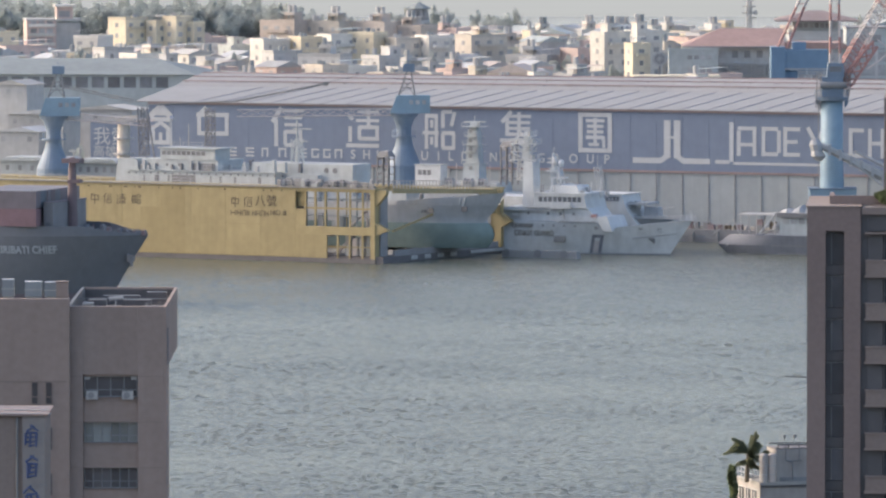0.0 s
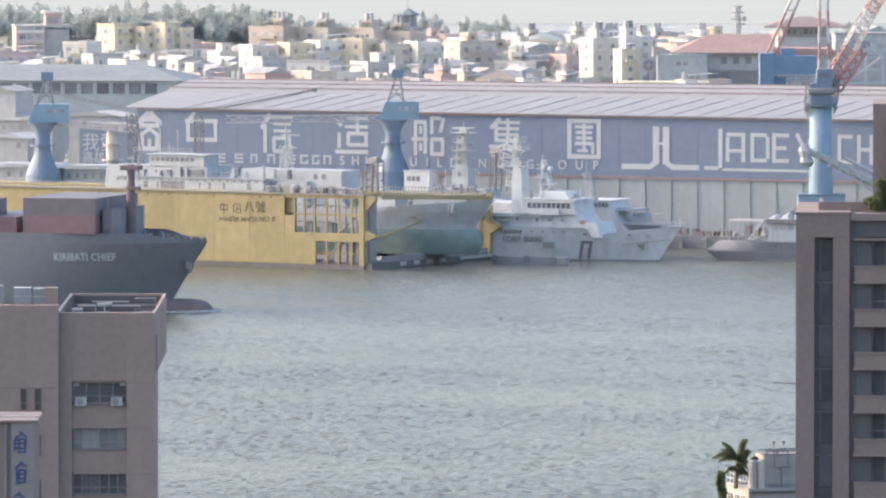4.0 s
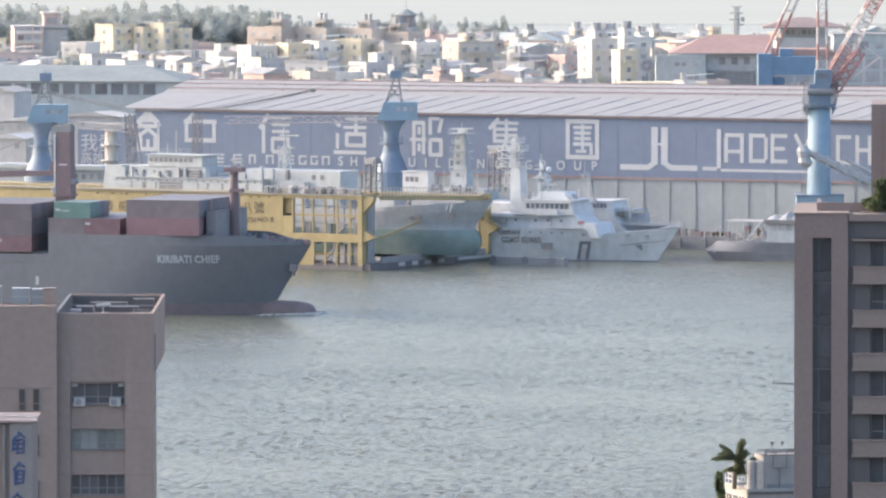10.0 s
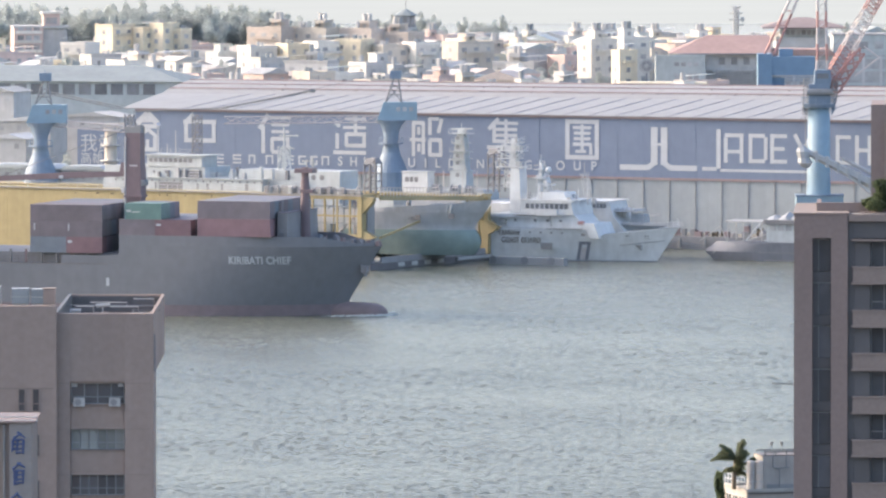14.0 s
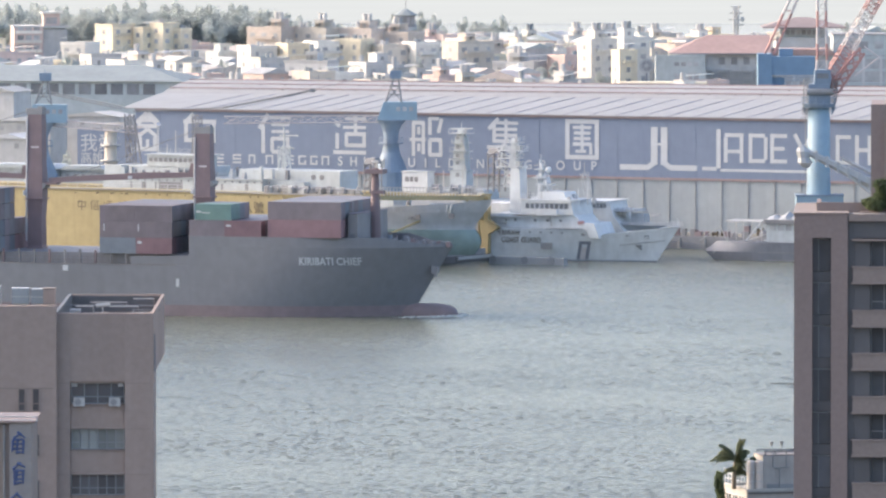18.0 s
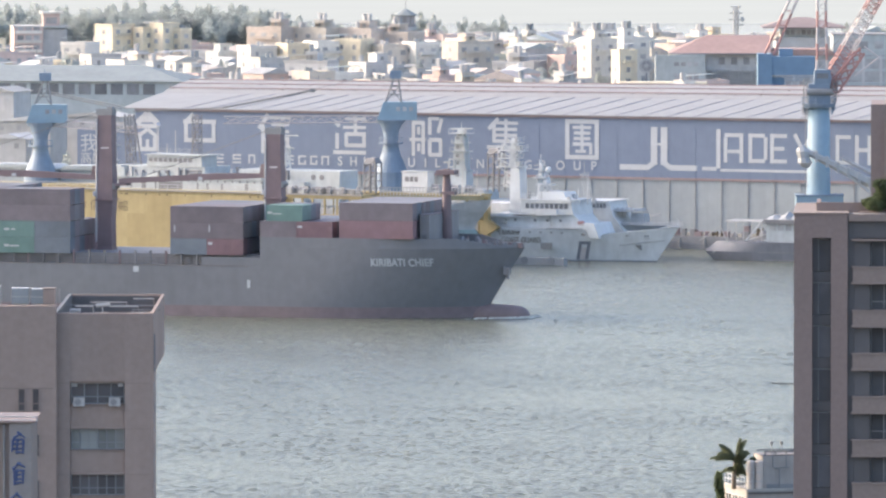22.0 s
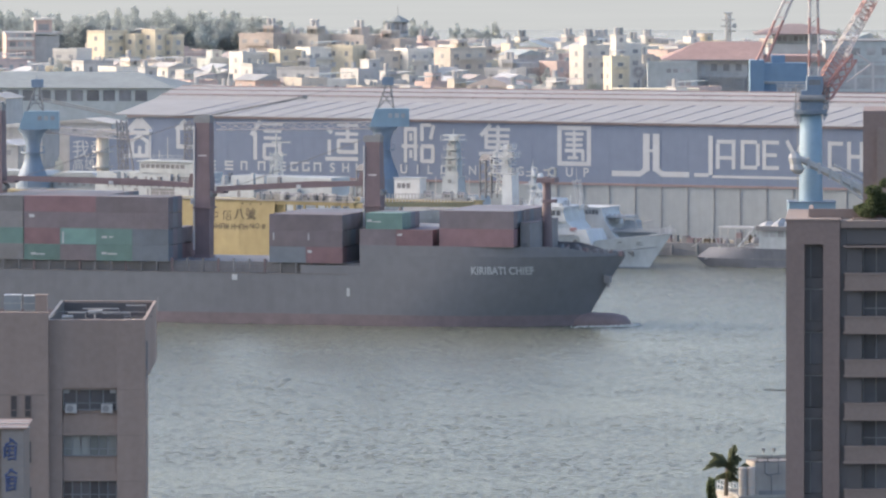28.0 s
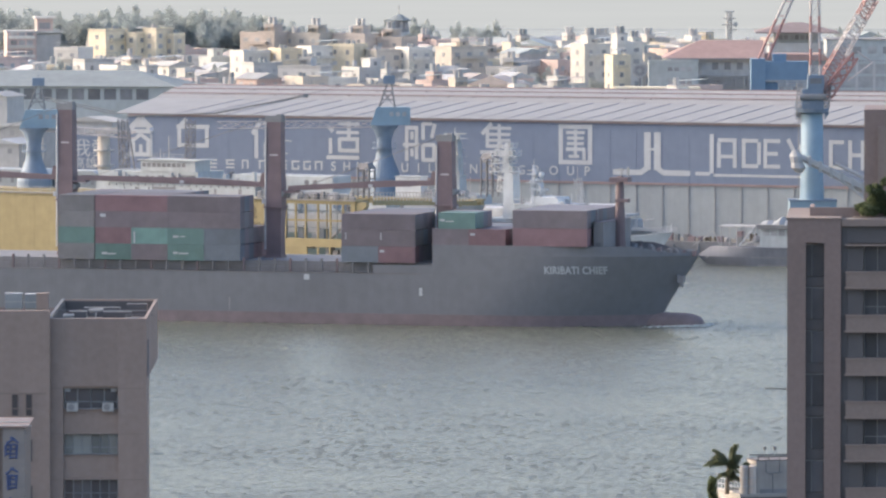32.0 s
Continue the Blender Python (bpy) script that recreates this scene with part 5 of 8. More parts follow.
    for y0 in (10.2, 14.9, 19.5, 24.1):
        part("marker_board", Shape().box(1.505, y0, 0.34, 1.6, y0 + 2.1, 1.05), WHITE_PAINT, t)
    part("edge_plate", Shape().box(1.505, 30.8, 0.5, 1.9, wid - 0.2, 1.0), WHITE_PAINT, t, "pale edge plate")
    for k in range(6):
        part("keel_block", Shape().box(-14 + k * 2.6, 21.8, 1.41, -13 + k * 2.6, 24.2, 1.98), DOCK_DARK, t)
    # patched plating, weld seams and a rubbing strake on the near wall
    part("repair_plate", Shape().box(-48.7, -0.02, 0.6, -44.5, -0.003, 9.0), DOCK_PATCH, t, "duller repainted plate")
    part("repair_plate", Shape().box(-44.45, -0.022, 0.6, -39.3, -0.003, TOPZ - 0.4), DOCK_PATCH, t, "duller repainted plate")
    part("rubbing_strake", Shape().rod((-L, -0.05, 0.9), (xg, -0.05, 0.9), 0.09, n=5), DOCK_YELLOW, t)
    part("weld_seam", Shape().box(-L, -0.012, 6.4, xg, -0.003, 6.46), DOCK_PATCH, t)
    rs = np.random.default_rng(12)
    for k in range(16):
        x = rs.uniform(-60, -17)
        part("scupper", Shape().box(x, -0.03, 12.35, x + 0.35, -0.003, 12.6), INK, t)
    # dark machinery behind the gallery bays, with pipes and a stair
    part("gallery_floor", Shape().box(xg, 0.31, 5.3, -0.95, 3.85, 5.5), DOCK_DARK, t)
    for k in range(7):
        x = xg + 1.6 + k * 2.1
        part("pipe", Shape().rod((x, 0.9, zl1 + 0.7), (x, 0.9, zu1), 0.14, n=6), (JIB_WHITE, DOCK_YELLOW, PANEL_GREY)[k % 3], t)
    part("pipe", Shape().rod((xg + 0.5, 0.8, 11.3), (-1.2, 0.8, 11.1), 0.16, n=6).rod((xg + 0.5, 0.8, 8.3), (-1.2, 0.8, 8.2), 0.14, n=6), PANEL_GREY, t)
    part("stair_flight", Shape().prism([(-6.8, 5.6), (-6.3, 5.6), (-2.2, 9.4), (-2.7, 9.4)], 1.0, 1.6), JIB_WHITE, t)
    part("stair_flight", Shape().prism([(-9.2, 1.2), (-8.7, 1.2), (-5.0, 4.7), (-5.5, 4.7)], 1.0, 1.6), JIB_WHITE, t)
    return t


dock = floating_dock()
for x0, x1 in ((-59.29, -57.49), (-56.53, -54.73), (-53.77, -51.86), (-50.66, -48.63), (-29.65, -28.0), (-27.06, -25.18)):
    zc = 9.46 if x0 > -39.82 else 9.42
    key = {-59.29: "ring", -56.53: "post", -53.77: "bend", -50.66: "twin", -29.65: "ring", -27.06: "post"}[x0]
    sign_mark(x0, x1, zc, zc + 1.75, [(a, b, c, d, w * 0.9) for a, b, c, d, w in BLOCKS[key]] + ([(0.5, -0.1, 0.5, 1.0, 0.11)] if key == "ring" else []),
              "side_mark", INK, "faded dark brush mark on the yellow side", -0.03, dock)
for x0, x1 in ((-29.77, -28.59), (-28.47, -27.53), (-27.41, -26.47), (-26.36, -25.77), (-25.18, -24.47), (-24.36, -23.54), (-23.42, -22.6), (-22.48, -21.78)):
    sign_mark(x0, x1 - 0.1, 7.85, 8.85, [(0.1, 0, 0.1, 1, 0.16), (0.9, 0, 0.9, 1, 0.16), (0.0, 0.5 if int(x0 * 3) % 2 else 0.92, 1, 0.5 if int(x0 * 3) % 2 else 0.92, 0.15)], "side_mark", INK, "", -0.03, dock)
me = lettering("NO 8", 0.95, INK, 1.1)
ob = part("number_lettering", me, INK, dock, "faded dark letters reading NO 8")
ob.matrix_basis = pose(-21.54, -0.03, 8.09)
me = lettering("八號", 1.6, INK, 1.1)
ob = part("number_lettering", me, INK, dock, "faded dark brush characters")
ob.matrix_basis = pose(-24.71, -0.03, 9.84)


# ---- ships ----
def hull_skin(stern, stem, half, levels, nu=26):
    """Side plating between levels: stem(z) gives the bow end, half(u, z) the half width."""
    s = Shape()
    rows = []
    for z in levels:
        row = []
        for k in range(nu + 1):
            u = k / nu
            x = stern + (stem(z) - stern) * u
            row.append((x, half(u, z), z))
        rows.append(row)
    for side in (-1, 1):
        base = len(s.v)
        for row in rows:
            s.v += [(x, side * y, z) for x, y, z in row]
        m = nu + 1
        for j in range(len(levels) - 1):
            for k in range(nu):
                a, b, c, d = base + j * m + k, base + j * m + k + 1, base + (j + 1) * m + k + 1, base + (j + 1) * m + k
                s.f.append((a, b, c, d) if side < 0 else (d, c, b, a))
    m = nu + 1
    half_n = m * len(levels)
    # transom
    q = len(s.v)
    s.v += [s.v[j * m] for j in range(len(levels))] + [s.v[half_n + j * m] for j in range(len(levels))]
    n = len(levels)
    for j in range(n - 1):
        s.f.append((q + n + j, q + j, q + j + 1, q + n + j + 1))
    # top and bottom, on vertices of their own so that the sides shade cleanly
    for j, flip in ((len(levels) - 1, False), (0, True)):
        q = len(s.v)
        s.v += [s.v[j * m + k] for k in range(m)] + [s.v[half_n + j * m + k] for k in range(m)]
        for k in range(nu):
            a, b, c, d = q + k, q + k + 1, q + m + k + 1, q + m + k
            s.f.append((d, c, b, a) if flip else (a, b, c, d))
    return s


def sheer_strip(x0, x1, z0, top, half, n=20, lean=None):
    """A bulwark on both sides that follows the hull's edge and a sloping top line."""
    s = Shape()
    for side in (-1, 1):
        q = len(s.v)
        for k in range(n + 1):
            x = x0 + (x1 - x0) * k / n
            h, zt = half(x), top(x)
            f = lean(x, zt) if lean else 0.0
            s.v += [(x, side * h, z0), (x + f, side * (h + f * 0.15), zt), (x + f, side * max(0.02, h + f * 0.15 - 0.2), zt), (x, side * max(0.02, h - 0.2), z0)]
        for k in range(n):
            for j in range(4):
                a, b = q + k * 4 + j, q + k * 4 + (j + 1) % 4
                s.f.append((a, a + 4, b + 4, b) if side < 0 else (b, b + 4, a + 4, a))
        s.f += [(q, q + 1, q + 2, q + 3), (q + n * 4 + 3, q + n * 4 + 2, q + n * 4 + 1, q + n * 4)]
    return s


def rail_line(parent, pts, h, mat, gap=2.0):
    s = Shape()
    for a, b in zip(pts, pts[1:]):
        a, b = Vector(a), Vector(b)
        n = max(1, int((b - a).length / gap))
        for k in range(n + 1):
            p = a.lerp(b, k / n)
            s.rod(p, p + Vector((0, 0, h)), 0.04, n=3)
        for q in (0.5, 1.0):
            s.rod(a + Vector((0, 0, h * q)), b + Vector((0, 0, h * q)), 0.035, n=3)
    return part("railing", s, mat, parent)


def window_row(parent, x0, x1, y, z0, z1, n, mat=None):
    w = (x1 - x0) / n
    for k in range(n):
        part("window", Shape().box(x0 + w * (k + 0.12), y - 0.03, z0, x0 + w * (k + 0.88), y + 0.03, z1), mat or WINDOW_DARK, parent)


def docked_ship():
    """Patrol ship high in the dock on blocks: grey hull, green bottom, white upperworks."""
    t = thing("docked_ship", DOCK @ pose(0, 23, 0), "white patrol ship with green bottom standing in the dock", "ship")
    xs = -68.09
    bow = lambda z: 10.0 if z < 7.0 else 9.7 + (z - 7.0) * 0.86
    ZH = 9.61
    half = lambda u, z: 6.8 * min(1.0, 0.72 + 0.045 * z) * (0.004 + 0.996 * min(1, (1 - u) * 4.6) ** 0.72)
    foot = lambda z: 9.5 + 1.7 * math.sin(math.pi * max(0.0, min(1.0, (z - 1.8) / 5.2)))
    full = lambda u, z: 6.8 * min(1.0, 0.72 + 0.045 * z) * (0.02 + 0.98 * min(1, (1 - u) * 6.5) ** 0.55)
    part("bottom", hull_skin(xs, foot, full, [2.0, 2.4, 3.0, 3.8, 4.6, 5.4, 6.0, 6.5], 60), GREEN_HULL, t, "dark green antifouled bottom", True)
    part("hull", hull_skin(xs, bow, half, [6.51, 7.1, 7.8, 8.7, ZH]), GREY_HULL, t, "pale grey hull side", True)
    edge = lambda x: half((x - xs) / (bow(ZH) - xs), ZH)
    part("bow_bulwark", sheer_strip(-22.0, bow(ZH) - 0.05, ZH, lambda x: ZH + 0.25 + 2.1 * max(0.0, (x + 22) / 34) ** 2, edge, 30, lambda x, zt: (zt - ZH) * 0.75 * max(0.0, (x - 2) / 10)), GREY_HULL, t, "grey bulwark rising to the bow")
    part("hawse_patch", Shape().box(6.4, -3.6, 8.6, 7.6, -3.4, 9.4).box(1.0, -5.95, 8.4, 2.0, -5.8, 9.2), BOX_DARK, t)
    for k in range(4):
        part("name_bar", Shape().box(-1.04 + k * 0.75, -5.2, 8.3, -1.04 + k * 0.75 + 0.5, -5.1, 8.8), BOX_DARK, t)
    z0 = ZH + 0.02
    rng = np.random.default_rng(40)
    z1, z2, z4 = 14.61, 16.67, 18.83
    part("deckhouse", Shape().box(xs + 5.6, -5.2, z0 - 0.05, -31.32, 5.2, z1), DULL_WHITE, t, "white deckhouse")
    part("deck_edge", Shape().box(xs + 5.4, -5.5, z1 + 0.005, -31.08, 5.5, z1 + 0.15), DULL_WHITE, t)
    part("funnel_block", Shape().prism([(-65.70, z0), (-61.19, z0), (-61.31, 16.69), (-64.84, 16.6)], -5.0, 4.2), DULL_WHITE, t, "white funnel block")
    part("upper_house", Shape().box(-59.97, -4.6, z1 + 0.155, -43.77, 4.4, z2), DULL_WHITE, t)
    bridge = part("bridge", Shape().box(-55.85, -4.8, z2 + 0.005, -44.26, 0.4, z4 - 0.2), DULL_WHITE, t, "white bridge with a row of windows")
    window_row(bridge, -55.61, -46.18, -4.82, 17.49, 18.21, 9, BOX_DARK)
    part("bridge_roof", Shape().box(-56.33, -5.1, z4 - 0.195, -43.53, 0.6, z4), DULL_WHITE, t)
    part("opening", Shape().box(-53.18, -5.23, 12.24, -48.11, -5.1, 13.89), BOX_DARK, t, "dark open bay")
    part("opening", Shape().box(-49.07, -4.63, 14.71, -44.26, -4.5, 16.05), BOX_DARK, t, "dark open bay")
    for px, w in ((-56.82, 0.9), (-59.25, 0.4), (-54.03, 0.4), (-34.90, 0.7), (-45.10, 0.4), (-43.05, 0.5), (-39.93, 0.4)):
        part("door", Shape().box(px, -5.23, 12.66, px + w, -5.15, 13.79), BOX_DARK, t)
    for px in (-58.64, -56.82, -54.76, -52.22):
        part("porthole", Shape().box(px, -4.63, 15.43, px + 0.45, -4.55, 15.95), BOX_DARK, t)
    part("fore_house", Shape().box(-28.81, -4.4, z0, -22.87, 4.2, 14.36), DULL_WHITE, t)
    for k in range(4):
        part("vent", Shape().box(-28.22 + k * 1.15, -4.43, 12.93, -28.22 + k * 1.15 + 0.6, -4.35, 13.54), BOX_DARK, t)
    part("mid_house", Shape().box(-37.42, -3.0, z0, -16.41, 3.4, 16.4), DULL_WHITE, t)
    for px in (-27.18, -21.84, -20.07):
        part("scuttle", Shape().rod((px, -3.05, 15.25), (px, -2.95, 15.25), 0.5, n=10), BOX_DARK, t)
    part("derrick", Shape().truss((-48.22, 0, z4), (-48.22, 0, 25.93), 1.3, 9, 0.1).rod((-49.42, 0, z4), (-48.46, 0, 23.67), 0.12), BOX_DARK, t, "dark lattice post")
    part("derrick", Shape().truss((-63.46, 2, z1), (-63.95, 2, 25.69), 1.3, 9, 0.12).rod((-62.97, 2, 25.48), (-60.55, 1, z1 + 1), 0.2), BOX_DARK, t, "dark lattice post")
    part("mast", Shape().rod((-29.79, 0, z0), (-29.79, 0, 24.02), 0.3, 0.14, n=8).truss((-29.79, 0, z0 + 2), (-29.79, 0, 20.65), 1.6, 6, 0.12), DULL_WHITE, t, "white lattice mast")
    part("mast_leg", Shape().rod((-27.41, 0, z0 + 3), (-29.31, 0, 20.26), 0.16).rod((-31.93, 0, z0 + 3), (-30.27, 0, 20.26), 0.16), DULL_WHITE, t)
    for py, a, b in ((240, -30.74, -26.82), (262, -30.74, -27.65), (280, -30.98, -28.36)):
        zc = {240: 22.5, 262: 20.26, 280: 18.42}[py]
        part("yard", Shape().rod((a, 0, zc), (b, 0, zc), 0.12, n=4), DULL_WHITE, t)
    part("exhaust", Shape().rod((-57.39, 1, z2), (-57.39, 1, 23.2), 0.08).rod((-53.4, 1, z4), (-53.4, 1, 22.86), 0.1).rod((-55.22, 1, z4), (-55.22, 1, 20.46), 0.08), ALU, t)
    part("searchlight", Shape().rod((-55.94, -1, 23.84), (-55.7, -1.2, 24.15), 0.45, n=8).rod((-55.94, -0.8, z4), (-55.94, -0.8, 23.84), 0.1), SIGN_WHITE, t)
    rail_line(t, [(-46.53, -5.3, z1), (-34.32, -5.3, z1)], 1.1, DULL_WHITE)
    rail_line(t, [(-59.09, -4.9, z4), (-46.77, -4.9, z4)], 1.0, DULL_WHITE)
    rail_line(t, [(-23.62, -5.6, z0), (-0.11, -5.0, z0), (8.62, -2.0, z0)], 1.1, DULL_WHITE, 1.2)
    part("foredeck_house", Shape().box(-12.29, -3.4, z0, -5.03, 3, z0 + 2.3), DULL_WHITE, t)
    part("windlass", Shape().rod((1.64, -2, z0 + 0.7), (1.64, 2, z0 + 0.7), 0.7, n=10), DULL_WHITE, t)
    for k in range(22):
        part("scuttle", Shape().box(-62.49 + k * 1.55, -5.24, 13.99, -62.49 + k * 1.55 + 0.35, -5.18, 14.3), BOX_DARK, t)
    for k in range(18):
        x = -66.87 + rng.uniform(0, 1) * (-16.53 - -66.87)
        h = rng.uniform(0.6, 2.4)
        part(("deck_locker", "vent_post", "hose_box")[k % 3], Shape().box(x, -5.0, z1 + 0.16, x + rng.uniform(0.2, 0.9), -4.2, z1 + 0.16 + h, 0.03), (DULL_WHITE, BOX_DARK, GREY_HULL)[int(rng.integers(3))], t)
    for k in range(34):
        u = rng.uniform(0, 1)
        x, z = (-46.05 + u * (-34.32 - -46.05), z1 + 0.15) if k < 14 else (-25.4 + u * (8.04 - -25.4), z0)
        w, h = rng.uniform(0.3, 1.3), rng.uniform(0.5, 1.9)
        y = rng.uniform(-4.0, 2.0)
        shape = Shape().box(x, y, z, x + w, y + 0.9, z + h, 0.05) if k % 2 else Shape().rod((x, y, z), (x + w * 0.4, y, z + h), 0.12 + 0.2 * rng.uniform(), n=7)
        part(("locker", "bollard", "winch", "vent")[k % 4], shape, (DULL_WHITE, BOX_DARK, GREY_HULL, DULL_WHITE)[int(rng.integers(4))], t)
    return t


docked_ship()
rng = np.random.default_rng(21)
kinds = [("winch", GREY_HULL, "grey deck winch on the dock wall"), ("equipment_box", BOX_DARK, "dark equipment box on the dock wall"), ("hose_reel", DARK_STEEL, "dark hose reel on the dock wall"), ("equipment_box", DOCK_DARK, "grey equipment box on the dock wall")]
for k in range(52):
    name, mat, label = kinds[rng.integers(4)]
    x = -20.5 + rng.uniform(0, 1) * 19.0
    t = thing(name, DOCK @ pose(x, rng.uniform(1.0, 3.5), TOPZ), label, name.replace("_", " "))
    w, h = rng.uniform(0.4, 1.2), rng.uniform(0.5, 1.4)
    part("body", Shape().box(-w / 2, -0.4, 0, w / 2, 0.5, h * 0.75), mat, t)
    part("top", Shape().rod((-w / 2, 0, h * 0.8), (w / 2, 0, h * 0.8), h * 0.22, n=8), mat, t)


def dark_tower(x, y, z, h, w):
    """Dark steel gangway tower with two narrow openings."""
    t = thing("gangway_tower", pose(x, y, z, 0, 0, -30), "dark steel stair tower on the dock", "tower", "stair towers of the dock")
    s = Shape()
    for a in (-w / 2, 0, w / 2):
        for b in (-w / 2, w / 2):
            s.rod((a, b, 0), (a, b, h), 0.16, n=5)
    part("frame", s, BOX_DARK, t)
    for k in range(4):
        zk = h * (k + 0.6) / 4
        part("landing", Shape().box(-w / 2, -w / 2, zk, w / 2, w / 2, zk + 0.12), BOX_DARK, t)
        part("flight", Shape().rod((-w / 2, -w / 2, zk), (w / 2, -w / 2, zk + h / 4 * 0.9), 0.12, n=4), BOX_DARK, t)
    part("cap", Shape().box(-w / 2 - 0.2, -w / 2 - 0.2, h, w / 2 + 0.2, w / 2 + 0.2, h + 1.0, 0.5), BOX_DARK, t)


dark_tower(-12.41, 1501, 13.3, 5.2, 2.2)
dark_tower(9.71, 1536, 12.0, 6.9, 2.3)
# on the far dock wall: a white cabin and a pair of cable winches
cabin = thing("control_cabin", DOCK @ pose(-16.6, 42.6, 11.78), "white dock control cabin on the far side wall", "cabin")
part("wall", Shape().box(0, 0, 0, 5.3, 2.4, 3.75), SHIP_WHITE, cabin)
part("roof", Shape().box(-0.2, -0.2, 3.755, 5.5, 2.6, 3.92), DULL_WHITE, cabin)
window_row(cabin, 0.5, 3.4, -0.02, 2.0, 2.9, 3, BOX_DARK)
for dx in (-9.6, -5.6, -2.6):
    winch = thing("mooring_winch", DOCK @ pose(dx, 42.9, 11.78), "dark mooring winch on the far dock wall", "winch", "winches of the dock")
    part("bed", Shape().box(-1.2, -0.8, 0, 1.2, 0.9, 0.3), DARK_STEEL, winch)
    part("drum", Shape().rod((-0.7, 0, 1.0), (0.7, 0, 1.0), 0.5, n=14), BOX_DARK, winch)
    for q in (-0.8, 0.75):
        part("flange", Shape().rod((q, 0, 1.0), (q + 0.08, 0, 1.0), 0.7, n=16), GREY_HULL, winch)
    part("lamp_post", Shape().rod((1.5, 0, 0), (1.5, 0, 4.2), 0.06, n=5), JIB_WHITE, winch)


def sensor_mast(x, y, z0, z1, label):
    """White warship-like tower mast with platforms."""
    t = thing("moored_ship", pose(x, y, 0, 0, 0, -24), label, "ship")
    half = lambda u, v: 5.0 * (0.3 + 0.7 * min(1, (1 - u) * 4)) * min(1, (0.75 + 0.03 * v))
    part("hull", hull_skin(-30, lambda z: 30 + z * 0.6, half, [-1, 0.5, 3, 6]), DULL_WHITE, t, "white hull", True)
    part("deckhouse", Shape().box(-18, -4, 6, 10, 4, 9).box(-10, -3.6, 9, 6, 3.6, z0 - 0.005), DULL_WHITE, t)
    hgt = z1 - z0
    for name, w, a, b in (("mast_foot", 1.7, 0.0, 0.3), ("mast_house", 1.25, 0.3, 0.62), ("mast_house", 1.05, 0.62, 0.88), ("mast_head", 0.7, 0.88, 1.0)):
        part(name, Shape().box(-w, -w, z0 + hgt * a, w, w, z0 + hgt * b - 0.005, 0.12), DULL_WHITE, t)
    for w, q in ((1.9, 0.3), (1.5, 0.5), (1.7, 0.62), (1.3, 0.76), (1.9, 0.92)):
        part("platform", Shape().box(-w, -1.7, z0 + hgt * q, w, 1.7, z0 + hgt * q + 0.12), DULL_WHITE, t)
        rail_line(t, [(-w, -1.7, z0 + hgt * q), (w, -1.7, z0 + hgt * q)], 0.8, DULL_WHITE, 0.9)
        part("sensor", Shape().rod((w - 0.5, -1.5, z0 + hgt * q + 0.12), (w - 0.5, -1.5, z0 + hgt * q + 1.0), 0.25, n=8), ALU, t)
        part("opening", Shape().box(-0.4, -1.78, z0 + hgt * q - 1.0, 0.3, -1.72, z0 + hgt * q - 0.3), DARK_STEEL, t)
    part("antenna", Shape().rod((-2.2, 0, z1), (2.2, 0, z1 + 0.1), 0.15).rod((0, 0, z1), (0, 0, z1 + 1.2), 0.08), DULL_WHITE, t)
    window_row(t, -9, 5, -3.65, z0 - 1.6, z0 - 0.7, 9)


sensor_mast(3.46, 1574, 10.8, 21.93, "white ship moored behind the dock with a tall mast")


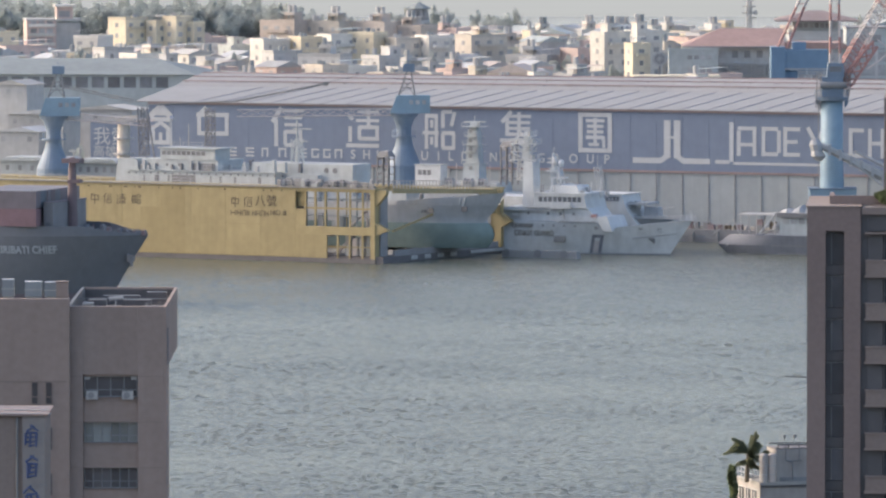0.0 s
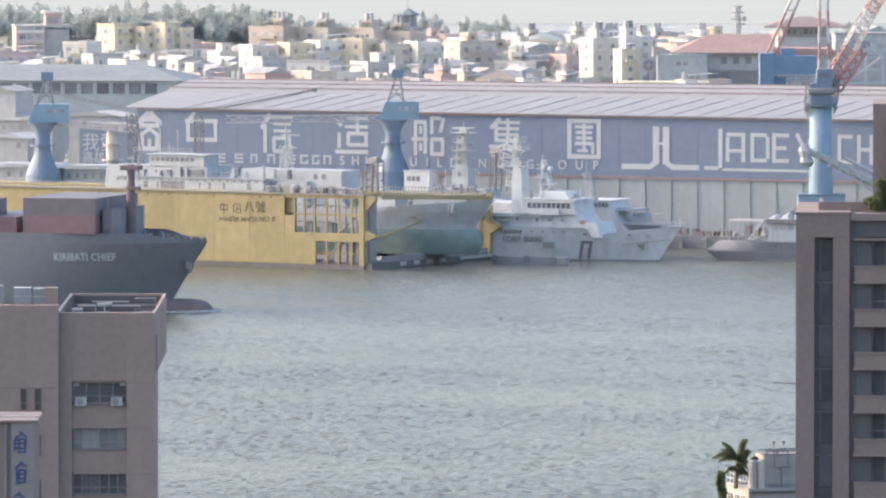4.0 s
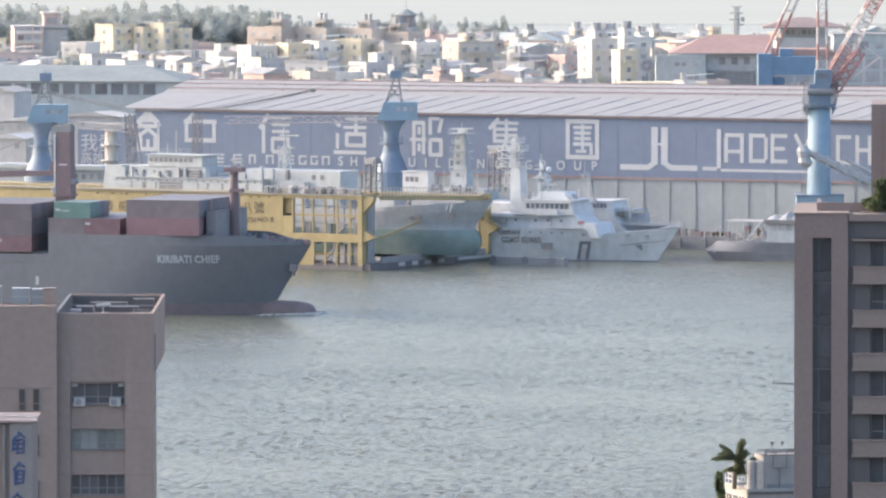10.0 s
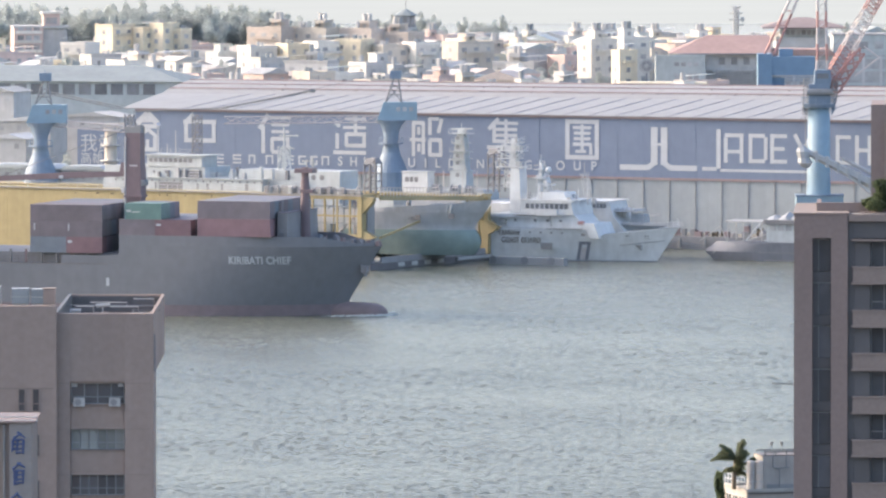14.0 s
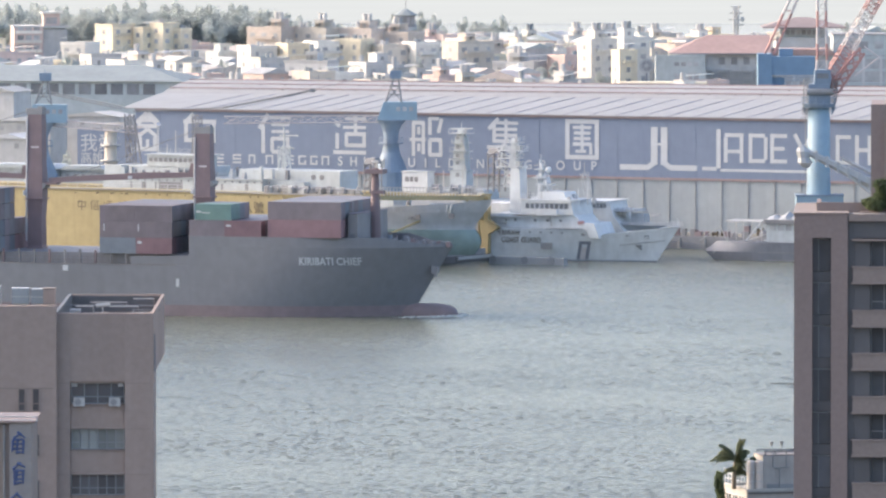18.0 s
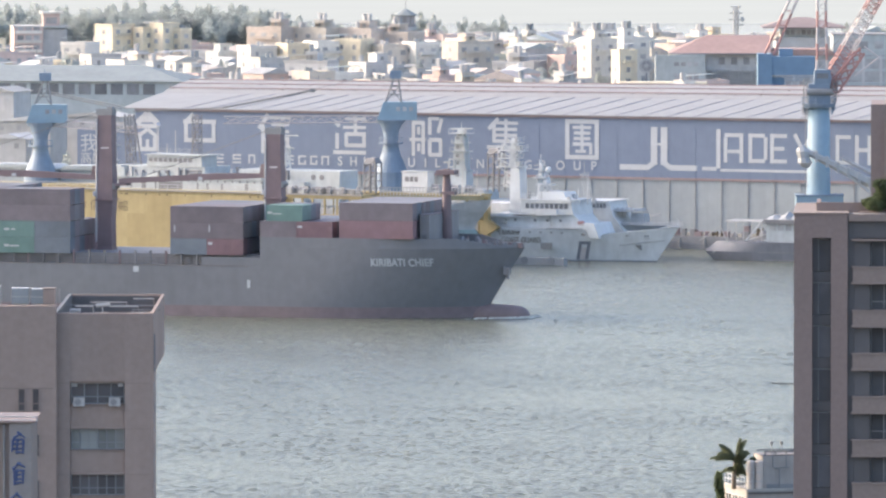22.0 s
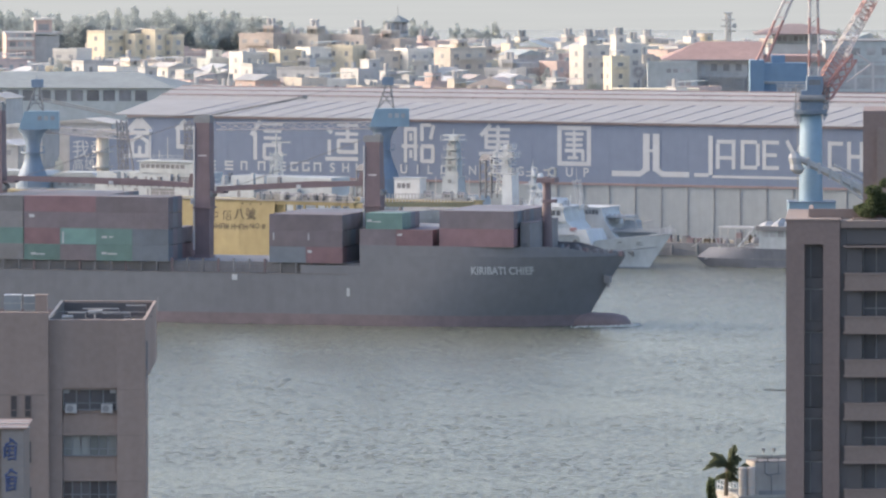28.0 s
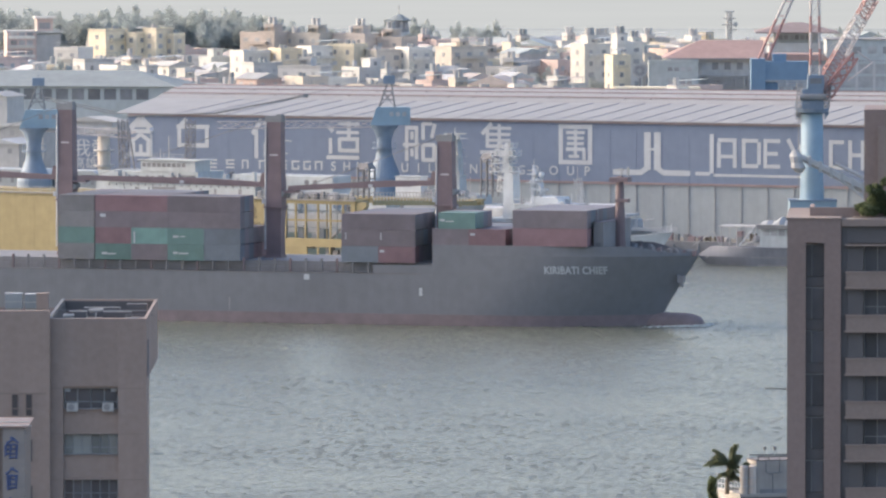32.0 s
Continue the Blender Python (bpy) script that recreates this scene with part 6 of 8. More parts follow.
# ---- coast guard cutter at the quay ----
def cutter():
    m = pose(38.66, 1521, 0, 0, 0, -24)
    t = thing("patrol_cutter", m, "white coast guard cutter moored at the quay", "ship")
    zb = 6.27
    bow = lambda z: max(0, z) * (4.39 / zb) - 0.3
    xs = -62.0
    xa, xc, xd, xt = -11.88, -9.46, -8.03, 4.39
    zside, zlow, zbw = 5.82, 3.91, 5.05

    def sheer(x):
        if x < xa:
            return zside
        if x < xc:
            return zside + (zlow - zside) * ((x - xa) / (xc - xa)) ** 1.5
        if x < xd:
            return zlow + (zbw - zlow) * (x - xc) / (xd - xc)
        return zbw + (zb - zbw) * (x - xd) / (xt - xd)

    def half(u, z):
        q = max(0.0, (u - 0.5) / 0.5)
        return 5.6 * (0.93 + 0.012 * max(z, 0) - q * (0.42 - 0.07 * max(z, 0))) * (1 - 0.985 * q ** 2.3)

    hull = Shape()
    nu, nv = 64, 8
    for side in (-1, 1):
        base = len(hull.v)
        for j in range(nv + 1):
            for k in range(nu + 1):
                u = k / nu
                z = -1.0 + (sheer(xs + (xt - xs) * u) + 1.0) * j / nv
                hull.v.append((xs + (bow(z) - xs) * u, side * half(u, z), z))
        for j in range(nv):
            for k in range(nu):
                a = base + j * (nu + 1) + k
                hull.f.append((a, a + 1, a + nu + 2, a + nu + 1) if side < 0 else (a + nu + 1, a + nu + 2, a + 1, a))
    n1, n2 = nv * (nu + 1), (nv + 1) * (nu + 1)
    for k in range(nu):
        hull.f.append((n1 + k, n1 + k + 1, n2 + n1 + k + 1, n2 + n1 + k))
    for j in range(nv):
        a = j * (nu + 1)
        hull.f.append((n2 + a, a, a + nu + 1, n2 + a + nu + 1))
    part("hull", hull, SHIP_WHITE, t, "white hull with diagonal dark stripes")
    part("waterline_band", hull_skin(xs - 0.05, lambda z: bow(z) + 0.03, lambda u, z: half(u, z) + 0.03, [-1.0, 0.22]), NAVY_HULL, t)
    knuckle = Shape()
    for k in range(14):
        pts = []
        for e in (k, k + 1):
            x = -6.49 + (1.43 - -6.49) * e / 14
            z = 3.0 + 0.9 * e / 14
            pts.append((x, -half((x - xs) / (bow(z) - xs), z) - 0.05, z))
        knuckle.rod(pts[0], pts[1], 0.09, n=4)
    part("knuckle", knuckle, GREY_HULL, t, "faint knuckle line on the bow")
    # diagonal stripes on the side
    for a, w, mat, first, last in ((-14.6, 0.55, NAVY_HULL, 0, 6), (-14.6 + 0.56, 0.95, JIB_WHITE, 0, 4), (-14.6 + 0.56, 0.95, NAVY_HULL, 5, 6), (-14.6 + 1.52, 0.6, NAVY_HULL, 0, 6)):
        s = Shape()
        for k in range(first, last):
            z0, z1 = 0.3 + k * 0.55, 0.3 + (k + 1) * 0.55
            q0, q1 = a + (z0 - 0.3) * 0.28, a + (z1 - 0.3) * 0.28
            pts = []
            for z, q in ((z0, q0), (z1, q1)):
                for e in (q, q + w):
                    pts.append((e, -half((e - xs) / (bow(z) - xs), z) - 0.05, z))
            i = len(s.v)
            s.v += pts + [(x, y + 0.04, z) for x, y, z in pts]
            s.f += [(i, i + 1, i + 3, i + 2), (i + 6, i + 7, i + 5, i + 4)]
        part("stripe", s, mat, t)
    me = lettering("COAST GUARD", 1.0, INK, 1.0, 0.78)
    part("lettering", me, INK, t, "dark letters reading COAST GUARD")
    for v in me.vertices:
        x, z = -28.38 + v.co.x, 3.25 + v.co.z
        v.co = Vector((x, -half((x - xs) / (bow(z) - xs), z) - 0.08 + v.co.y, z))
    me = lettering("TAIWAN,", 0.9, INK, 1.0, 0.78)
    part("lettering", me, INK, t, "dark letters reading TAIWAN")
    for v in me.vertices:
        x, z = -28.9 + v.co.x, 4.6 + v.co.z
        v.co = Vector((x, -half((x - xs) / (bow(z) - xs), z) - 0.08 + v.co.y, z))
    z2 = zside + 0.02
    part("forward_house", Shape().prism([(-31.16, z2 + .005), (-12.1, z2 + .005), (-14.53, 8.3), (-31.16, 8.3)], -4.2, 4.2), SHIP_WHITE, t)
    br = part("bridge", Shape().prism([(-24.94, 8.305), (-14.53, 8.305), (-15.19, 10.8), (-24.94, 10.8)], -4.6, 4.6), SHIP_WHITE, t, "white wheelhouse")
    window_row(br, -24.05, -15.52, -4.64, 9.4, 10.3, 9, SHIP_GLASS)
    part("bridge_roof", Shape().box(-25.38, -4.8, 10.805, -14.53, 4.8, 11.05), SHIP_WHITE, t)
    part("mast", Shape().rod((-23.05, 0, 11.0), (-23.05, 0, 18.02), 0.55, 0.2, n=8).truss((-21.72, 0, 11.0), (-22.61, 0, 15.48), 1.6, 4, 0.12), SHIP_WHITE, t)
    for px, py, w in ((-23.05, 14.66, 2.4), (-23.05, 16.19, 1.8), (-21.94, 13.46, 3.0)):
        part("mast_platform", Shape().box(px - w / 2, -1, py, px + w / 2, 1, py + 0.2), SHIP_WHITE, t)
        part("radome", Shape().loft([[(px + 0.3 + r * math.cos(a), r * math.sin(a), py + 0.2 + z) for a in np.arange(10) * math.pi / 5] for r, z in ((0.35, 0), (0.5, 0.35), (0.4, 0.8), (0.12, 1.0))]), SHIP_WHITE, t, "", True)
    part("funnel", Shape().loft([[(-27.38 + a * 1.0, b, z) for a, b in ((-w, -1.6), (w, -1.6), (w, 1.6), (-w, 1.6))] for z, w in ((5.9, 1.1), (15.0, 0.95), (16.43, 0.85))]), SHIP_WHITE, t, "tall white funnel tower")
    part("mast_core", Shape().loft([[(-28.2 + a * w, b * w, z) for a, b in ((-1, -1), (1, -1), (1, 1), (-1, 1))] for z, w in ((16.43, 0.85), (18.5, 0.6), (21.8, 0.4))]), SHIP_WHITE, t)
    for xq, zq, wq in ((-28.6, 16.6, 5.2), (-28.9, 18.1, 4.0), (-28.5, 19.5, 5.0), (-28.2, 20.9, 2.8)):
        shelf = part("mast_platform", Shape().box(xq - wq / 2, -1.3, zq, xq + wq / 2, 1.3, zq + 0.16), SHIP_WHITE, t)
        rail_line(shelf, [(xq - wq / 2, -1.3, zq + 0.16), (xq + wq / 2, -1.3, zq + 0.16), (xq + wq / 2, 1.3, zq + 0.16)], 0.9, SHIP_WHITE, 0.8)
        part("strut", Shape().rod((xq + wq / 2, -1.2, zq), (-28.0, -0.5, zq - 1.2), 0.09, n=4).rod((xq - wq / 2, -1.2, zq), (-28.6, -0.5, zq - 1.2), 0.09, n=4), SHIP_WHITE, shelf)
        part("equipment", Shape().box(xq + wq * 0.2, -1.0, zq + 0.16, xq + wq * 0.36, 0.2, zq + 1.0, 0.05), ALU, shelf)
        part("equipment", Shape().box(xq - wq * 0.4, -1.1, zq + 0.16, xq - wq * 0.28, -0.3, zq + 0.8, 0.05), ALU, shelf)
    part("lattice", Shape().truss((-29.38, 0, 13), (-29.1, 0, 16.5), 1.2, 4, 0.1), SHIP_WHITE, t)
    part("side_deck", Shape().box(-32.0, -5.0, 7.75, -21.4, -4.2, 7.88), SHIP_WHITE, t)
    rail_line(t, [(-31.8, -4.95, 7.88), (-21.5, -4.95, 7.88)], 1.0, SHIP_WHITE, 1.4)
    rail_line(t, [(-20.5, -5.35, zside), (-12.4, -5.25, zside)], 0.9, SHIP_WHITE, 1.2)
    part("bridge_wing", Shape().box(-21.5, -5.3, 8.2, -17.6, -4.6, 9.3), SHIP_WHITE, t)
    part("visor", Shape().prism([(-24.9, 10.4), (-15.1, 10.4), (-14.6, 10.7), (-24.9, 10.7)], -4.75, -4.61), SHIP_WHITE, t)
    part("upper_bridge", Shape().prism([(-22.4, 11.05), (-16.6, 11.05), (-17.4, 12.3), (-22.4, 12.3)], -2.8, 2.8), SHIP_WHITE, t)
    for xd, zd in ((-22.6, 16.4), (-21.5, 16.2)):
        part("satellite_dome", Shape().loft([[(xd + r * math.cos(a), r * math.sin(a), zd + z) for a in np.arange(12) * math.pi / 6] for r, z in ((0.3, -0.6), (0.55, -0.2), (0.55, 0.2), (0.35, 0.52), (0.08, 0.62))]), SHIP_WHITE, t, "", True)
    rail_line(t, [(2.2, -0.9, zb - 0.3), (4.17, -0.1, zb)], 1.2, SHIP_WHITE, 0.9)
    part("bow_rail", Shape().rod((0.77, -1.6, zb - 0.15), (4.28, -0.12, zb + 0.1), 0.13, n=5), SIGN_WHITE, t, "bright white bow rail")
    part("front_panel", Shape().prism([(-11.44, 4.2), (-9.6, 4.2), (-10.7, 6.9), (-12.76, 6.9)], -4.4, 3.6), SHIP_WHITE, t, "sloping white front of the deckhouse")
    part("bay", Shape().box(-20.5, -5.72, 2.2, -18.29, -5.5, 3.3), DARK_STEEL, t, "dark side bay")
    for px in (-12.43, -12.21):
        part("scuttle", Shape().rod((px, -5.5, 4.9), (px, -5.3, 4.9), 0.28, n=9), DARK_STEEL, t)
    for px in (-5.17, -4.84, -1.88, -1.44):
        q = (px - xs) / (bow(4.2) - xs)
        part("fairlead", Shape().box(px - 0.25, -half(q, 4.6) - 0.12, 4.6, px + 0.25, -half(q, 4.6) + 0.3, 4.85), DARK_STEEL, t)
    rail_line(t, [(-24.94, -4.5, 11.05), (-14.97, -4.5, 11.05)], 1.0, SHIP_WHITE)
    part("house_trim", Shape().box(-19.73, -5.3, z2 + 0.01, -12.54, -5.1, z2 + 0.1), DARK_STEEL, t)
    for px in (-26.38, -22.5, -20.06, -17.51):
        part("porthole", Shape().box(px, -4.24, 7.0, px + 0.5, -4.18, 7.5), DARK_STEEL, t)
    part("wing_deck", Shape().box(-26.38, -4.75, 8.2, -21.39, -4.2, 8.3), DARK_STEEL, t)
    part("life_raft", Shape().rod((-29.16, -4.3, 6.9), (-27.82, -4.3, 6.9), 0.5, n=10), WHITE_PAINT, t)
    part("life_raft", Shape().rod((-13.87, -4.0, 6.9), (-12.76, -4.0, 6.9), 0.4, n=10), JIB_RED, t)
    part("radar_bar", Shape().box(-24.16, -0.3, 16.87, -21.83, 0.3, 17.08), ALU, t)
    part("whip_aerial", Shape().rod((-23.83, 2, 11), (-23.83, 2, 18.9), 0.06, n=4).rod((-14.75, 2, 10.8), (-14.53, 2, 14.0), 0.05, n=4), SHIP_WHITE, t)
    part("davit", Shape().rod((-18.95, -4.4, 6.2), (-18.95, -5.2, 8.2), 0.15).rod((-18.95, -5.2, 8.2), (-16.96, -5.2, 8.4), 0.12), GREY_HULL, t)
    part("rope", Shape().rod((-1.65, -2.6, 4.4), (5.16, 12, 2.4), 0.05, n=4), DARK_STEEL, t)
    part("anchor", Shape().rod((-3.08 - 0.3, -half(0.93, 2.7) - 0.15, 2.9), (-3.08 + 0.4, -half(0.94, 2.3) - 0.15, 2.2), 0.25, n=6).box(-3.08 - 0.6, -half(0.93, 2.7) - 0.35, 2.7, -3.08 + 0.5, -half(0.93, 2.7) - 0.05, 3.05), DARK_STEEL, t)
    rg = np.random.default_rng(61)
    for k in range(26):
        x = -24.49 + rg.uniform(0, 1) * (-12.54 - -24.49)
        zb0 = 11.06 if x < -14.97 else 10.2
        y, w, h = rg.uniform(-4, 1), rg.uniform(0.15, 0.7), rg.uniform(0.4, 2.2)
        shape = Shape().box(x, y, zb0, x + w, y + w, zb0 + h * 0.6, 0.03) if k % 2 else Shape().rod((x, y, zb0), (x + 0.1, y, zb0 + h), 0.08, n=5)
        part(("locker", "aerial", "lamp_box", "post")[k % 4], shape, (SHIP_WHITE, DARK_STEEL, ALU)[k % 3], t)
    for k in range(7):
        part("shell_port", Shape().box(-29.16 + k * 2.1, -5.66, 5.0, -29.16 + k * 2.1 + 0.3, -5.5, 5.3), DARK_STEEL, t)
    part("flagstaff", Shape().rod((3.84, 0, zb), (3.84, 0, zb + 1.6), 0.05), SHIP_WHITE, t)
    return t


cutter()


def second_cutter():
    """Grey-decked patrol vessel on the far side of the white cutter."""
    t = thing("patrol_cutter", pose(38.66 + 4.5, 1521 + 10.5, 0, 0, 0, -24), "patrol cutter with grey-green foredeck moored behind another", "ship")
    half = lambda u, z: 5.0 * (0.75 + 0.05 * z) * (1 - max(0, (u - 0.6) / 0.4) ** 2.1 * 0.97)
    x0, x1 = -15.86 - 6, 2.74 - 4
    top = 6.05
    part("hull", hull_skin(x0 - 30, lambda z: x1 - 7 + z * 0.9, half, [-1, 0.5, 2.5, 4.5, top]), GREY_HULL, t, "grey-green hull", True)
    a, b = -15.52 - 5.2, -6.38 - 5.2
    z1, z2 = 6.87, 10.25
    br = part("bridge", Shape().prism([(a, top - 1.2), (b + 2.2, top - 1.2), (b, z1 + 0.8), (b - 1.0, z2), (a, z2)], -4.2, 4.0), SHIP_WHITE, t, "white wheelhouse with dark windows")
    window_row(br, a + 3.0, b - 1.4, -4.24, z2 - 1.1, z2 - 0.3, 7, SHIP_GLASS)
    part("bridge_roof", Shape().box(a - 0.3, -4.5, z2 + 0.005, b - 0.6, 4.3, z2 + 0.2), SHIP_WHITE, t)
    part("scuttle", Shape().box(a + 4.2, -4.26, z1 + 1.1, a + 4.9, -4.2, z1 + 1.6), DARK_STEEL, t)
    part("gun_house", Shape().box(b + 2.0, -1.4, top, b + 5.0, 1.4, top + 2.0, 0.25).rod((b + 4.6, 0, top + 1.5), (b + 7.5, 0, top + 2.0), 0.13), GREY_HULL, t)
    part("signal_platform", Shape().box(b - 1.0, -3.0, 8.5, b + 3.4, 3.0, 8.91), GREY_HULL, t)
    for k in range(5):
        part("platform_post", Shape().rod((b - 0.6 + k * 0.9, -2.9, 7.69), (b - 0.6 + k * 0.9, -2.9, 9.32), 0.07, n=4), DARK_STEEL, t)
    part("breakwater", Shape().prism([(b + 1.2, top), (b + 13.5, top), (b + 13.5, top + 0.8), (b + 1.2, top + 0.5)], -3.6, -3.4), GREY_HULL, t)
    rail_line(t, [(b + 2.0, -4.0, top), (x1 - 4.0, -2.4, top)], 1.0, GREY_HULL, 1.3)
    part("aft_house", Shape().box(x0 - 26, -4.0, top, a - 0.4, 4.0, z2 - 0.6), SHIP_WHITE, t)
    part("mast", Shape().truss((a + 2.5, 0, z2), (a + 1.6, 0, z2 + 5.0), 1.1, 5, 0.07).rod((a + 1.6, 0, z2 + 5), (a + 1.6, 0, z2 + 7), 0.06), ALU, t, "thin lattice mast")


second_cutter()
for k, (px, w) in enumerate(((11.73, 7.0), (16.81, 6.0), (20.34, 3.5))):
    t = thing("fender_pontoon", pose(px, 1514 - k * 2.2, 0, 0, 0, -24), "grey floating fender beside the cutter", "pontoon", "fenders of the cutter")
    part("float", Shape().box(-w / 2, -1, -0.3, w / 2, 1, 1.3, 0.15), ROOF_GREY, t)
    part("tyre", Shape().rod((-w / 2 + 1, -1.1, 0.8), (-w / 2 + 1, -0.9, 0.8), 0.7, n=12), DARK_STEEL, t)


QUAY_GEAR = (("bollard_box", DARK_STEEL, "dark gear box on the quay edge"), ("cable_drum", BARK, "brown cable drum on the quay"), ("net_heap", DOCK_DARK, "dark heap of nets on the quay"), ("crate", RUST_TRIM, "faded red crate on the quay"))
rng = np.random.default_rng(77)
for k in range(34):
    name, mat, label = QUAY_GEAR[int(rng.integers(4))]
    t = thing(name, QUAY @ pose(-4 + k * 1.35 + rng.uniform(-0.4, 0.4), 2.0 + rng.uniform(0, 4), 2.3), label, name.replace("_", " "), "gear on the quay")
    w, h = rng.uniform(0.6, 1.6), rng.uniform(0.7, 1.9)
    if name == "cable_drum":
        part("core", Shape().rod((-0.4, 0, h / 2), (0.4, 0, h / 2), h * 0.3, n=10), mat, t)
        for q in (-0.45, 0.45):
            part("flange", Shape().rod((q - 0.05, 0, h / 2), (q + 0.05, 0, h / 2), h / 2, n=12), mat, t)
    elif name == "net_heap":
        part("heap", Shape().loft([[(w * r * math.cos(a) * (1 + 0.15 * math.sin(3 * a + k)), 0.8 * r * math.sin(a), z * h * 0.7) for a in np.arange(9) * 6.2832 / 9] for r, z in ((1.0, 0), (0.85, 0.45), (0.5, 0.85), (0.1, 1.0))]), mat, t)
    else:
        part("body", Shape().box(-w / 2, -0.5, 0, w / 2, 0.5, h, 0.06), mat, t)
        part("lid", Shape().box(-w / 2 - 0.05, -0.55, h + 0.005, w / 2 + 0.05, 0.55, h + 0.12), mat, t)


def work_boat():
    t = thing("work_boat", pose(46.61, 1530, 0, 0, 0, 158), "dark blue work boat with a pale open shelter", "boat")
    half = lambda u, z: 3.4 * (0.8 + 0.05 * z) * (1 - max(0, (u - 0.55) / 0.45) ** 1.8 * 0.985)
    part("hull", hull_skin(-26, lambda z: -2.6 + max(0, z - 1.6) * -1.4 + min(z, 1.6) * 1.2, half, [-0.8, 0.4, 1.2, 1.6, 2.4, 3.4]), NAVY_HULL, t, "greyish dark blue hull")
    part("rub_rail", hull_skin(-26.05, lambda z: -4.5 - (z - 1.6) * 1.2 + 2.0, lambda u, z: half(u, z) + 0.05, [1.55, 1.7]), DARK_STEEL, t)
    part("waterline_band", hull_skin(-26.05, lambda z: -4.55 + z * 1.2, lambda u, z: half(u, z) + 0.04, [-0.8, 0.3]), DOCK_DARK, t)
    part("canvas", Shape().loft([[(-13.5 - x, 2.6 * math.cos(a) * w, 7.5 + h * abs(math.sin(a))) for a in np.arange(10) * math.pi / 5] for x, w, h in ((0, 0.8, 0.5), (1.2, 1.0, 0.9), (2.2, 0.8, 0.5), (3.6, 0.9, 1.5), (4.4, 0.6, 0.9), (6, 1.0, 1.2), (9, 0.6, 0.5))]), GREY_HULL, t, "grey canvas heaped on the cabin")
    part("gangplank", Shape().box(-13.6, 2.9, 3.6, -13.2, 3.2, 3.9).rod((-9.8, 3.2, 3.7), (-13.0, 2.6, 7.6), 0.16, n=5), SIGN_WHITE, t)
    part("mooring_line", Shape().rod((-6.8, 1.2, 2.6), (-2.6, 1.0, 1.35), 0.09, n=5), SIGN_WHITE, t)
    part("deck_rim", hull_skin(-26.05, lambda z: -6.6, lambda u, z: half(u, z) + 0.06, [3.25, 3.5]), NAVY_HULL, t)
    part("shelter_roof", Shape().box(-13, -2.4, 7.0, -5.5, 2.4, 7.25), WHITE_PAINT, t)
    for x in (-12.5, -9, -6):
        for y in (-2.2, 2.2):
            part("shelter_post", Shape().rod((x, y, 3.5), (x, y, 7.0), 0.08, n=4), WHITE_PAINT, t)
    part("cabin", Shape().box(-22, -2.5, 3.5, -13.5, 2.5, 7.4), DULL_WHITE, t)
    window_row(t, -21.5, -14, 2.53, 5.6, 6.7, 5)
    part("cabin_roof", Shape().box(-22.6, -2.9, 7.405, -13.2, 2.9, 7.6), WHITE_PAINT, t)
    part("awning_edge", Shape().box(-22.7, 2.91, 6.75, -13.1, 3.0, 7.55), BOX_DARK, t, "dark hanging edge of the cabin awning")
    part("bow_rail", Shape().rod((-6, 2.6, 3.5), (-4.6, 2.4, 6.2), 0.08).rod((-4.6, 2.4, 6.2), (0, 0.5, 3.4), 0.06), WHITE_PAINT, t)
    part("derrick", Shape().rod((-13.2, 0, 5), (-9.5, 1.5, 3.6), 0.14).rod((-13.5, 0, 7.6), (-18, 0, 8.6), 0.15), WHITE_PAINT, t)
    return t


work_boat()


def knuckle_boom():
    t = thing("boom_crane", pose(77.25, 1546, 0), "white hydraulic boom crane beside the jib crane", "crane")
    zc = 12.5
    part("post", Shape().rod((2.0, 0, 0), (2.0, 0, zc), 0.9, 0.7, n=10), WHITE_PAINT, t)
    part("boom", Shape().rod((2.0, 0, zc), (66.11 - 77.15, 0, 18.9), 0.95, 0.6, n=6), WHITE_PAINT, t)
    part("boom_head", Shape().box(64.77 - 77.15, -0.5, 17.87, 66.42 - 77.15, 0.5, 19.93), GREY_HULL, t)
    for k in range(6):
        u = 0.1 + k * 0.15
        bx = 2.0 + (66.11 - 77.15 - 2.0) * u
        bz = zc + (18.9 - zc) * u
        part("boom_clamp", Shape().box(bx - 0.25, -1.0, bz - 1.0, bx + 0.25, 1.0, bz + 1.0), GREY_HULL, t)
    part("grab", Shape().loft([[(65.39 - 77.15 + 0.2 * j + r * math.cos(a), r * math.sin(a), 18.49 - z) for a in np.arange(9) * 6.283 / 9] for j, (r, z) in enumerate(((0.5, -1.6), (1.3, -0.4), (1.1, 0.8), (1.4, 1.7), (0.5, 2.6)))]), GREY_HULL, t, "grey hydraulic grab")
    part("ram", Shape().rod((2.0, -0.5, zc - 2.2), (-5.2, -0.5, 15.6 + 0.4), 0.25, n=6), ALU, t)
    part("second_boom", Shape().rod((2.2, 0.5, 14.36), (-4.5, 0.5, 17.66), 0.4, 0.25, n=6), WHITE_PAINT, t)


knuckle_boom()
# hull that carries the boom crane, mostly hidden by the tower
bb = thing("barge", pose(77.25, 1546, 0, 0, 0, -24), "low grey barge with deck gear at the quay", "barge")
part("hull", Shape().box(-11, -3, -0.8, 26, 4, 1.8), NAVY_HULL, bb)
part("rim", Shape().box(-11.1, -3.1, 1.805, 26.1, 4.1, 2.1), RUST_TRIM, bb)



# ---- the container ship under way ----
SHIP_BEAM = 11.0


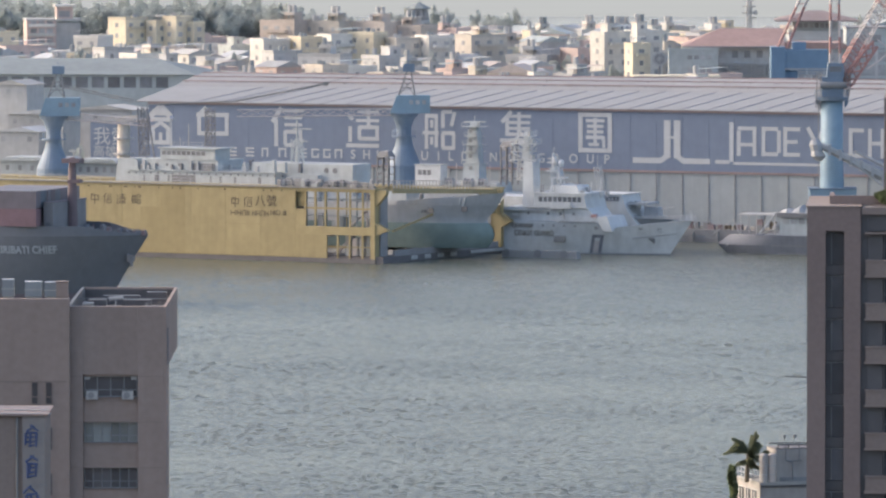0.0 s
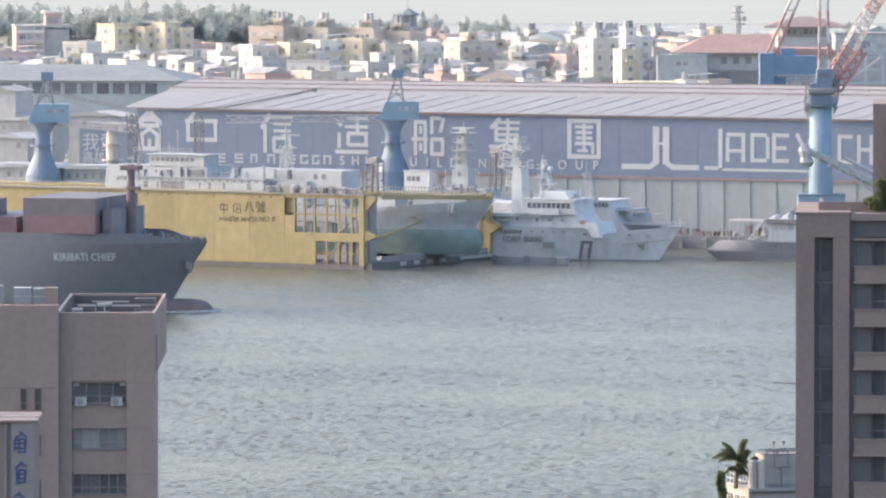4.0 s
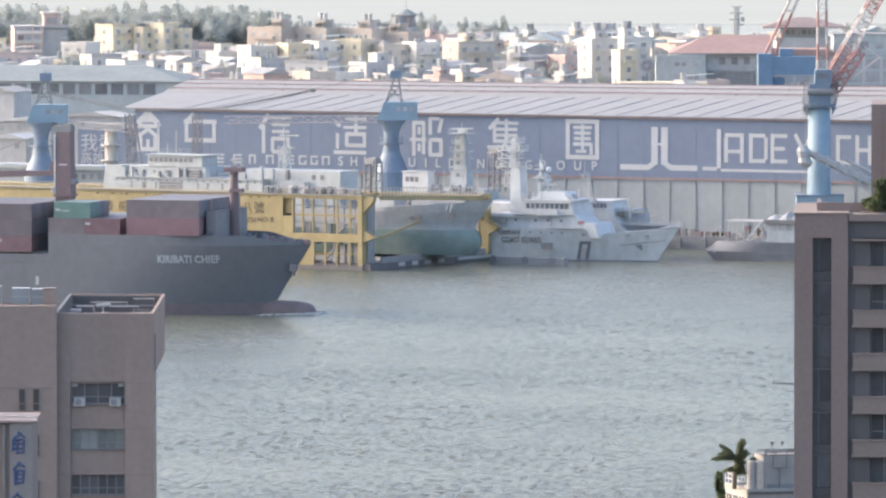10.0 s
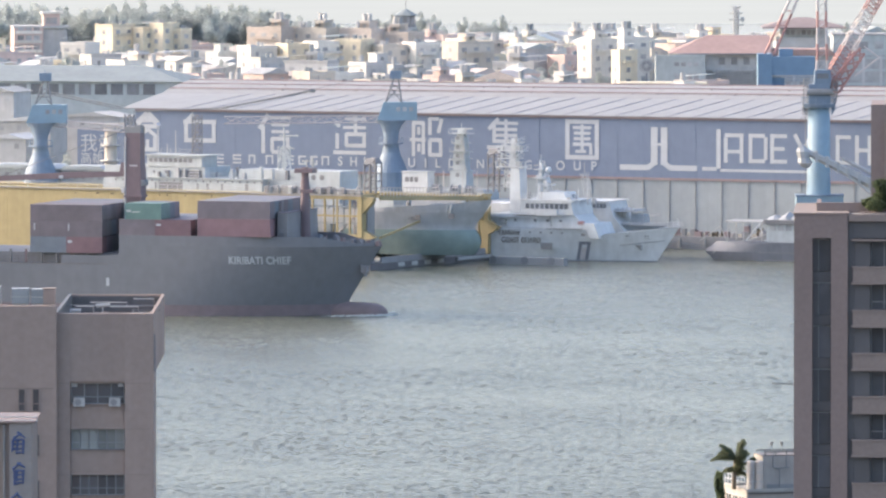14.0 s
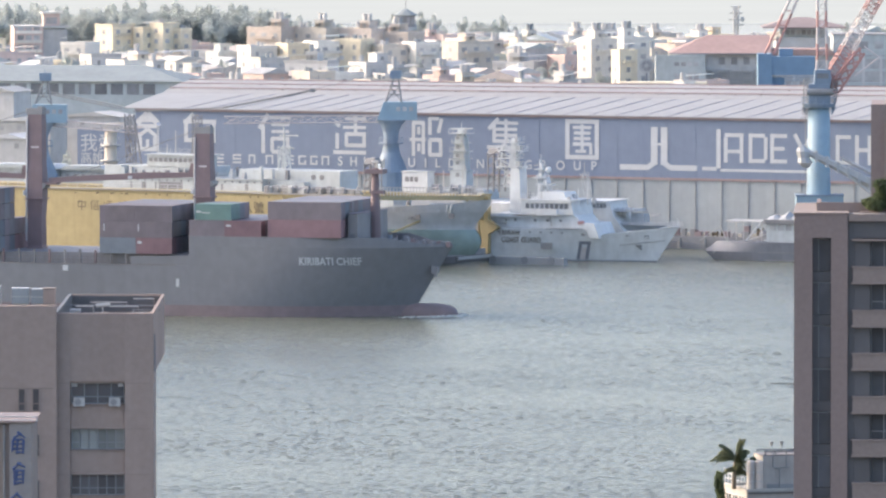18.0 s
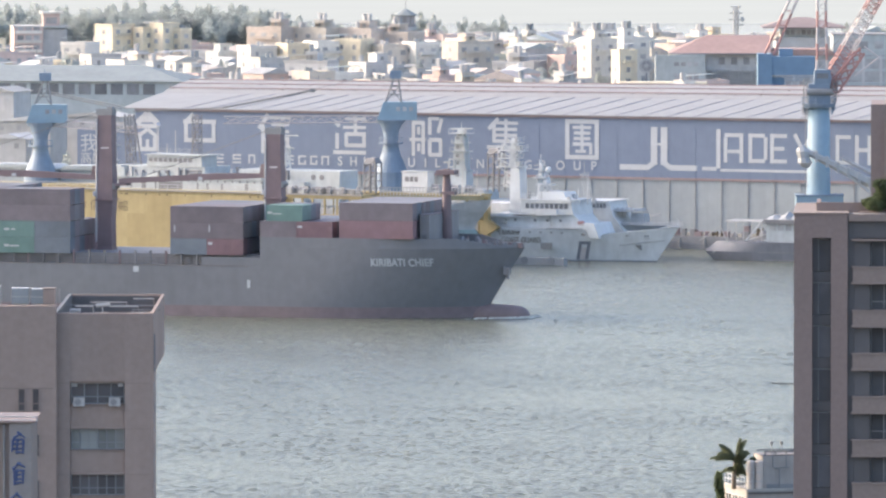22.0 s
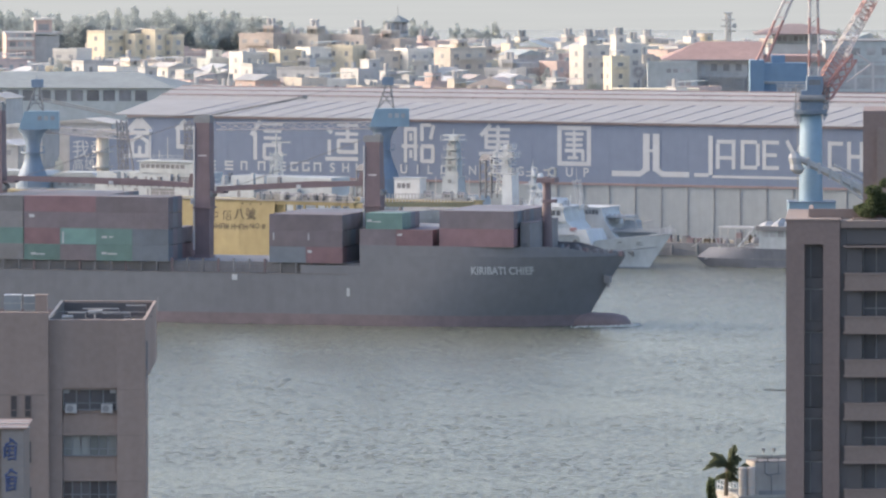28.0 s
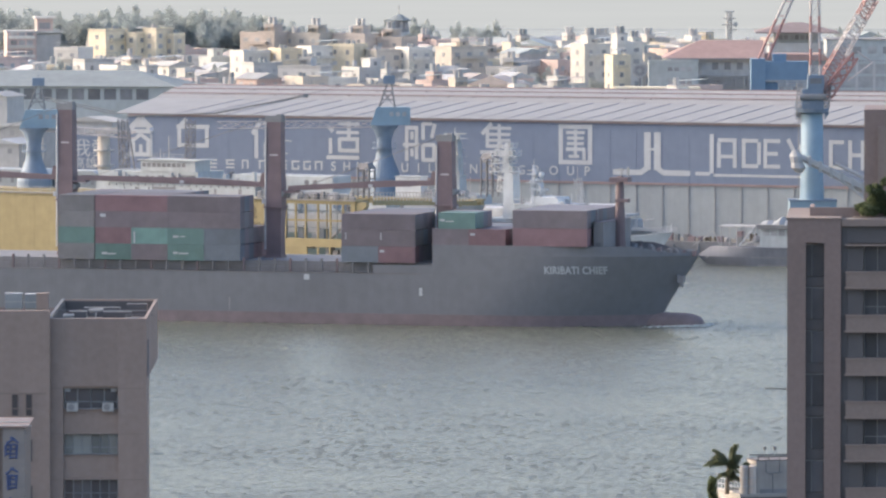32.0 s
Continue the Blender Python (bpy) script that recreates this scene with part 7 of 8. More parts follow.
def cargo_ship():
    """Black-hulled geared container ship: origin at the bulb's tip on the waterline, x forward, y to port."""
    t = thing("container_ship", pose(0, 0, 0, 0, 0, -16.3), "black-hulled container ship with maroon deck cranes and red boot band", "ship")
    stern = -150.0
    zdk = 8.2
    zfc = 11.21
    xst = -6.77
    xtip = -0.83

    def stem(z):
        return xst + (xtip - xst) * max(0.0, min(1.0, (z - 1.6) / (zfc - 1.6))) ** 1.05

    def half(u, z):
        full = SHIP_BEAM
        fore = max(0.0, (u - 0.80) / 0.20)
        flare = 0.80 + 0.20 * max(0, min(1, z / zfc))
        e = 2.1 + 1.0 * max(0, min(1, z / zfc))
        aft = max(0.0, (0.10 - u) / 0.10)
        return full * (1 - fore ** e * 0.985) * (1 - 0.25 * aft ** 2) * (1.0 - (1 - flare) * fore * 0.4)

    part("boot_band", hull_skin(stern, stem, lambda u, z: half(u, z), [-1.5, 0.0, 0.8, 1.75], 60), HULL_RED, t, "dull red boot band", True)
        # raised forecastle
    xf = -41.73
    uf = (xf - stern) / (xtip - stern)

    def half_f(u, z):
        return half(uf + (1 - uf) * u, z)

    def half_f2(u, z):
        x = xf + (stem(z) - xf) * u
        return half((x - stern) / (stem(z) - stern), z)

    levels = [1.755 + (zfc - 1.755) * k / 14 for k in range(15)]
    part("fore_hull", hull_skin(xf, stem, half_f2, levels, 60), HULL_HAZED, t, "black flared bow with haze painted into its colour", True)
    part("hull", hull_skin(stern, lambda z: xf, lambda u, z: half((stern + (xf - stern) * u - stern) / (stem(z) - stern), z), [1.755, 3.5, 5.5, zdk], 30), HULL_HAZED, t, "black hull with haze painted into its colour", True)
    zs = 12.84

    part("sheer_bulwark", sheer_strip(xf, stem(zfc) - 0.2, zfc, lambda x: zs if x < -10.14 else zs + (zfc + 0.45 - zs) * min(1, (x - -10.14) / 6.0), lambda x: half((x - stern) / (stem(zfc) - stern), zfc), 40), HULL_HAZED, t)
    part("hatch_block", Shape().box(xf, -9.8, zfc, -16.0, 9.8, zs - 0.02), SHIP_DECK, t)
    part("bulb", Shape().loft([[(x, r * math.cos(a) * 0.85, 0.3 + r * 0.9 * math.sin(a)) for a in np.arange(14) * math.pi / 7]
                               for x, r in ((xst - 3.0, 2.0), (xst, 2.0), (-3.2, 1.95), (-1.6, 1.7), (-0.6, 1.25), (-0.1, 0.6))]), HULL_RED, t, "dull red bulbous bow", True)
    # coaming and hatch deck behind the forecastle
    part("coaming", Shape().box(stern + 14, -9.6, zdk + 0.005, xf - 0.5, 9.6, zdk + 1.7), BOX_DARK, t)
    part("bulwark", Shape().box(-51.57, -10.95, zdk + 0.005, xf, -10.75, zdk + 1.35), HULL_HAZED, t)
    rail_line(t, [(stern + 8, -10.8, zdk), (-51.57, -10.8, zdk)], 1.1, SHIP_DECK, 2.4)
    part("deck_line", Shape().box(stern + 6, -11.06, zdk - 0.12, xf - 2, -11.0, zdk + 0.0), SHIP_DECK, t)
    for k in range(26):
        xp = -112.44 + k * 2.6
        if xp < xf - 1:
            part("lashing_post", Shape().box(xp, -10.7, zdk + 0.005, xp + 0.3, -10.3, zdk + 2.2), BOX_DARK if k % 3 else CRANE_MAROON, t)
    # small pale marks on the side
    for px, py, w, h in ((-63.06, 6.99, 0.9, 0.9), (-43.88, 4.67, 0.5, 1.3)):
        part("side_plate", Shape().box(px, -11.06, py, px + w, -11.0, py + h), SIGN_WHITE, t, "small pale draught mark")
    part("draught_marks", Shape().box(-75.64, -11.05, 1.9, -75.45, -11.0, 4.0), SEAM, t)
    # name on the bow follows the flare
    me = lettering("KIRIBATI CHIEF", 1.22, SIGN_WHITE, 1.06, 1.0, 0.05)
    width = max(v.co.x for v in me.vertices)
    x0, x1 = -23.37, -13.6
    k = (x1 - x0) / width
    for v in me.vertices:
        x = x0 + v.co.x * k
        z = 8.47 + v.co.z
        u = (x - stern) / (stem(z) - stern)
        v.co = Vector((x, -half(u, z) - 0.10 + v.co.y, z))
    part("name_lettering", me, SIGN_WHITE, t, "white letters reading KIRIBATI CHIEF")
    # forecastle gear
    store = part("deck_store", Shape().box(-15.9, -8.4, zfc - 0.4, -14.25, 8.4, 16.55, 0.05), BOX_DARK, t, "dark deck store at the foot of the foremast")
    part("store_door", Shape().box(-15.5, -8.46, zfc + 0.2, -14.7, -8.38, zfc + 2.2), HULL_HAZED, store)
    part("store_rim", Shape().box(-15.93, -8.45, 16.56, -14.2, 8.45, 16.68), BOX_BROWN, store)
    for ys in (-6.0, 6.0):
        part("stack_guide", Shape().box(-16.05, ys - 0.2, 12.9, -15.95, ys + 0.2, 18.4), CRANE_MAROON, t)
    part("foremast", Shape().loft([[(-13.83 + r * math.cos(a), r * math.sin(a), z) for a in np.arange(10) * math.pi / 5] for r, z in ((1.0, zfc), (0.7, 20.67), (0.55, 23.64))]), CRANE_MAROON, t, "maroon foremast")
    part("mast_platform", Shape().box(-13.83 - 1.4, -1.3, 22.74, -13.83 + 1.6, 1.3, 23.46), CRANE_MAROON, t)
    part("mast_platform", Shape().box(-13.83 - 0.6, -0.8, 19.5, -13.83 + 1.5, 0.8, 20.04), CRANE_MAROON, t)
    part("mast_lamp", Shape().rod((-13.55, 0, 23.64), (-13.55, 0, 24.9), 0.1).box(-14.3, -0.3, 24.54, -13.18, 0.3, 24.81).box(-12.62, -0.3, 23.64, -12.34, 0.3, 25.08), ALU, t)
    rng = np.random.default_rng(9)
    for k in range(30):
        x = -12.06 + k * 0.36
        w = rng.uniform(0.3, 0.8)
        y = rng.uniform(-5.0, 2.0) * (1 - k / 34)
        part("windlass" if k % 3 else "bollard", Shape().box(x, y - w, zfc - 0.05, x + w, y + w, zfc + 0.3 + rng.uniform(0.5, 1.5) * (1 - k / 45), 0.08), (BOX_DARK, BOX_BLUE, HULL_HAZED, BOX_DARK, CRANE_MAROON)[k % 5], t)
    rail_line(t, [(-10.6, -6.6, zfc), (-5.65, -2.8, zfc), (-1.29, -0.3, zfc)], 1.0, SHIP_DECK, 1.6)
    part("anchor", Shape().box(-3.89, -1.9, zfc - 4.3, -2.87, -0.9, zfc - 3.2).rod((-3.89, -1.4, zfc - 3.0), (-3.15, -1.4, zfc - 5.0), 0.25), BOX_DARK, t)
    part("fairlead", Shape().box(-26.81, -10.75, 10.6, -26.25, -10.55, 11.1).box(-25.42, -10.75, 10.6, -24.86, -10.55, 11.1), SIGN_WHITE, t)
    # deck cranes: post, cap, heel plate and a jib lowered aft on its rest
    for px, ztop, zj0, jend, zj1 in ((-42.59, 30.1, 22.4, -68.93, 21.08), (-71.22, 32.89, 21.78, -104.63, 22.39), (-106.66, 34.56, 22.55, -137.72, 23.1)):
        w = 1.45
        post = part("crane_post", Shape().loft([[(px + a * q, b * q, z) for a, b in ((-1, -1), (1, -1), (1, 1), (-1, 1))] for z, q in
                                                 ((zdk + 1.0, 1.55), (zdk + 1.6, 1.5), (zdk + 2.2, 1.22), (zj0 - 6.6, 1.18), (zj0 - 3.6, 1.36), (zj0 + 0.6, 1.34), (zj0 + 1.6, 1.24), (ztop - 2.6, 1.2), (ztop - 1.2, 1.14))]), CRANE_MAROON, t, "maroon crane post")
        part("sheave_head", Shape().box(px - 1.5, -1.0, ztop - 1.195, px + 1.3, -0.5, ztop - 0.2).box(px - 1.5, 0.5, ztop - 1.195, px + 1.3, 1.0, ztop - 0.2).box(px + 0.25, -0.9, ztop - 1.195, px + 1.2, 0.9, ztop + 0.1, 0.12).rod((px - 1.0, -0.5, ztop - 0.6), (px - 1.0, 0.5, ztop - 0.6), 0.5, n=10), DARK_STEEL, post)
        part("ladder", Shape().rod((px - 1.5, -1.3, zdk + 4), (px - 1.4, -1.3, ztop - 2), 0.06), SEAM, post)
        part("crane_lamp", Shape().box(px - 1.9, -1.5, zj0 - 3.2, px - 1.5, -1.1, zj0 - 2.4), SIGN_WHITE, post)
        part("cab", Shape().prism([(px - 2.4, zj0 + 0.1), (px - 1.36, zj0 - 0.6), (px - 1.36, zj0 + 1.7), (px - 2.1, zj0 + 1.7)], -1.0, 1.2), CRANE_MAROON, post)
        part("cable_pipe", Shape().rod((px - 1.34, -1.36, zdk + 3), (px - 1.26, -1.3, ztop - 1.8), 0.12, n=6), SIGN_WHITE, post, "pale cable pipe up the post")
        part("post_band", Shape().box(px - 0.6, -1.3, ztop - 6.6, px + 0.75, -1.2, ztop - 6.35), JIB_WHITE, post)
        part("collar", Shape().box(px - 1.62, -1.62, zj0 - 3.9, px + 1.62, 1.62, zj0 - 3.65), CRANE_MAROON, post)
        for side in (-0.75, 0.75):
            part("winch_drum", Shape().rod((px + 1.36, side - 0.5, zj0 - 1.6), (px + 1.36, side + 0.5, zj0 - 1.6), 0.5, n=10), DARK_STEEL, post)
        a, b = Vector((px - 1.6, 0, zj0 - 0.2)), Vector((jend, 0, zj1))
        jib = Shape()
        for side in (-0.75, 0.75):
            d = (b - a)
            jib.prism([(a.x, a.z - 0.35), (b.x, b.z - 0.4), (b.x, b.z + 0.35), (a.x - abs(d.x) * 0.35, a.z + (b.z - a.z) * 0.35 + 0.65), (a.x, a.z + 0.35)], side - 0.2, side + 0.2)
        for q in np.arange(0.05, 1.0, 0.09):
            c = a.lerp(b, q)
            jib.box(c.x - 0.15, -0.55, c.z - 0.2, c.x + 0.15, 0.55, c.z + 0.2)
        part("crane_jib", jib, CRANE_MAROON, t, "maroon crane jib lowered on its rest")
        part("jib_lamp", Shape().box(a.lerp(b, 0.45).x, -1.1, a.lerp(b, 0.45).z - 0.3, a.lerp(b, 0.45).x + 0.7, -0.96, a.lerp(b, 0.45).z + 0.2), SIGN_WHITE, t)
        part("hoist_wire", Shape().rod((px - 1.2, 0.4, ztop - 0.6), (b.x + 3, 0.4, b.z + 0.4), 0.035, n=3).rod((px - 1.2, -0.4, ztop - 0.6), (b.x + 3, -0.4, b.z + 0.4), 0.035, n=3), DARK_STEEL, t)
        part("jib_rest", Shape().box(jend - 1.1, -1.2, zj1 - 0.75, jend + 1.4, 1.2, zj1 - 0.42), CRANE_MAROON, t)
    # cargo
    return t


ship = cargo_ship()


def box_mesh(length, mat, roof=False):
    s = Shape()
    w, h = 2.4, 2.58
    n = int(length / 0.3)
    # ribbed long sides from a folded outline, plain ends and roof
    pts = []
    for k in range(n):
        x0, x1 = 0.15 + (length - 0.3) * k / n, 0.15 + (length - 0.3) * (k + 1) / n
        m = (x1 - x0) / 4
        pts += [(x0, 0.0), (x0 + m, 0.0), (x0 + m * 1.6, 0.035), (x0 + m * 3.3, 0.035)]
    outline = [(0, 0.0)] + [(x, y) for x, y in pts] + [(length, 0.0)]
    outline += [(length - x, w - y) for x, y in outline]
    s.plan(outline, 0.08, h - 0.06)
    for x in (0, length - 0.16):
        for y in (-0.012, w - 0.148):
            s.box(x - 0.006, y, 0, x + 0.166, y + 0.16, h)
    s.box(0.1, -0.008, h - 0.16, length - 0.1, w + 0.008, h - 0.02)
    s.box(0.1, -0.008, 0.0, length - 0.1, 0.15, 0.14)
    return s.mesh("container", mat)


BOX_MESHES = {}
for mat, word in ((BOX_BROWN, "brown"), (BOX_RED, "dull red"), (BOX_GREEN, "dark green"), (BOX_TEAL, "teal"), (BOX_BLUE, "dark blue"), (BOX_DARK, "dark grey")):
    for size in (6.06, 12.19):
        BOX_MESHES[word, size] = box_mesh(size, mat)


def cargo(x, row, tier, size, word, z0, tall=1.0):
    """A container lashed on deck, under the ship that carries it."""
    y = -10.9 + row * 2.43
    ob = new("shipping_container", BOX_MESHES[word, size])
    ob.parent = ship
    ob.matrix_basis = pose(x, y, z0 + tier * 2.59 * tall) @ Matrix.Diagonal((1, 1, tall, 1))
    tagged(ob, "%s ribbed steel %s container in the deck stack" % (word, "forty-foot" if size > 7 else "twenty-foot"))


ZS = 12.84
rng = np.random.default_rng(14)
dark = ["brown", "dark grey", "brown", "dark blue"]


def block(x, tiers, size, z0, near, rows=9, tall=1.0):
    """A block of containers; near gives the colours on the near side, tier by tier."""
    for r in range(rows):
        for k in range(tiers):
            word = near[k] if r == 0 else dark[rng.integers(4)]
            cargo(x, r, k, size, word, z0, tall)


# foremost block, two high on the forecastle deck edge
x = -28.5
block(x, 2, 12.19, ZS, ["dull red", "brown"], tall=1.105)
# low pair with the green box behind it
x = -41.73
block(x, 1, 6.06, ZS, ["brown"], 9)
cargo(x + 1.0, 0, 1, 6.06, "dark green", ZS)
for r in range(1, 4):
    cargo(x + 1.0, r, 1, 6.06, ["dark green", "dark blue", "brown"][r - 1], ZS)
x = -35.75
block(x, 1, 6.06, ZS, ["dull red"], 9)
# second block, three high, twenty-foot boxes below
x = -56.83
z3 = 9.87
block(x, 1, 6.06, z3, ["dark blue"])
block(x + 6.13, 1, 6.06, z3, ["dull red"])
for r in range(9):
    for k in (1, 2):
        cargo(x, r, k, 12.19, "brown" if r == 0 else dark[rng.integers(4)], z3)
# third block, four high, two bays and a half
z4 = 9.73
for px, cols in ((-98.23, (("dark green", "dull red"), ("brown", "teal"))), (-86.0, (("dark green", "dark green"), ("dark blue", "dark blue")))):
    for r in range(3 if px == -86.0 else 9):
        for c in range(2):
            for k in range(2):
                cargo(px + c * 6.13, r, k, 6.06, cols[c][k] if r == 0 else dark[rng.integers(4)], z4)
        for k in (2, 3):
            cargo(px, r, k, 12.19, ("brown", "dull red" if px < -90 else "brown")[k - 2] if r == 0 else dark[rng.integers(4)], z4)
for r in range(3, 6):
    for k in range(2):
        cargo(-79.87, r, k, 6.06, ("dull red", "brown")[k], z4)
for r in range(9):
    for k in range(4):
        cargo(-104.46, r, k, 6.06, ("dark grey", "dark green", "dark grey", "dark grey")[k] if r == 0 else dark[rng.integers(4)], z4)
# pale logo plates on some box sides
for px, py, w, h in ((-85.05, 13.37, 0.9, 0.35), (-83.81, 13.46, 0.7, 0.2), (-85.05, 10.74, 0.8, 0.4), (-84.1, 10.74, 1.6, 0.25), (-97.08, 10.56, 0.9, 0.35), (-96.12, 10.56, 1.4, 0.2), (-97.36, 16.57, 0.9, 0.5),
                     (-40.51, 16.6, 0.8, 0.35), (-39.58, 16.51, 1.4, 0.18), (-35.47, 14.41, 0.8, 0.35), (-50.44, 11.5, 0.7, 0.4), (-56.18, 13.5, 0.18, 1.1), (-50.35, 13.49, 0.18, 1.1), (-91.72, 12.45, 0.25, 1.9)):
    part("side_logo", Shape().box(px, -10.98, py, px + w, -10.925, py + h), SIGN_WHITE, ship)
wave = thing("bow_wave", pose(0, 0, 0), "white foam and ripples round the bulb", "foam", kind="stuff")
s = Shape()
rng = np.random.default_rng(31)
for k in range(120):
    u = rng.uniform(0, 1) ** 1.5
    side = -1 if rng.uniform() < 0.75 else 1
    x = 0.9 - u * 10 + rng.normal(0, 0.3)
    y = side * (1.2 + u * 4.5 + abs(rng.normal(0, 0.25 + 1.1 * u)))
    w = rng.uniform(0.1, 0.34) * (1.1 - 0.7 * u)
    i = len(s.v)
    z = rng.uniform(0.05, 0.32) * (1 - 0.6 * u)
    s.v += [(x - w * 2, y, z * 0.4), (x, y - w * 0.8, z * 0.4), (x + w * 1.6, y, z * 0.4), (x, y + w * 0.8, z * 0.4), (x, y, z + 0.12)]
    s.f += [(i, i + 1, i + 4), (i + 1, i + 2, i + 4), (i + 2, i + 3, i + 4), (i + 3, i, i + 4)]
FOAM = surface("foam", (0.5, 0.54, 0.53), 0.8, vary=0.1)
part("foam", s, FOAM, wave)



# ---- far shore: town behind the yards ----
def house(x, y, w, d, h, turn, wall, roof, rng, stair=True, tanks=1, style="flat", label="", bays=None):
    """A town house: walls, parapet or sheet roof, windows on both seen faces, stair head and tanks."""
    t = thing("house", pose(x, y, 2.3, 0, 0, turn), label, "house", "houses of the town")
    part("wall", Shape().box(-w / 2, -d / 2, 0, w / 2, d / 2, h - 0.2), wall, t)
    if style == "flat":
        part("parapet", Shape().box(-w / 2 - 0.1, -d / 2 - 0.1, h - 0.195, w / 2 + 0.1, -d / 2 + 0.15, h + 0.7).box(-w / 2 - 0.1, -d / 2 + 0.15, h - 0.195, -w / 2 + 0.15, d / 2, h + 0.7)
             .box(w / 2 - 0.15, -d / 2 + 0.15, h - 0.195, w / 2 + 0.1, d / 2, h + 0.7).box(-w / 2 + 0.15, d / 2 - 0.15, h - 0.195, w / 2 - 0.15, d / 2 + 0.1, h + 0.7), wall, t)
        part("roof", Shape().box(-w / 2 + 0.16, -d / 2 + 0.16, h - 0.195, w / 2 - 0.16, d / 2 - 0.16, h), roof, t)
    else:
        part("roof", Shape().prism([(-w / 2 - 0.5, h - 0.19), (w / 2 + 0.5, h - 0.19), (0, h + 0.16 * w)], -d / 2 - 0.5, d / 2 + 0.5), roof, t)
    if style == "flat" and rng.uniform() < 0.45:
        # sheet canopy over part of the roof, on thin posts
        cx, cw = rng.uniform(-0.3, 0.3) * w, rng.uniform(0.25, 0.42) * w
        lean = part("canopy", Shape().prism([(cx - cw, h + 1.9), (cx + cw, h + 2.3), (cx + cw, h + 2.38), (cx - cw, h + 1.98)], -d * 0.45, d * 0.1), ROOF_PAINTS[int(rng.integers(4))], t)
        part("canopy_posts", Shape().rod((cx - cw * 0.9, -d * 0.42, h), (cx - cw * 0.9, -d * 0.42, h + 1.92), 0.07, n=4).rod((cx + cw * 0.9, -d * 0.42, h), (cx + cw * 0.9, -d * 0.42, h + 2.28), 0.07, n=4), SEAM, lean)
    elif style == "flat" and not stair:
        ax = rng.uniform(-0.35, 0.35) * w
        part("roof_tank", Shape().rod((ax, 0, h), (ax, 0, h + 1.7), 0.6, n=10).rod((ax + 1.5, 0.4, h), (ax + 1.5, 0.4, h + 1.5), 0.55, n=10), WHITE_PAINT if rng.uniform() < 0.5 else STEEL_TANK, t)
    if rng.uniform() < 0.4:
        part("annex", Shape().box(w / 2 + 0.005, -d / 2 + 0.4, 0, w / 2 + rng.uniform(2.0, 3.6), d / 2 - 0.6, h * rng.uniform(0.55, 0.8), 0.0), HOUSE_PAINTS[int(rng.integers(7))], t)
    if rng.uniform() < 0.35:
        part("balcony", Shape().box(-w * 0.32, -d / 2 - 1.0, h - 3.1, w * 0.3, -d / 2 - 0.07, h - 2.2), wall, t)
    floors = max(1, int(h / 3.2))
    nb = max(1, int(w / 3.6))
    nd = max(1, int(d / 4.5))
    for f in range(floors):
        z = h - 2.5 - f * 3.2
        for k in range(nb):
            xc = -w / 2 + w * (k + 0.5) / nb
            ww = rng.uniform(0.5, 0.95)
            part("window", Shape().box(xc - ww, -d / 2 - 0.06, z, xc + ww, -d / 2 + 0.02, z + 1.35), WINDOW_DARK, t)
        for k in range(nd):
            yc = -d / 2 + d * (k + 0.5) / nd
            part("window", Shape().box(-w / 2 - 0.06, yc - 0.7, z, -w / 2 + 0.02, yc + 0.7, z + 1.35), WINDOW_DARK, t)
    if stair and style == "flat":
        a = rng.uniform(-0.25, 0.25) * w
        sw = min(w * 0.4, 3.6)
        part("stair_head", Shape().box(a - sw / 2, -d * 0.2, h + 0.005, a + sw / 2, d * 0.3, h + 2.9), wall, t)
        part("stair_roof", Shape().box(a - sw / 2 - 0.25, -d * 0.2 - 0.25, h + 2.905, a + sw / 2 + 0.25, d * 0.3 + 0.25, h + 3.1), roof, t)
        part("window", Shape().box(a - 0.5, -d * 0.2 - 0.05, h + 1.0, a + 0.5, -d * 0.2 + 0.02, h + 2.1), WINDOW_DARK, t)
        for k in range(tanks):
            part("roof_tank", Shape().rod((a - sw * 0.25 + k * 1.6, 0, h + 3.1), (a - sw * 0.25 + k * 1.6, 0, h + 5.1), 0.68, n=10), WHITE_PAINT if rng.uniform() < 0.6 else STEEL_TANK, t)
    return t


WORDS = ["cream", "white", "grey", "pinkish", "beige", "tan", "pale green"]


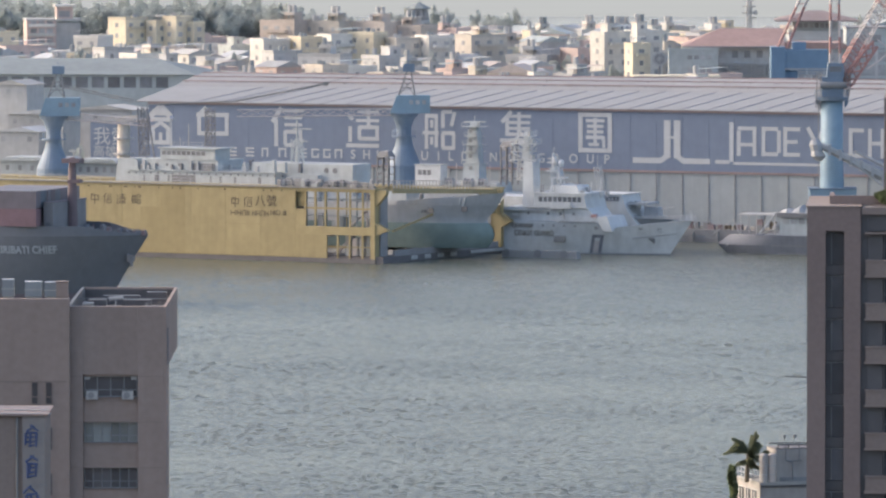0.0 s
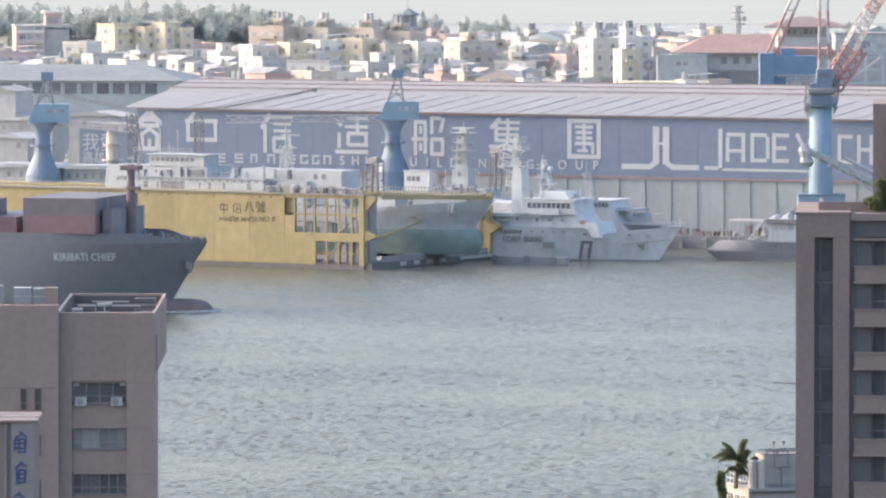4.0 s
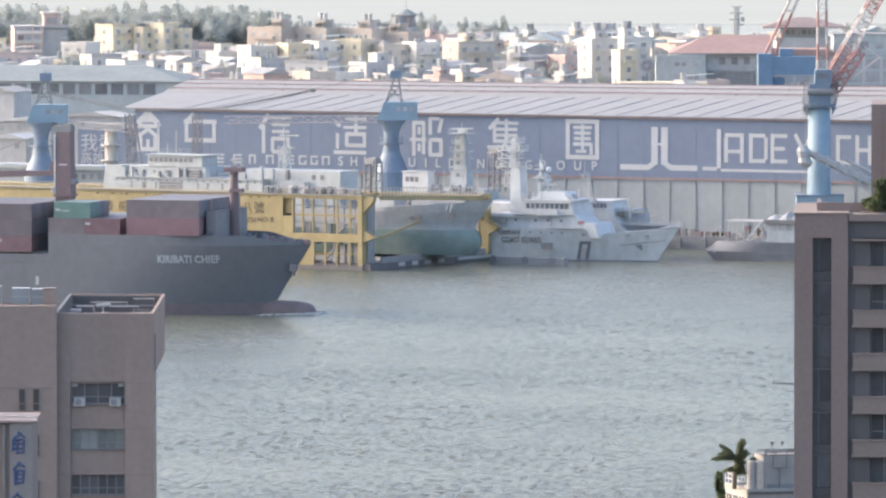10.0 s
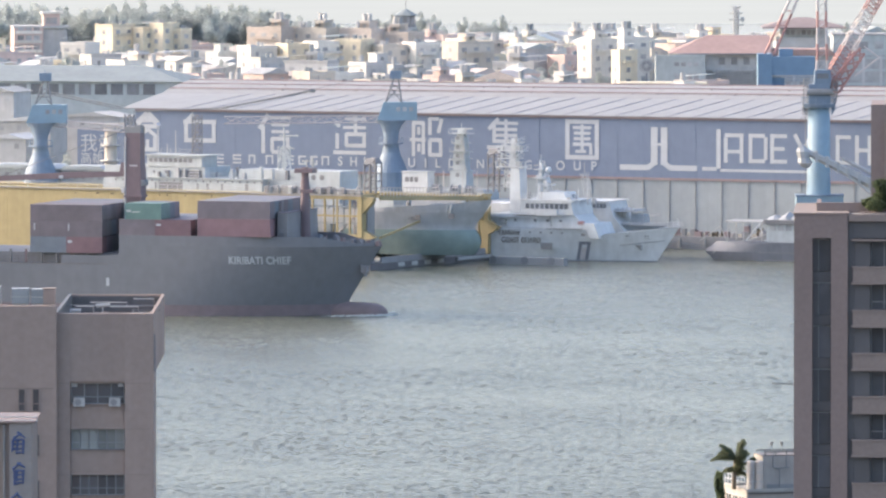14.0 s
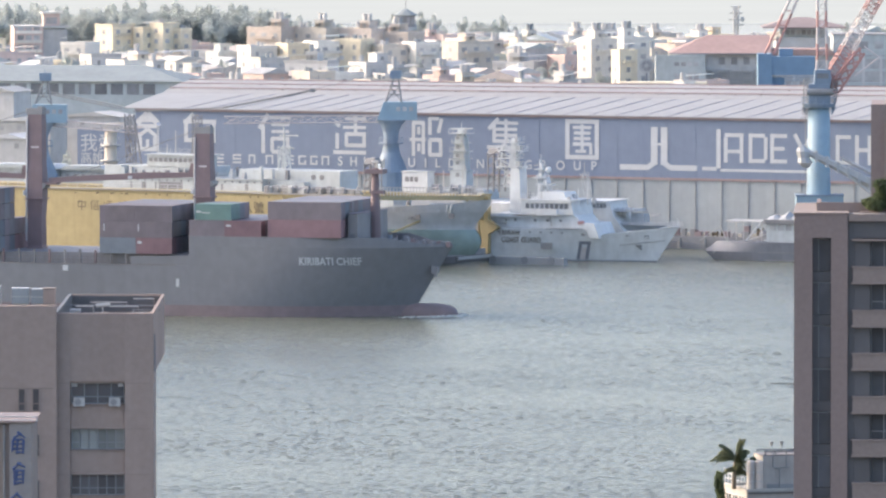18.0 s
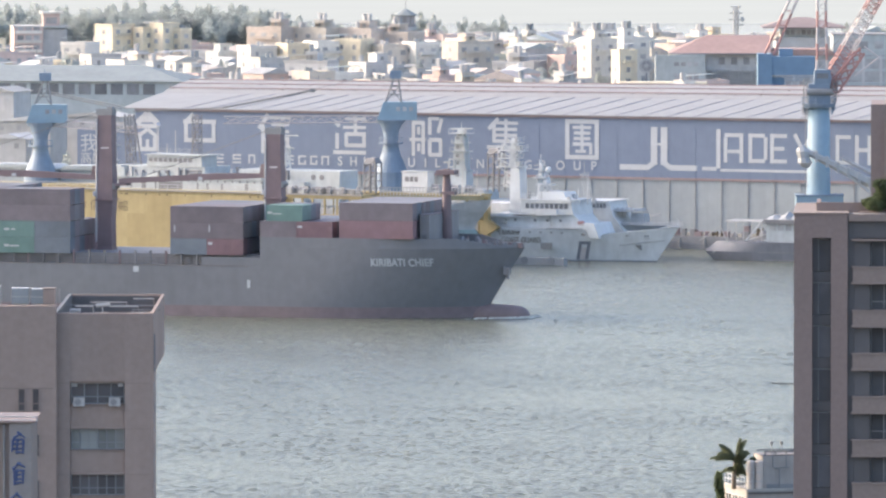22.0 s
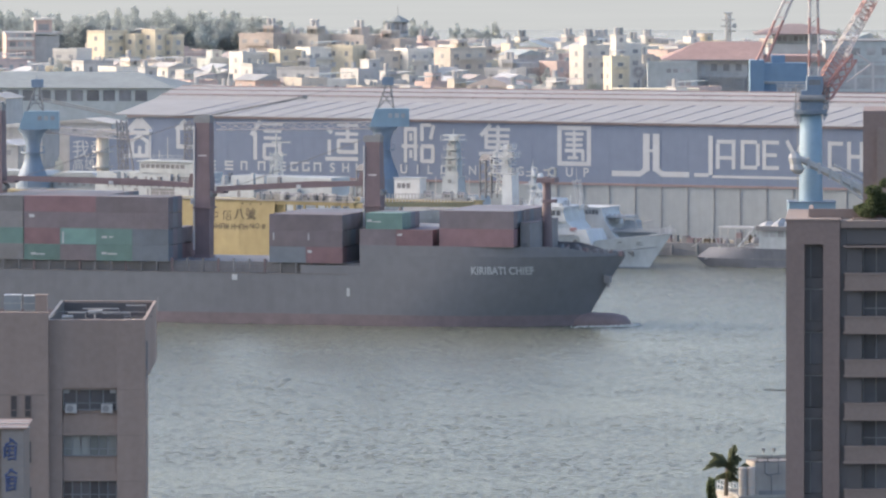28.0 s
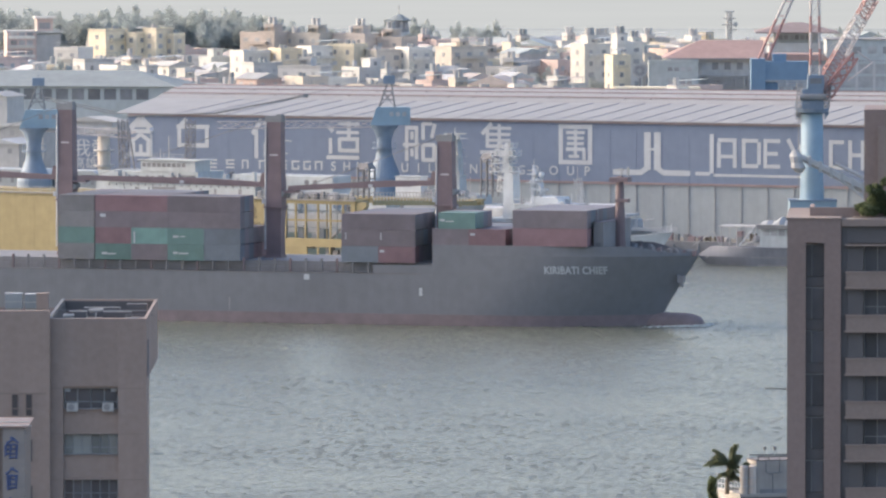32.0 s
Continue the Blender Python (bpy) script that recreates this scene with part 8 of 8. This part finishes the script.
def town():
    """Rows of houses, denser towards the beach; every house differs in paint, height and roof."""
    rng = np.random.default_rng(77)
    depth = 1790.0
    while depth < 2830:
        half = 0.058 * depth
        x = -half - rng.uniform(0, 8)
        while x < half + 6:
            w, d = rng.uniform(7, 16), rng.uniform(6, 11)
            h = rng.choice([3.6, 4.5, 5.5, 6.5, 8.5, 9.5], p=[0.2, 0.24, 0.22, 0.18, 0.1, 0.06])
            if depth > 2600:
                h = min(h, rng.uniform(4.0, 6.0))
            px = x / depth
            if 2450 < depth < 2660 and -0.042 < px < -0.031:
                h = 3.6
            y = depth + rng.uniform(-14, 14)
            hidden = (80.5 - h - 3) / y > 0.0345 and x > -64
            marked = 2200 < depth < 2450 and 0.0145 < px < 0.027
            blocked = marked or (2445 < depth < 2605 and -0.024 < px < -0.001) or (depth > 2680 and x < -0.0205 * y) or (x > 0.031 * y and depth < 2700) or (x < -0.026 * y and depth < 2250)
            if not hidden and not blocked:
                i = int(rng.choice(7, p=[0.16, 0.16, 0.26, 0.16, 0.14, 0.08, 0.04]))
                flat = rng.uniform() < 0.72
                r = ROOF_PAINTS[int(rng.integers(4))] if not flat else ROOF_PAINTS[0]
                stair = flat and rng.uniform() < (0.5 if depth < 2600 else 0.15)
                house(x, y, w, d, h, rng.choice([28, 32, 35, -24, 40]) + rng.uniform(-4, 4), HOUSE_PAINTS[i], r, rng, stair, int(rng.integers(0, 3)), "flat" if flat else "pitched",
                      "%s %s town house with %s" % (WORDS[i], "low" if h < 7 else "tall", "a roof stair head" if stair else ("a flat roof" if flat else "a sheet-metal gable roof")))
            x += w + rng.uniform(1.0, 6.0)
        depth += rng.uniform(36, 46)


town()


def marked_house(px0, px1, ytop, y, wall, label, turn=30, tanks=0, stair=False):
    rng = np.random.default_rng(int(abs(px0) * 10) % 1000)
    w = (px1 - px0)
    return house((px0 + px1) / 2, y, w * 0.8, w * 0.62, ytop - 2.3, turn, wall, ROOF_PAINTS[0], rng, stair, tanks, "flat", label)


# salient houses
for a, b, c in ((-108.4, -96.08, 14.41), (-96.65, -89.6, 13.36), (-91.44, -81.94, 14.77), (-84.59, -78.22, 13.1)):
    marked_house(a, b, c, 2640, HOUSE_PAINTS[0], "cream apartment block with sunlit end wall", 48)
marked_house(38.4, 49.69, 15.73, 2420, HOUSE_PAINTS[1], "tall white apartment block", 34, 2, True)
marked_house(47.68, 55.04, 13.06, 2400, HOUSE_PAINTS[0], "cream house with a stepped sunlit wall", 30)
marked_house(48.6, 59.5, 15.7, 2440, HOUSE_PAINTS[1], "white apartment block with a roof stair head", 30, 2, True)
pink = thing("house", pose(-131.6, 2600, 2.3, 0, 0, 8), "pink apartment block with a flat-roofed stair tower", "house", "houses of the town")
part("wall", Shape().box(0, 0, 0, 9.0, 12, 12.6), HOUSE_PAINTS[3], pink)
part("side_wing", Shape().box(9.005, 0.6, 0, 16.5, 12, 12.0), HOUSE_PAINTS[2], pink)
part("parapet", Shape().box(-0.3, -0.3, 12.605, 17.0, 12, 13.1), HOUSE_PAINTS[2], pink)
part("stair_tower", Shape().box(9.3, 2, 13.105, 14.3, 7, 16.8), HOUSE_PAINTS[3], pink)
part("tower_roof", Shape().box(8.6, 1.2, 16.805, 15.4, 7.8, 17.4), HOUSE_PAINTS[1], pink)
part("opening", Shape().box(10.0, 1.95, 13.6, 13.4, 2.03, 15.6), WINDOW_DARK, pink)
for k in range(4):
    part("balcony", Shape().box(0.4, -0.5, 2.0 + k * 2.9, 8.6, -0.003, 2.9 + k * 2.9), HOUSE_PAINTS[1], pink)
    window_row(pink, 0.8, 8.2, -0.02, 2.95 + k * 2.9, 4.4 + k * 2.9, 3)
for a, b, c in ((-58.18, -47.99, 7.94), (-44.44, -35.7, 7.68), (-33.23, -23.02, 7.44), (-21.97, -9.97, 7.84), (-9.11, -0.74, 6.94),
                (24.1, 34.58, 6.63), (37.76, 47.84, 7.26), (48.58, 59.9, 6.8), (64.1, 74.15, 6.8), (76.53, 91.25, 6.63)):
    marked_house(a, b, c, 2775, HOUSE_PAINTS[3 if a < 15 else 1], "pinkish row house with roof stair head and tanks" if a < 15 else "white row house with roof stair head and tanks", 32, 2, True)


def lookout():
    t = thing("lookout_tower", pose(-12.54, 2850, 2.3), "round lookout tower with a conical roof", "tower")
    h = 8.78 - 2.3
    zr, zt = 12.77 - 2.3, 14.86 - 2.3
    part("shaft", Shape().rod((0, 0, 0), (0, 0, h), 3.6, 3.6, n=12), HOUSE_PAINTS[2], t)
    part("cabin", Shape().rod((0, 0, h), (0, 0, zr - 0.3), 3.5, 3.1, n=12), SEAM, t)
    part("roof", Shape().rod((0, 0, zr + 0.01), (0, 0, zt), 4.5, 0.4, n=8), HANGAR_ROOF, t)
    part("eave", Shape().rod((0, 0, zr - 0.3), (0, 0, zr), 4.3, 4.5, n=8), HANGAR_ROOF, t)
    part("aerial", Shape().rod((0, 0, zt), (0, 0, zt + 3), 0.1, n=4), DARK_STEEL, t)
    for k in range(4):
        a = -2.4 + k * 0.55
        part("window", Shape().box(3.3 * math.cos(a) - 0.5, 3.3 * math.sin(a) - 0.5, h + 1.0, 3.3 * math.cos(a) + 0.5, 3.3 * math.sin(a) + 0.5, zr - 0.6), WINDOW_DARK, t)


lookout()


def terrace_row():
    """Beige three-storey houses in a row, with stair heads and tanks above the roofs."""
    rng = np.random.default_rng(90)
    for px, w, top, tint in ((-51.54, 12.5, 15.56, 5), (-38.22, 12.8, 15.22, 4), (-24.57, 13.0, 15.05, 5), (-12.29, 10.0, 14.03, 5)):
        house(px, 2560, w, 9, top - 2.3, -33, HOUSE_PAINTS[tint], ROOF_PAINTS[0], rng, True, 2, "flat", "beige three-storey terrace house with roof tanks")


terrace_row()
rng = np.random.default_rng(93)
for px, w, top, tint, turn in ((-54.39, 9.0, 12.14, 1, 31), (-43.64, 8.0, 12.8, 0, 28), (-34.58, 9.5, 13.46, 1, 33), (-25.77, 8.5, 14.12, 0, -30), (-15.54, 9.0, 12.47, 4, 30), (-6.46, 8.0, 13.13, 1, 30)):
    house(px, 2480, w, 8, top - 2.3, turn, HOUSE_PAINTS[tint], ROOF_PAINTS[0], rng, False, 0, "flat", "%s town house with a flat roof" % WORDS[tint])


def school():
    """Red-roofed hall with loggias, a grey annex, and the grey block with a pavilion roof beside it."""
    t = thing("red_roof_hall", pose(62.29, 2330, 2.3), "hall with a red tiled hip roof and white loggias", "hall")
    w, d = 28.0, 22.0
    h, zr = 14.87 - 2.3, 19.38 - 2.3
    part("wall", Shape().box(3, 2, 0, w, d, h - 0.2), HOUSE_PAINTS[2], t, "grey wall")
    r = Shape()
    r.v = [(0, 0, h - 0.19), (w, 0, h - 0.19), (w, d + 2, h - 0.19), (0, d + 2, h - 0.19), (10.5, d / 2, zr), (w, d / 2, zr)]
    r.f = [(0, 1, 5, 4), (1, 2, 5), (2, 3, 4, 5), (3, 0, 4), (3, 2, 1, 0)]
    part("roof", r, ROOF_TILE, t, "red tiled hip roof")
    part("eave", Shape().box(-0.1, -0.15, h - 0.55, w, 0.02, h - 0.2), SEAM, t)
    for k in range(5):
        x = 10.2 + k * 3.4
        part("window", Shape().box(x, 1.93, h - 3.4, x + 1.7, 2.02, h - 1.4), WINDOW_DARK, t)
        frame_ = part("loggia", Shape().box(x - 0.4, 0.9, h - 5.3, x + 2.3, 1.99, h - 4.8).box(x - 0.4, 0.9, h - 8.6, x - 0.1, 1.99, h - 5.31).box(x + 2.0, 0.9, h - 8.6, x + 2.3, 1.99, h - 5.31), WHITE_PAINT, t, "white loggia frame")
        for q in range(4):
            part("louvre", Shape().box(x - 0.08, 1.1, h - 8.4 + q * 0.8, x + 1.98, 1.3, h - 8.05 + q * 0.8), WHITE_PAINT if (q + k) % 3 else WINDOW_DARK, frame_)
    annex = part("annex", Shape().box(-4, -6, 0, 9.6, 1.9, h - 1.0), HANGAR_GREY, t, "grey annex")
    part("annex_parapet", Shape().box(-4.2, -6.2, h - 0.995, 9.8, -5.8, h - 0.5), HANGAR_GREY, annex)
    for z0, z1 in ((h - 3.6, h - 2.5), (h - 7.4, h - 5.6)):
        window_row(annex, 1.0, 8.0, -6.02, z0, z1, 4)
    low = thing("low_house", pose(47.4, 2246, 2.3), "long low cream house with a bright parapet", "house", "houses of the town")
    part("wall", Shape().box(0, 0, 0, 22.5, 9, 6.3), HOUSE_PAINTS[0], low)
    part("parapet", Shape().box(-0.2, -0.2, 6.305, 22.7, 9.2, 7.0), HOUSE_PAINTS[0], low)
    # disc on a stand, added in place of a round wall window
    dish = thing("round_disc", pose(57.6, 2398, 9.2), "pale round disc with spokes, added for a round window", "dish")
    for r0, r1, y0 in ((2.1, 2.1, 0.0), (1.5, 1.5, -0.12), (0.6, 0.6, -0.24)):
        part("ring", Shape().rod((0, y0 - 0.1, 0), (0, y0, 0), r0, r1, n=20), WHITE_PAINT if r0 != 1.5 else SEAM, dish)
    part("spokes", Shape().rod((-2, -0.3, 0), (2, -0.3, 0), 0.08, n=4).rod((0, -0.3, -2), (0, -0.3, 2), 0.08, n=4).rod((-1.4, -0.3, -1.4), (1.4, -0.3, 1.4), 0.08, n=4), WHITE_PAINT, dish)
    part("stand", Shape().rod((0, 0.3, -6.9), (0, 0.3, 0), 0.4, 0.25, n=6), SEAM, dish)
    g = thing("grey_block", pose(90.6, 2336, 2.3), "long grey office block with a plain upper storey", "building")
    part("wall", Shape().box(0, 0, 0, 56, 18, 11.6), WINDOW_DARK, g, "dark recessed lower storeys")
    part("upper_storey", Shape().box(17.0, 0.5, 11.605, 56, 18, 17.2), HANGAR_GREY, g)
    part("roof_edge", Shape().box(16.7, 0.2, 17.205, 56, 18, 17.5), SEAM, g)
    part("wing_roof", Shape().prism([(-1, 11.605), (18, 11.605), (16, 13.3), (1, 13.3)], -1.5, 16), ROOF_TILE, g, "low red tiled wing roof")
    for k in range(11):
        part("pier", Shape().box(1.0 + k * 4.8, -0.25, 0, 1.7 + k * 4.8, -0.004, 11.5), HOUSE_PAINTS[2], g)
    for z in (3.4, 7.2, 10.6):
        part("floor_band", Shape().box(0, -0.2, z, 56, -0.003, z + 0.7), HANGAR_GREY, g)
    for k in range(8):
        part("window", Shape().box(20 + k * 4.2, 0.42, 13.4, 22.4 + k * 4.2, 0.52, 15.4), WINDOW_DARK, g)
    p = thing("pavilion", pose(103.09, 2420, 2.3), "grey building with a wide brown pavilion roof", "hall")
    hp, zp = 19.76 - 2.3, 22.18 - 2.3
    part("wall", Shape().box(-8, 0, 0, 30, 16, hp - 3.2), HOUSE_PAINTS[2], p)
    part("drum", Shape().box(-6.5, 2, hp - 3.19, 6.5, 14, hp - 0.2), HANGAR_GREY, p)
    window_row(p, -5.5, 5.5, 1.97, hp - 2.4, hp - 1.0, 7)
    r = Shape()
    r.v = [(-12, -3, hp - 0.19), (12, -3, hp - 0.19), (12, 19, hp - 0.19), (-12, 19, hp - 0.19), (-2, 7, zp), (2, 7, zp), (2, 9, zp), (-2, 9, zp)]
    r.f = [(0, 1, 5, 4), (1, 2, 6, 5), (2, 3, 7, 6), (3, 0, 4, 7), (4, 5, 6, 7), (3, 2, 1, 0)]
    part("roof", r, PAVILION_TILE, p)
    part("eave", Shape().box(-12, -3.1, hp - 0.5, 12, -3.005, hp - 0.15), PAVILION_TILE, p)
    mast = thing("radio_mast", pose(89.95, 2600, 2.3), "white lattice radio mast", "mast")
    hm = 21.31 - 2.3
    part("lattice", Shape().truss((0, 0, 0), (0, 0, hm), 1.3, 12, 0.24), WHITE_PAINT, mast)
    part("yard", Shape().rod((-2, 0, hm - 2), (2, 0, hm - 2), 0.18).rod((-1.5, 0, hm), (1.5, 0, hm), 0.2).rod((-2.2, 0, hm - 4), (2.6, 0, hm - 4), 0.2).rod((-0.2, 0, hm - 5.5), (2.4, 0, hm - 5.5), 0.2).box(1.4, -0.5, hm - 4.6, 2.4, 0.5, hm - 3.2), WHITE_PAINT, mast)


school()


def hangar():
    """Grey-green shed hall with a row of large openings, at the edge of the yard."""
    t = thing("shed_hall", pose(-55.7, 1800, 2.3, 0, 0, -6), "grey-green shed hall with large dark openings", "hall")
    h, zr = 23.8 - 2.3, 26.64 - 2.3
    w = 62.0
    part("wall", Shape().box(-w, 0, 0, 0, 30, h - 0.2), HANGAR_GREY, t)
    r = Shape()
    r.v = [(-w, -0.8, h - 0.19), (1.0, -0.8, h - 0.19), (1.0, 31, h - 0.19), (-w, 31, h - 0.19), (-w, 14, zr), (-10, 14, zr)]
    r.f = [(0, 1, 5, 4), (1, 2, 5), (2, 3, 4, 5), (3, 0, 4), (3, 2, 1, 0)]
    part("roof", r, HANGAR_ROOF, t, "green sheet roof with haze painted in")
    for k in range(11):
        x = -5.5 - k * 3.45
        part("opening", Shape().box(x - 2.6, -0.05, h - 3.0, x, 0.05, h - 0.7), SHIP_GLASS, t)
    # lower lean-to roofs and sheds in front
    for px, pw, yy, py, mat in ((-90.86, 8, 1720, 24.37, ROOF_PAINTS[0]), (-72.79, 14, 1735, 18.78, ROOF_PAINTS[0]),
                                (-84.61, 12, 1705, 18.94, ROOF_PAINTS[1]), (-86.54, 9, 1672, 16.67, ROOF_PAINTS[1])):
        s = thing("shed", pose(px, yy, 2.3, 0, 0, -20), "grey yard shed with a sheet roof", "shed", "yard sheds")
        hh = py - 2.3
        part("wall", Shape().box(-pw / 2, 0, 0, pw / 2, 9, hh - 0.3), HOUSE_PAINTS[2], s)
        part("roof", Shape().prism([(-pw / 2 - 0.4, hh - 0.29), (pw / 2 + 0.4, hh - 0.29), (pw * 0.1, hh + 0.7)], -0.5, 9.5), mat, s)
        for k in range(3):
            part("window", Shape().box(-pw / 2 + 1 + k * pw / 3.2, -0.05, hh - 2.2, -pw / 2 + 1.9 + k * pw / 3.2, 0.05, hh - 1.2), WINDOW_DARK, s)


hangar()
# blue slogan wall beside the hall; two lines, partly hidden by a mast
board = thing("slogan_wall", pose(-71.21, 1650, 2.3, 0, 0, -20), "blue wall with white slogan characters", "sign wall")
part("wall", Shape().box(0, 0, 0, 13.5, 0.6, 19.16 - 2.3), PANEL_BLUE, board)
part("coping", Shape().box(-0.1, -0.1, 19.16 - 2.295, 13.6, 0.7, 19.39 - 2.3), SEAM, board)
for body, px, py, size in (("我愛", -70.66 - -71.21, 15.09 - 2.3, 2.7), ("高雄", -70.66 - -71.21, 12.56 - 2.3, 1.8)):
    ob = part("lettering", lettering(body, size, SIGN_WHITE, 1.0), SIGN_WHITE, board, "white slogan characters")
    ob.matrix_basis = pose(px, -0.05, py)
# white ship mast tower and long white roofs at the dock's left
tower = thing("lighthouse_mast", pose(-62.76, 1600, 2.3), "cream round tower with ring platforms", "tower")
zt = 21.24 - 2.3
part("shaft", Shape().rod((0, 0, 0), (0, 0, zt), 1.35, 1.15, n=14), HOUSE_PAINTS[4], tower)
for k in range(3):
    z = zt - 0.3 - k * 2.9
    part("ring", Shape().rod((0, 0, z - 0.25), (0, 0, z), 2.0, 2.0, n=14), WHITE_PAINT, tower)
part("yard", Shape().rod((-2.6, 0, zt + 0.6), (2.6, 0, zt + 0.8), 0.2).box(-1.8, -0.8, zt, 1.8, 0.8, zt + 0.5), HOUSE_PAINTS[4], tower)
for px, pw, yy, zt in ((-85.52, 14, 1592, 14.28), (-71.64, 9.0, 1588, 14.07)):
    s = thing("white_shed", pose(px, yy, 2.3, 0, 0, -22), "long white quay shed with small windows", "shed", "white quay sheds")
    h = zt - 2.3
    part("wall", Shape().box(0, 0, 0, pw, 6, h - 0.3), DULL_WHITE, s)
    part("roof", Shape().prism([(-0.4, h - 0.29), (pw + 0.4, h - 0.29), (pw - 1, h + 0.5), (1, h + 0.5)], -0.5, 6.5), DULL_WHITE, s)
    for k in range(5):
        part("window", Shape().box(1.0 + k * pw / 5.5, -0.04, h - 2.0, 1.7 + k * pw / 5.5, 0.02, h - 1.0), WINDOW_DARK, s)


# ---- shelter wood along the beach ----
def tree(x, y, h, w, rng, crowns, label):
    t = thing("tree", pose(x, y, 2.3), label, "tree", "shelter wood on the beach")
    part("trunk", Shape().rod((0, 0, 0), (0, 0, h * 0.75), 0.3, 0.1), HAZED_BARK, t)
    s = Shape()
    for k in range(5):
        a = rng.uniform(0, 6.28)
        z = h * rng.uniform(0.25, 0.6)
        s.rod((0, 0, z), (w * 0.5 * math.cos(a), w * 0.5 * math.sin(a), z + h * 0.28), 0.12, 0.04, n=4)
    part("bough", s, HAZED_BARK, t)
    # crown colour carries the painted haze, whatever the tree's distance
    c = part("crown", crowns[rng.integers(len(crowns))], LEAF_HAZED, t)
    c.matrix_basis = Matrix.LocRotScale((0, 0, h * 0.52), Euler((0, 0, rng.uniform(0, 6.28))), (w, w, h * 0.62))


def wood():
    rng = np.random.default_rng(51)
    crowns = [leaf_cloud(rng, (0, 0, 0), (1, 1, 1), 1900, 0.075, needles=True).mesh("crown", LEAF_HAZED) for _ in range(5)]
    for k in range(170):
        y = rng.uniform(2850, 2950)
        px = -40 + 540 * (k + rng.uniform(0, 1)) / 170
        x = (px - 784) / 15000 * y
        h = rng.uniform(8.5, 13.0) * (0.92 if px > 380 else 1.0)
        tree(x, y, h, rng.uniform(3.6, 6.0), rng, crowns, "feathery beach tree with haze painted into its grey-green")
    for k in range(46):
        y = rng.uniform(2840, 2930)
        px = 500 + 400 * rng.uniform(0, 1)
        tree((px - 784) / 15000 * y, y, rng.uniform(5.0, 9.0), rng.uniform(2.4, 4.0), rng, crowns, "low beach tree with haze painted into its grey-green")
    for k in range(60):
        y = rng.uniform(1850, 2700)
        px = -20 + 1200 * rng.uniform(0, 1)
        tree((px - 784) / 15000 * y, y, rng.uniform(4.0, 7.5), rng.uniform(1.8, 3.4), rng, crowns, "small grey-green tree between houses")
    for k in range(26):
        y = rng.uniform(2500, 2600)
        px = 1470 + 160 * rng.uniform(0, 1)
        tree((px - 784) / 15000 * y, y, rng.uniform(8.0, 14.0), rng.uniform(3, 4.5), rng, crowns, "dark tree mass behind the hall")

    for k in range(34):
        y = rng.uniform(1850, 2050)
        px = -20 + 180 * rng.uniform(0, 1)
        tree((px - 784) / 15000 * y, y, rng.uniform(13.0, 19.0), rng.uniform(3.5, 5.0), rng, crowns, "grey-green tree in the grove behind the yard")
    for px, y, h in ((128, 1662, 11.0), (150, 1668, 9.5), (108, 1672, 10.5), (176, 1670, 8.5), (20, 1690, 9.0)):
        tree((px - 784) / 15000 * y, y, h, rng.uniform(2.2, 3.0), rng, crowns, "grey-green tree beside the slogan wall, haze painted in")


wood()



# ---- what moves: the ship with its cargo, its bow wave, the ripples, the palm ----
def motions():
    track = [(0.0, -49.03, 1370.88), (3.0, -40.45, 1368.36), (6.0, -31.93, 1365.84), (9.0, -23.38, 1363.32), (13.0, -11.8, 1359.96), (16.5, -1.84, 1357.02), (19.0, 5.24, 1354.92), (23.0, 16.78, 1351.56), (28.0, 31.11, 1347.36), (32.0, 42.51, 1344.00)]
    rows = [(t, pose(x, y, 0, 0, 0, -16.3)) for t, x, y in track]
    walk(ship, rows)
    walk(wave, rows)
    walk(water, [(0.0, pose(-8, 4, 0)), (16.0, pose(0, 0, 0)), (32.0, pose(8, -4, 0))])
    for f, at, az, ph in PALM_FRONDS:
        sway = []
        for k in range(41):
            t = 32.0 * k / 40
            g = 0.5 * math.sin(0.55 * t + 0.6) + 0.3 * math.sin(1.9 * t + ph)
            sway.append((t, Matrix.Translation(at) @ Matrix.Rotation(radians(-2 + 5 * g), 4, "Y") @ Matrix.Rotation(az, 4, "Z") @ Matrix.Rotation(radians(5 * math.sin(2.7 * t + ph)), 4, "Y")))
        walk(f, sway)


motions()
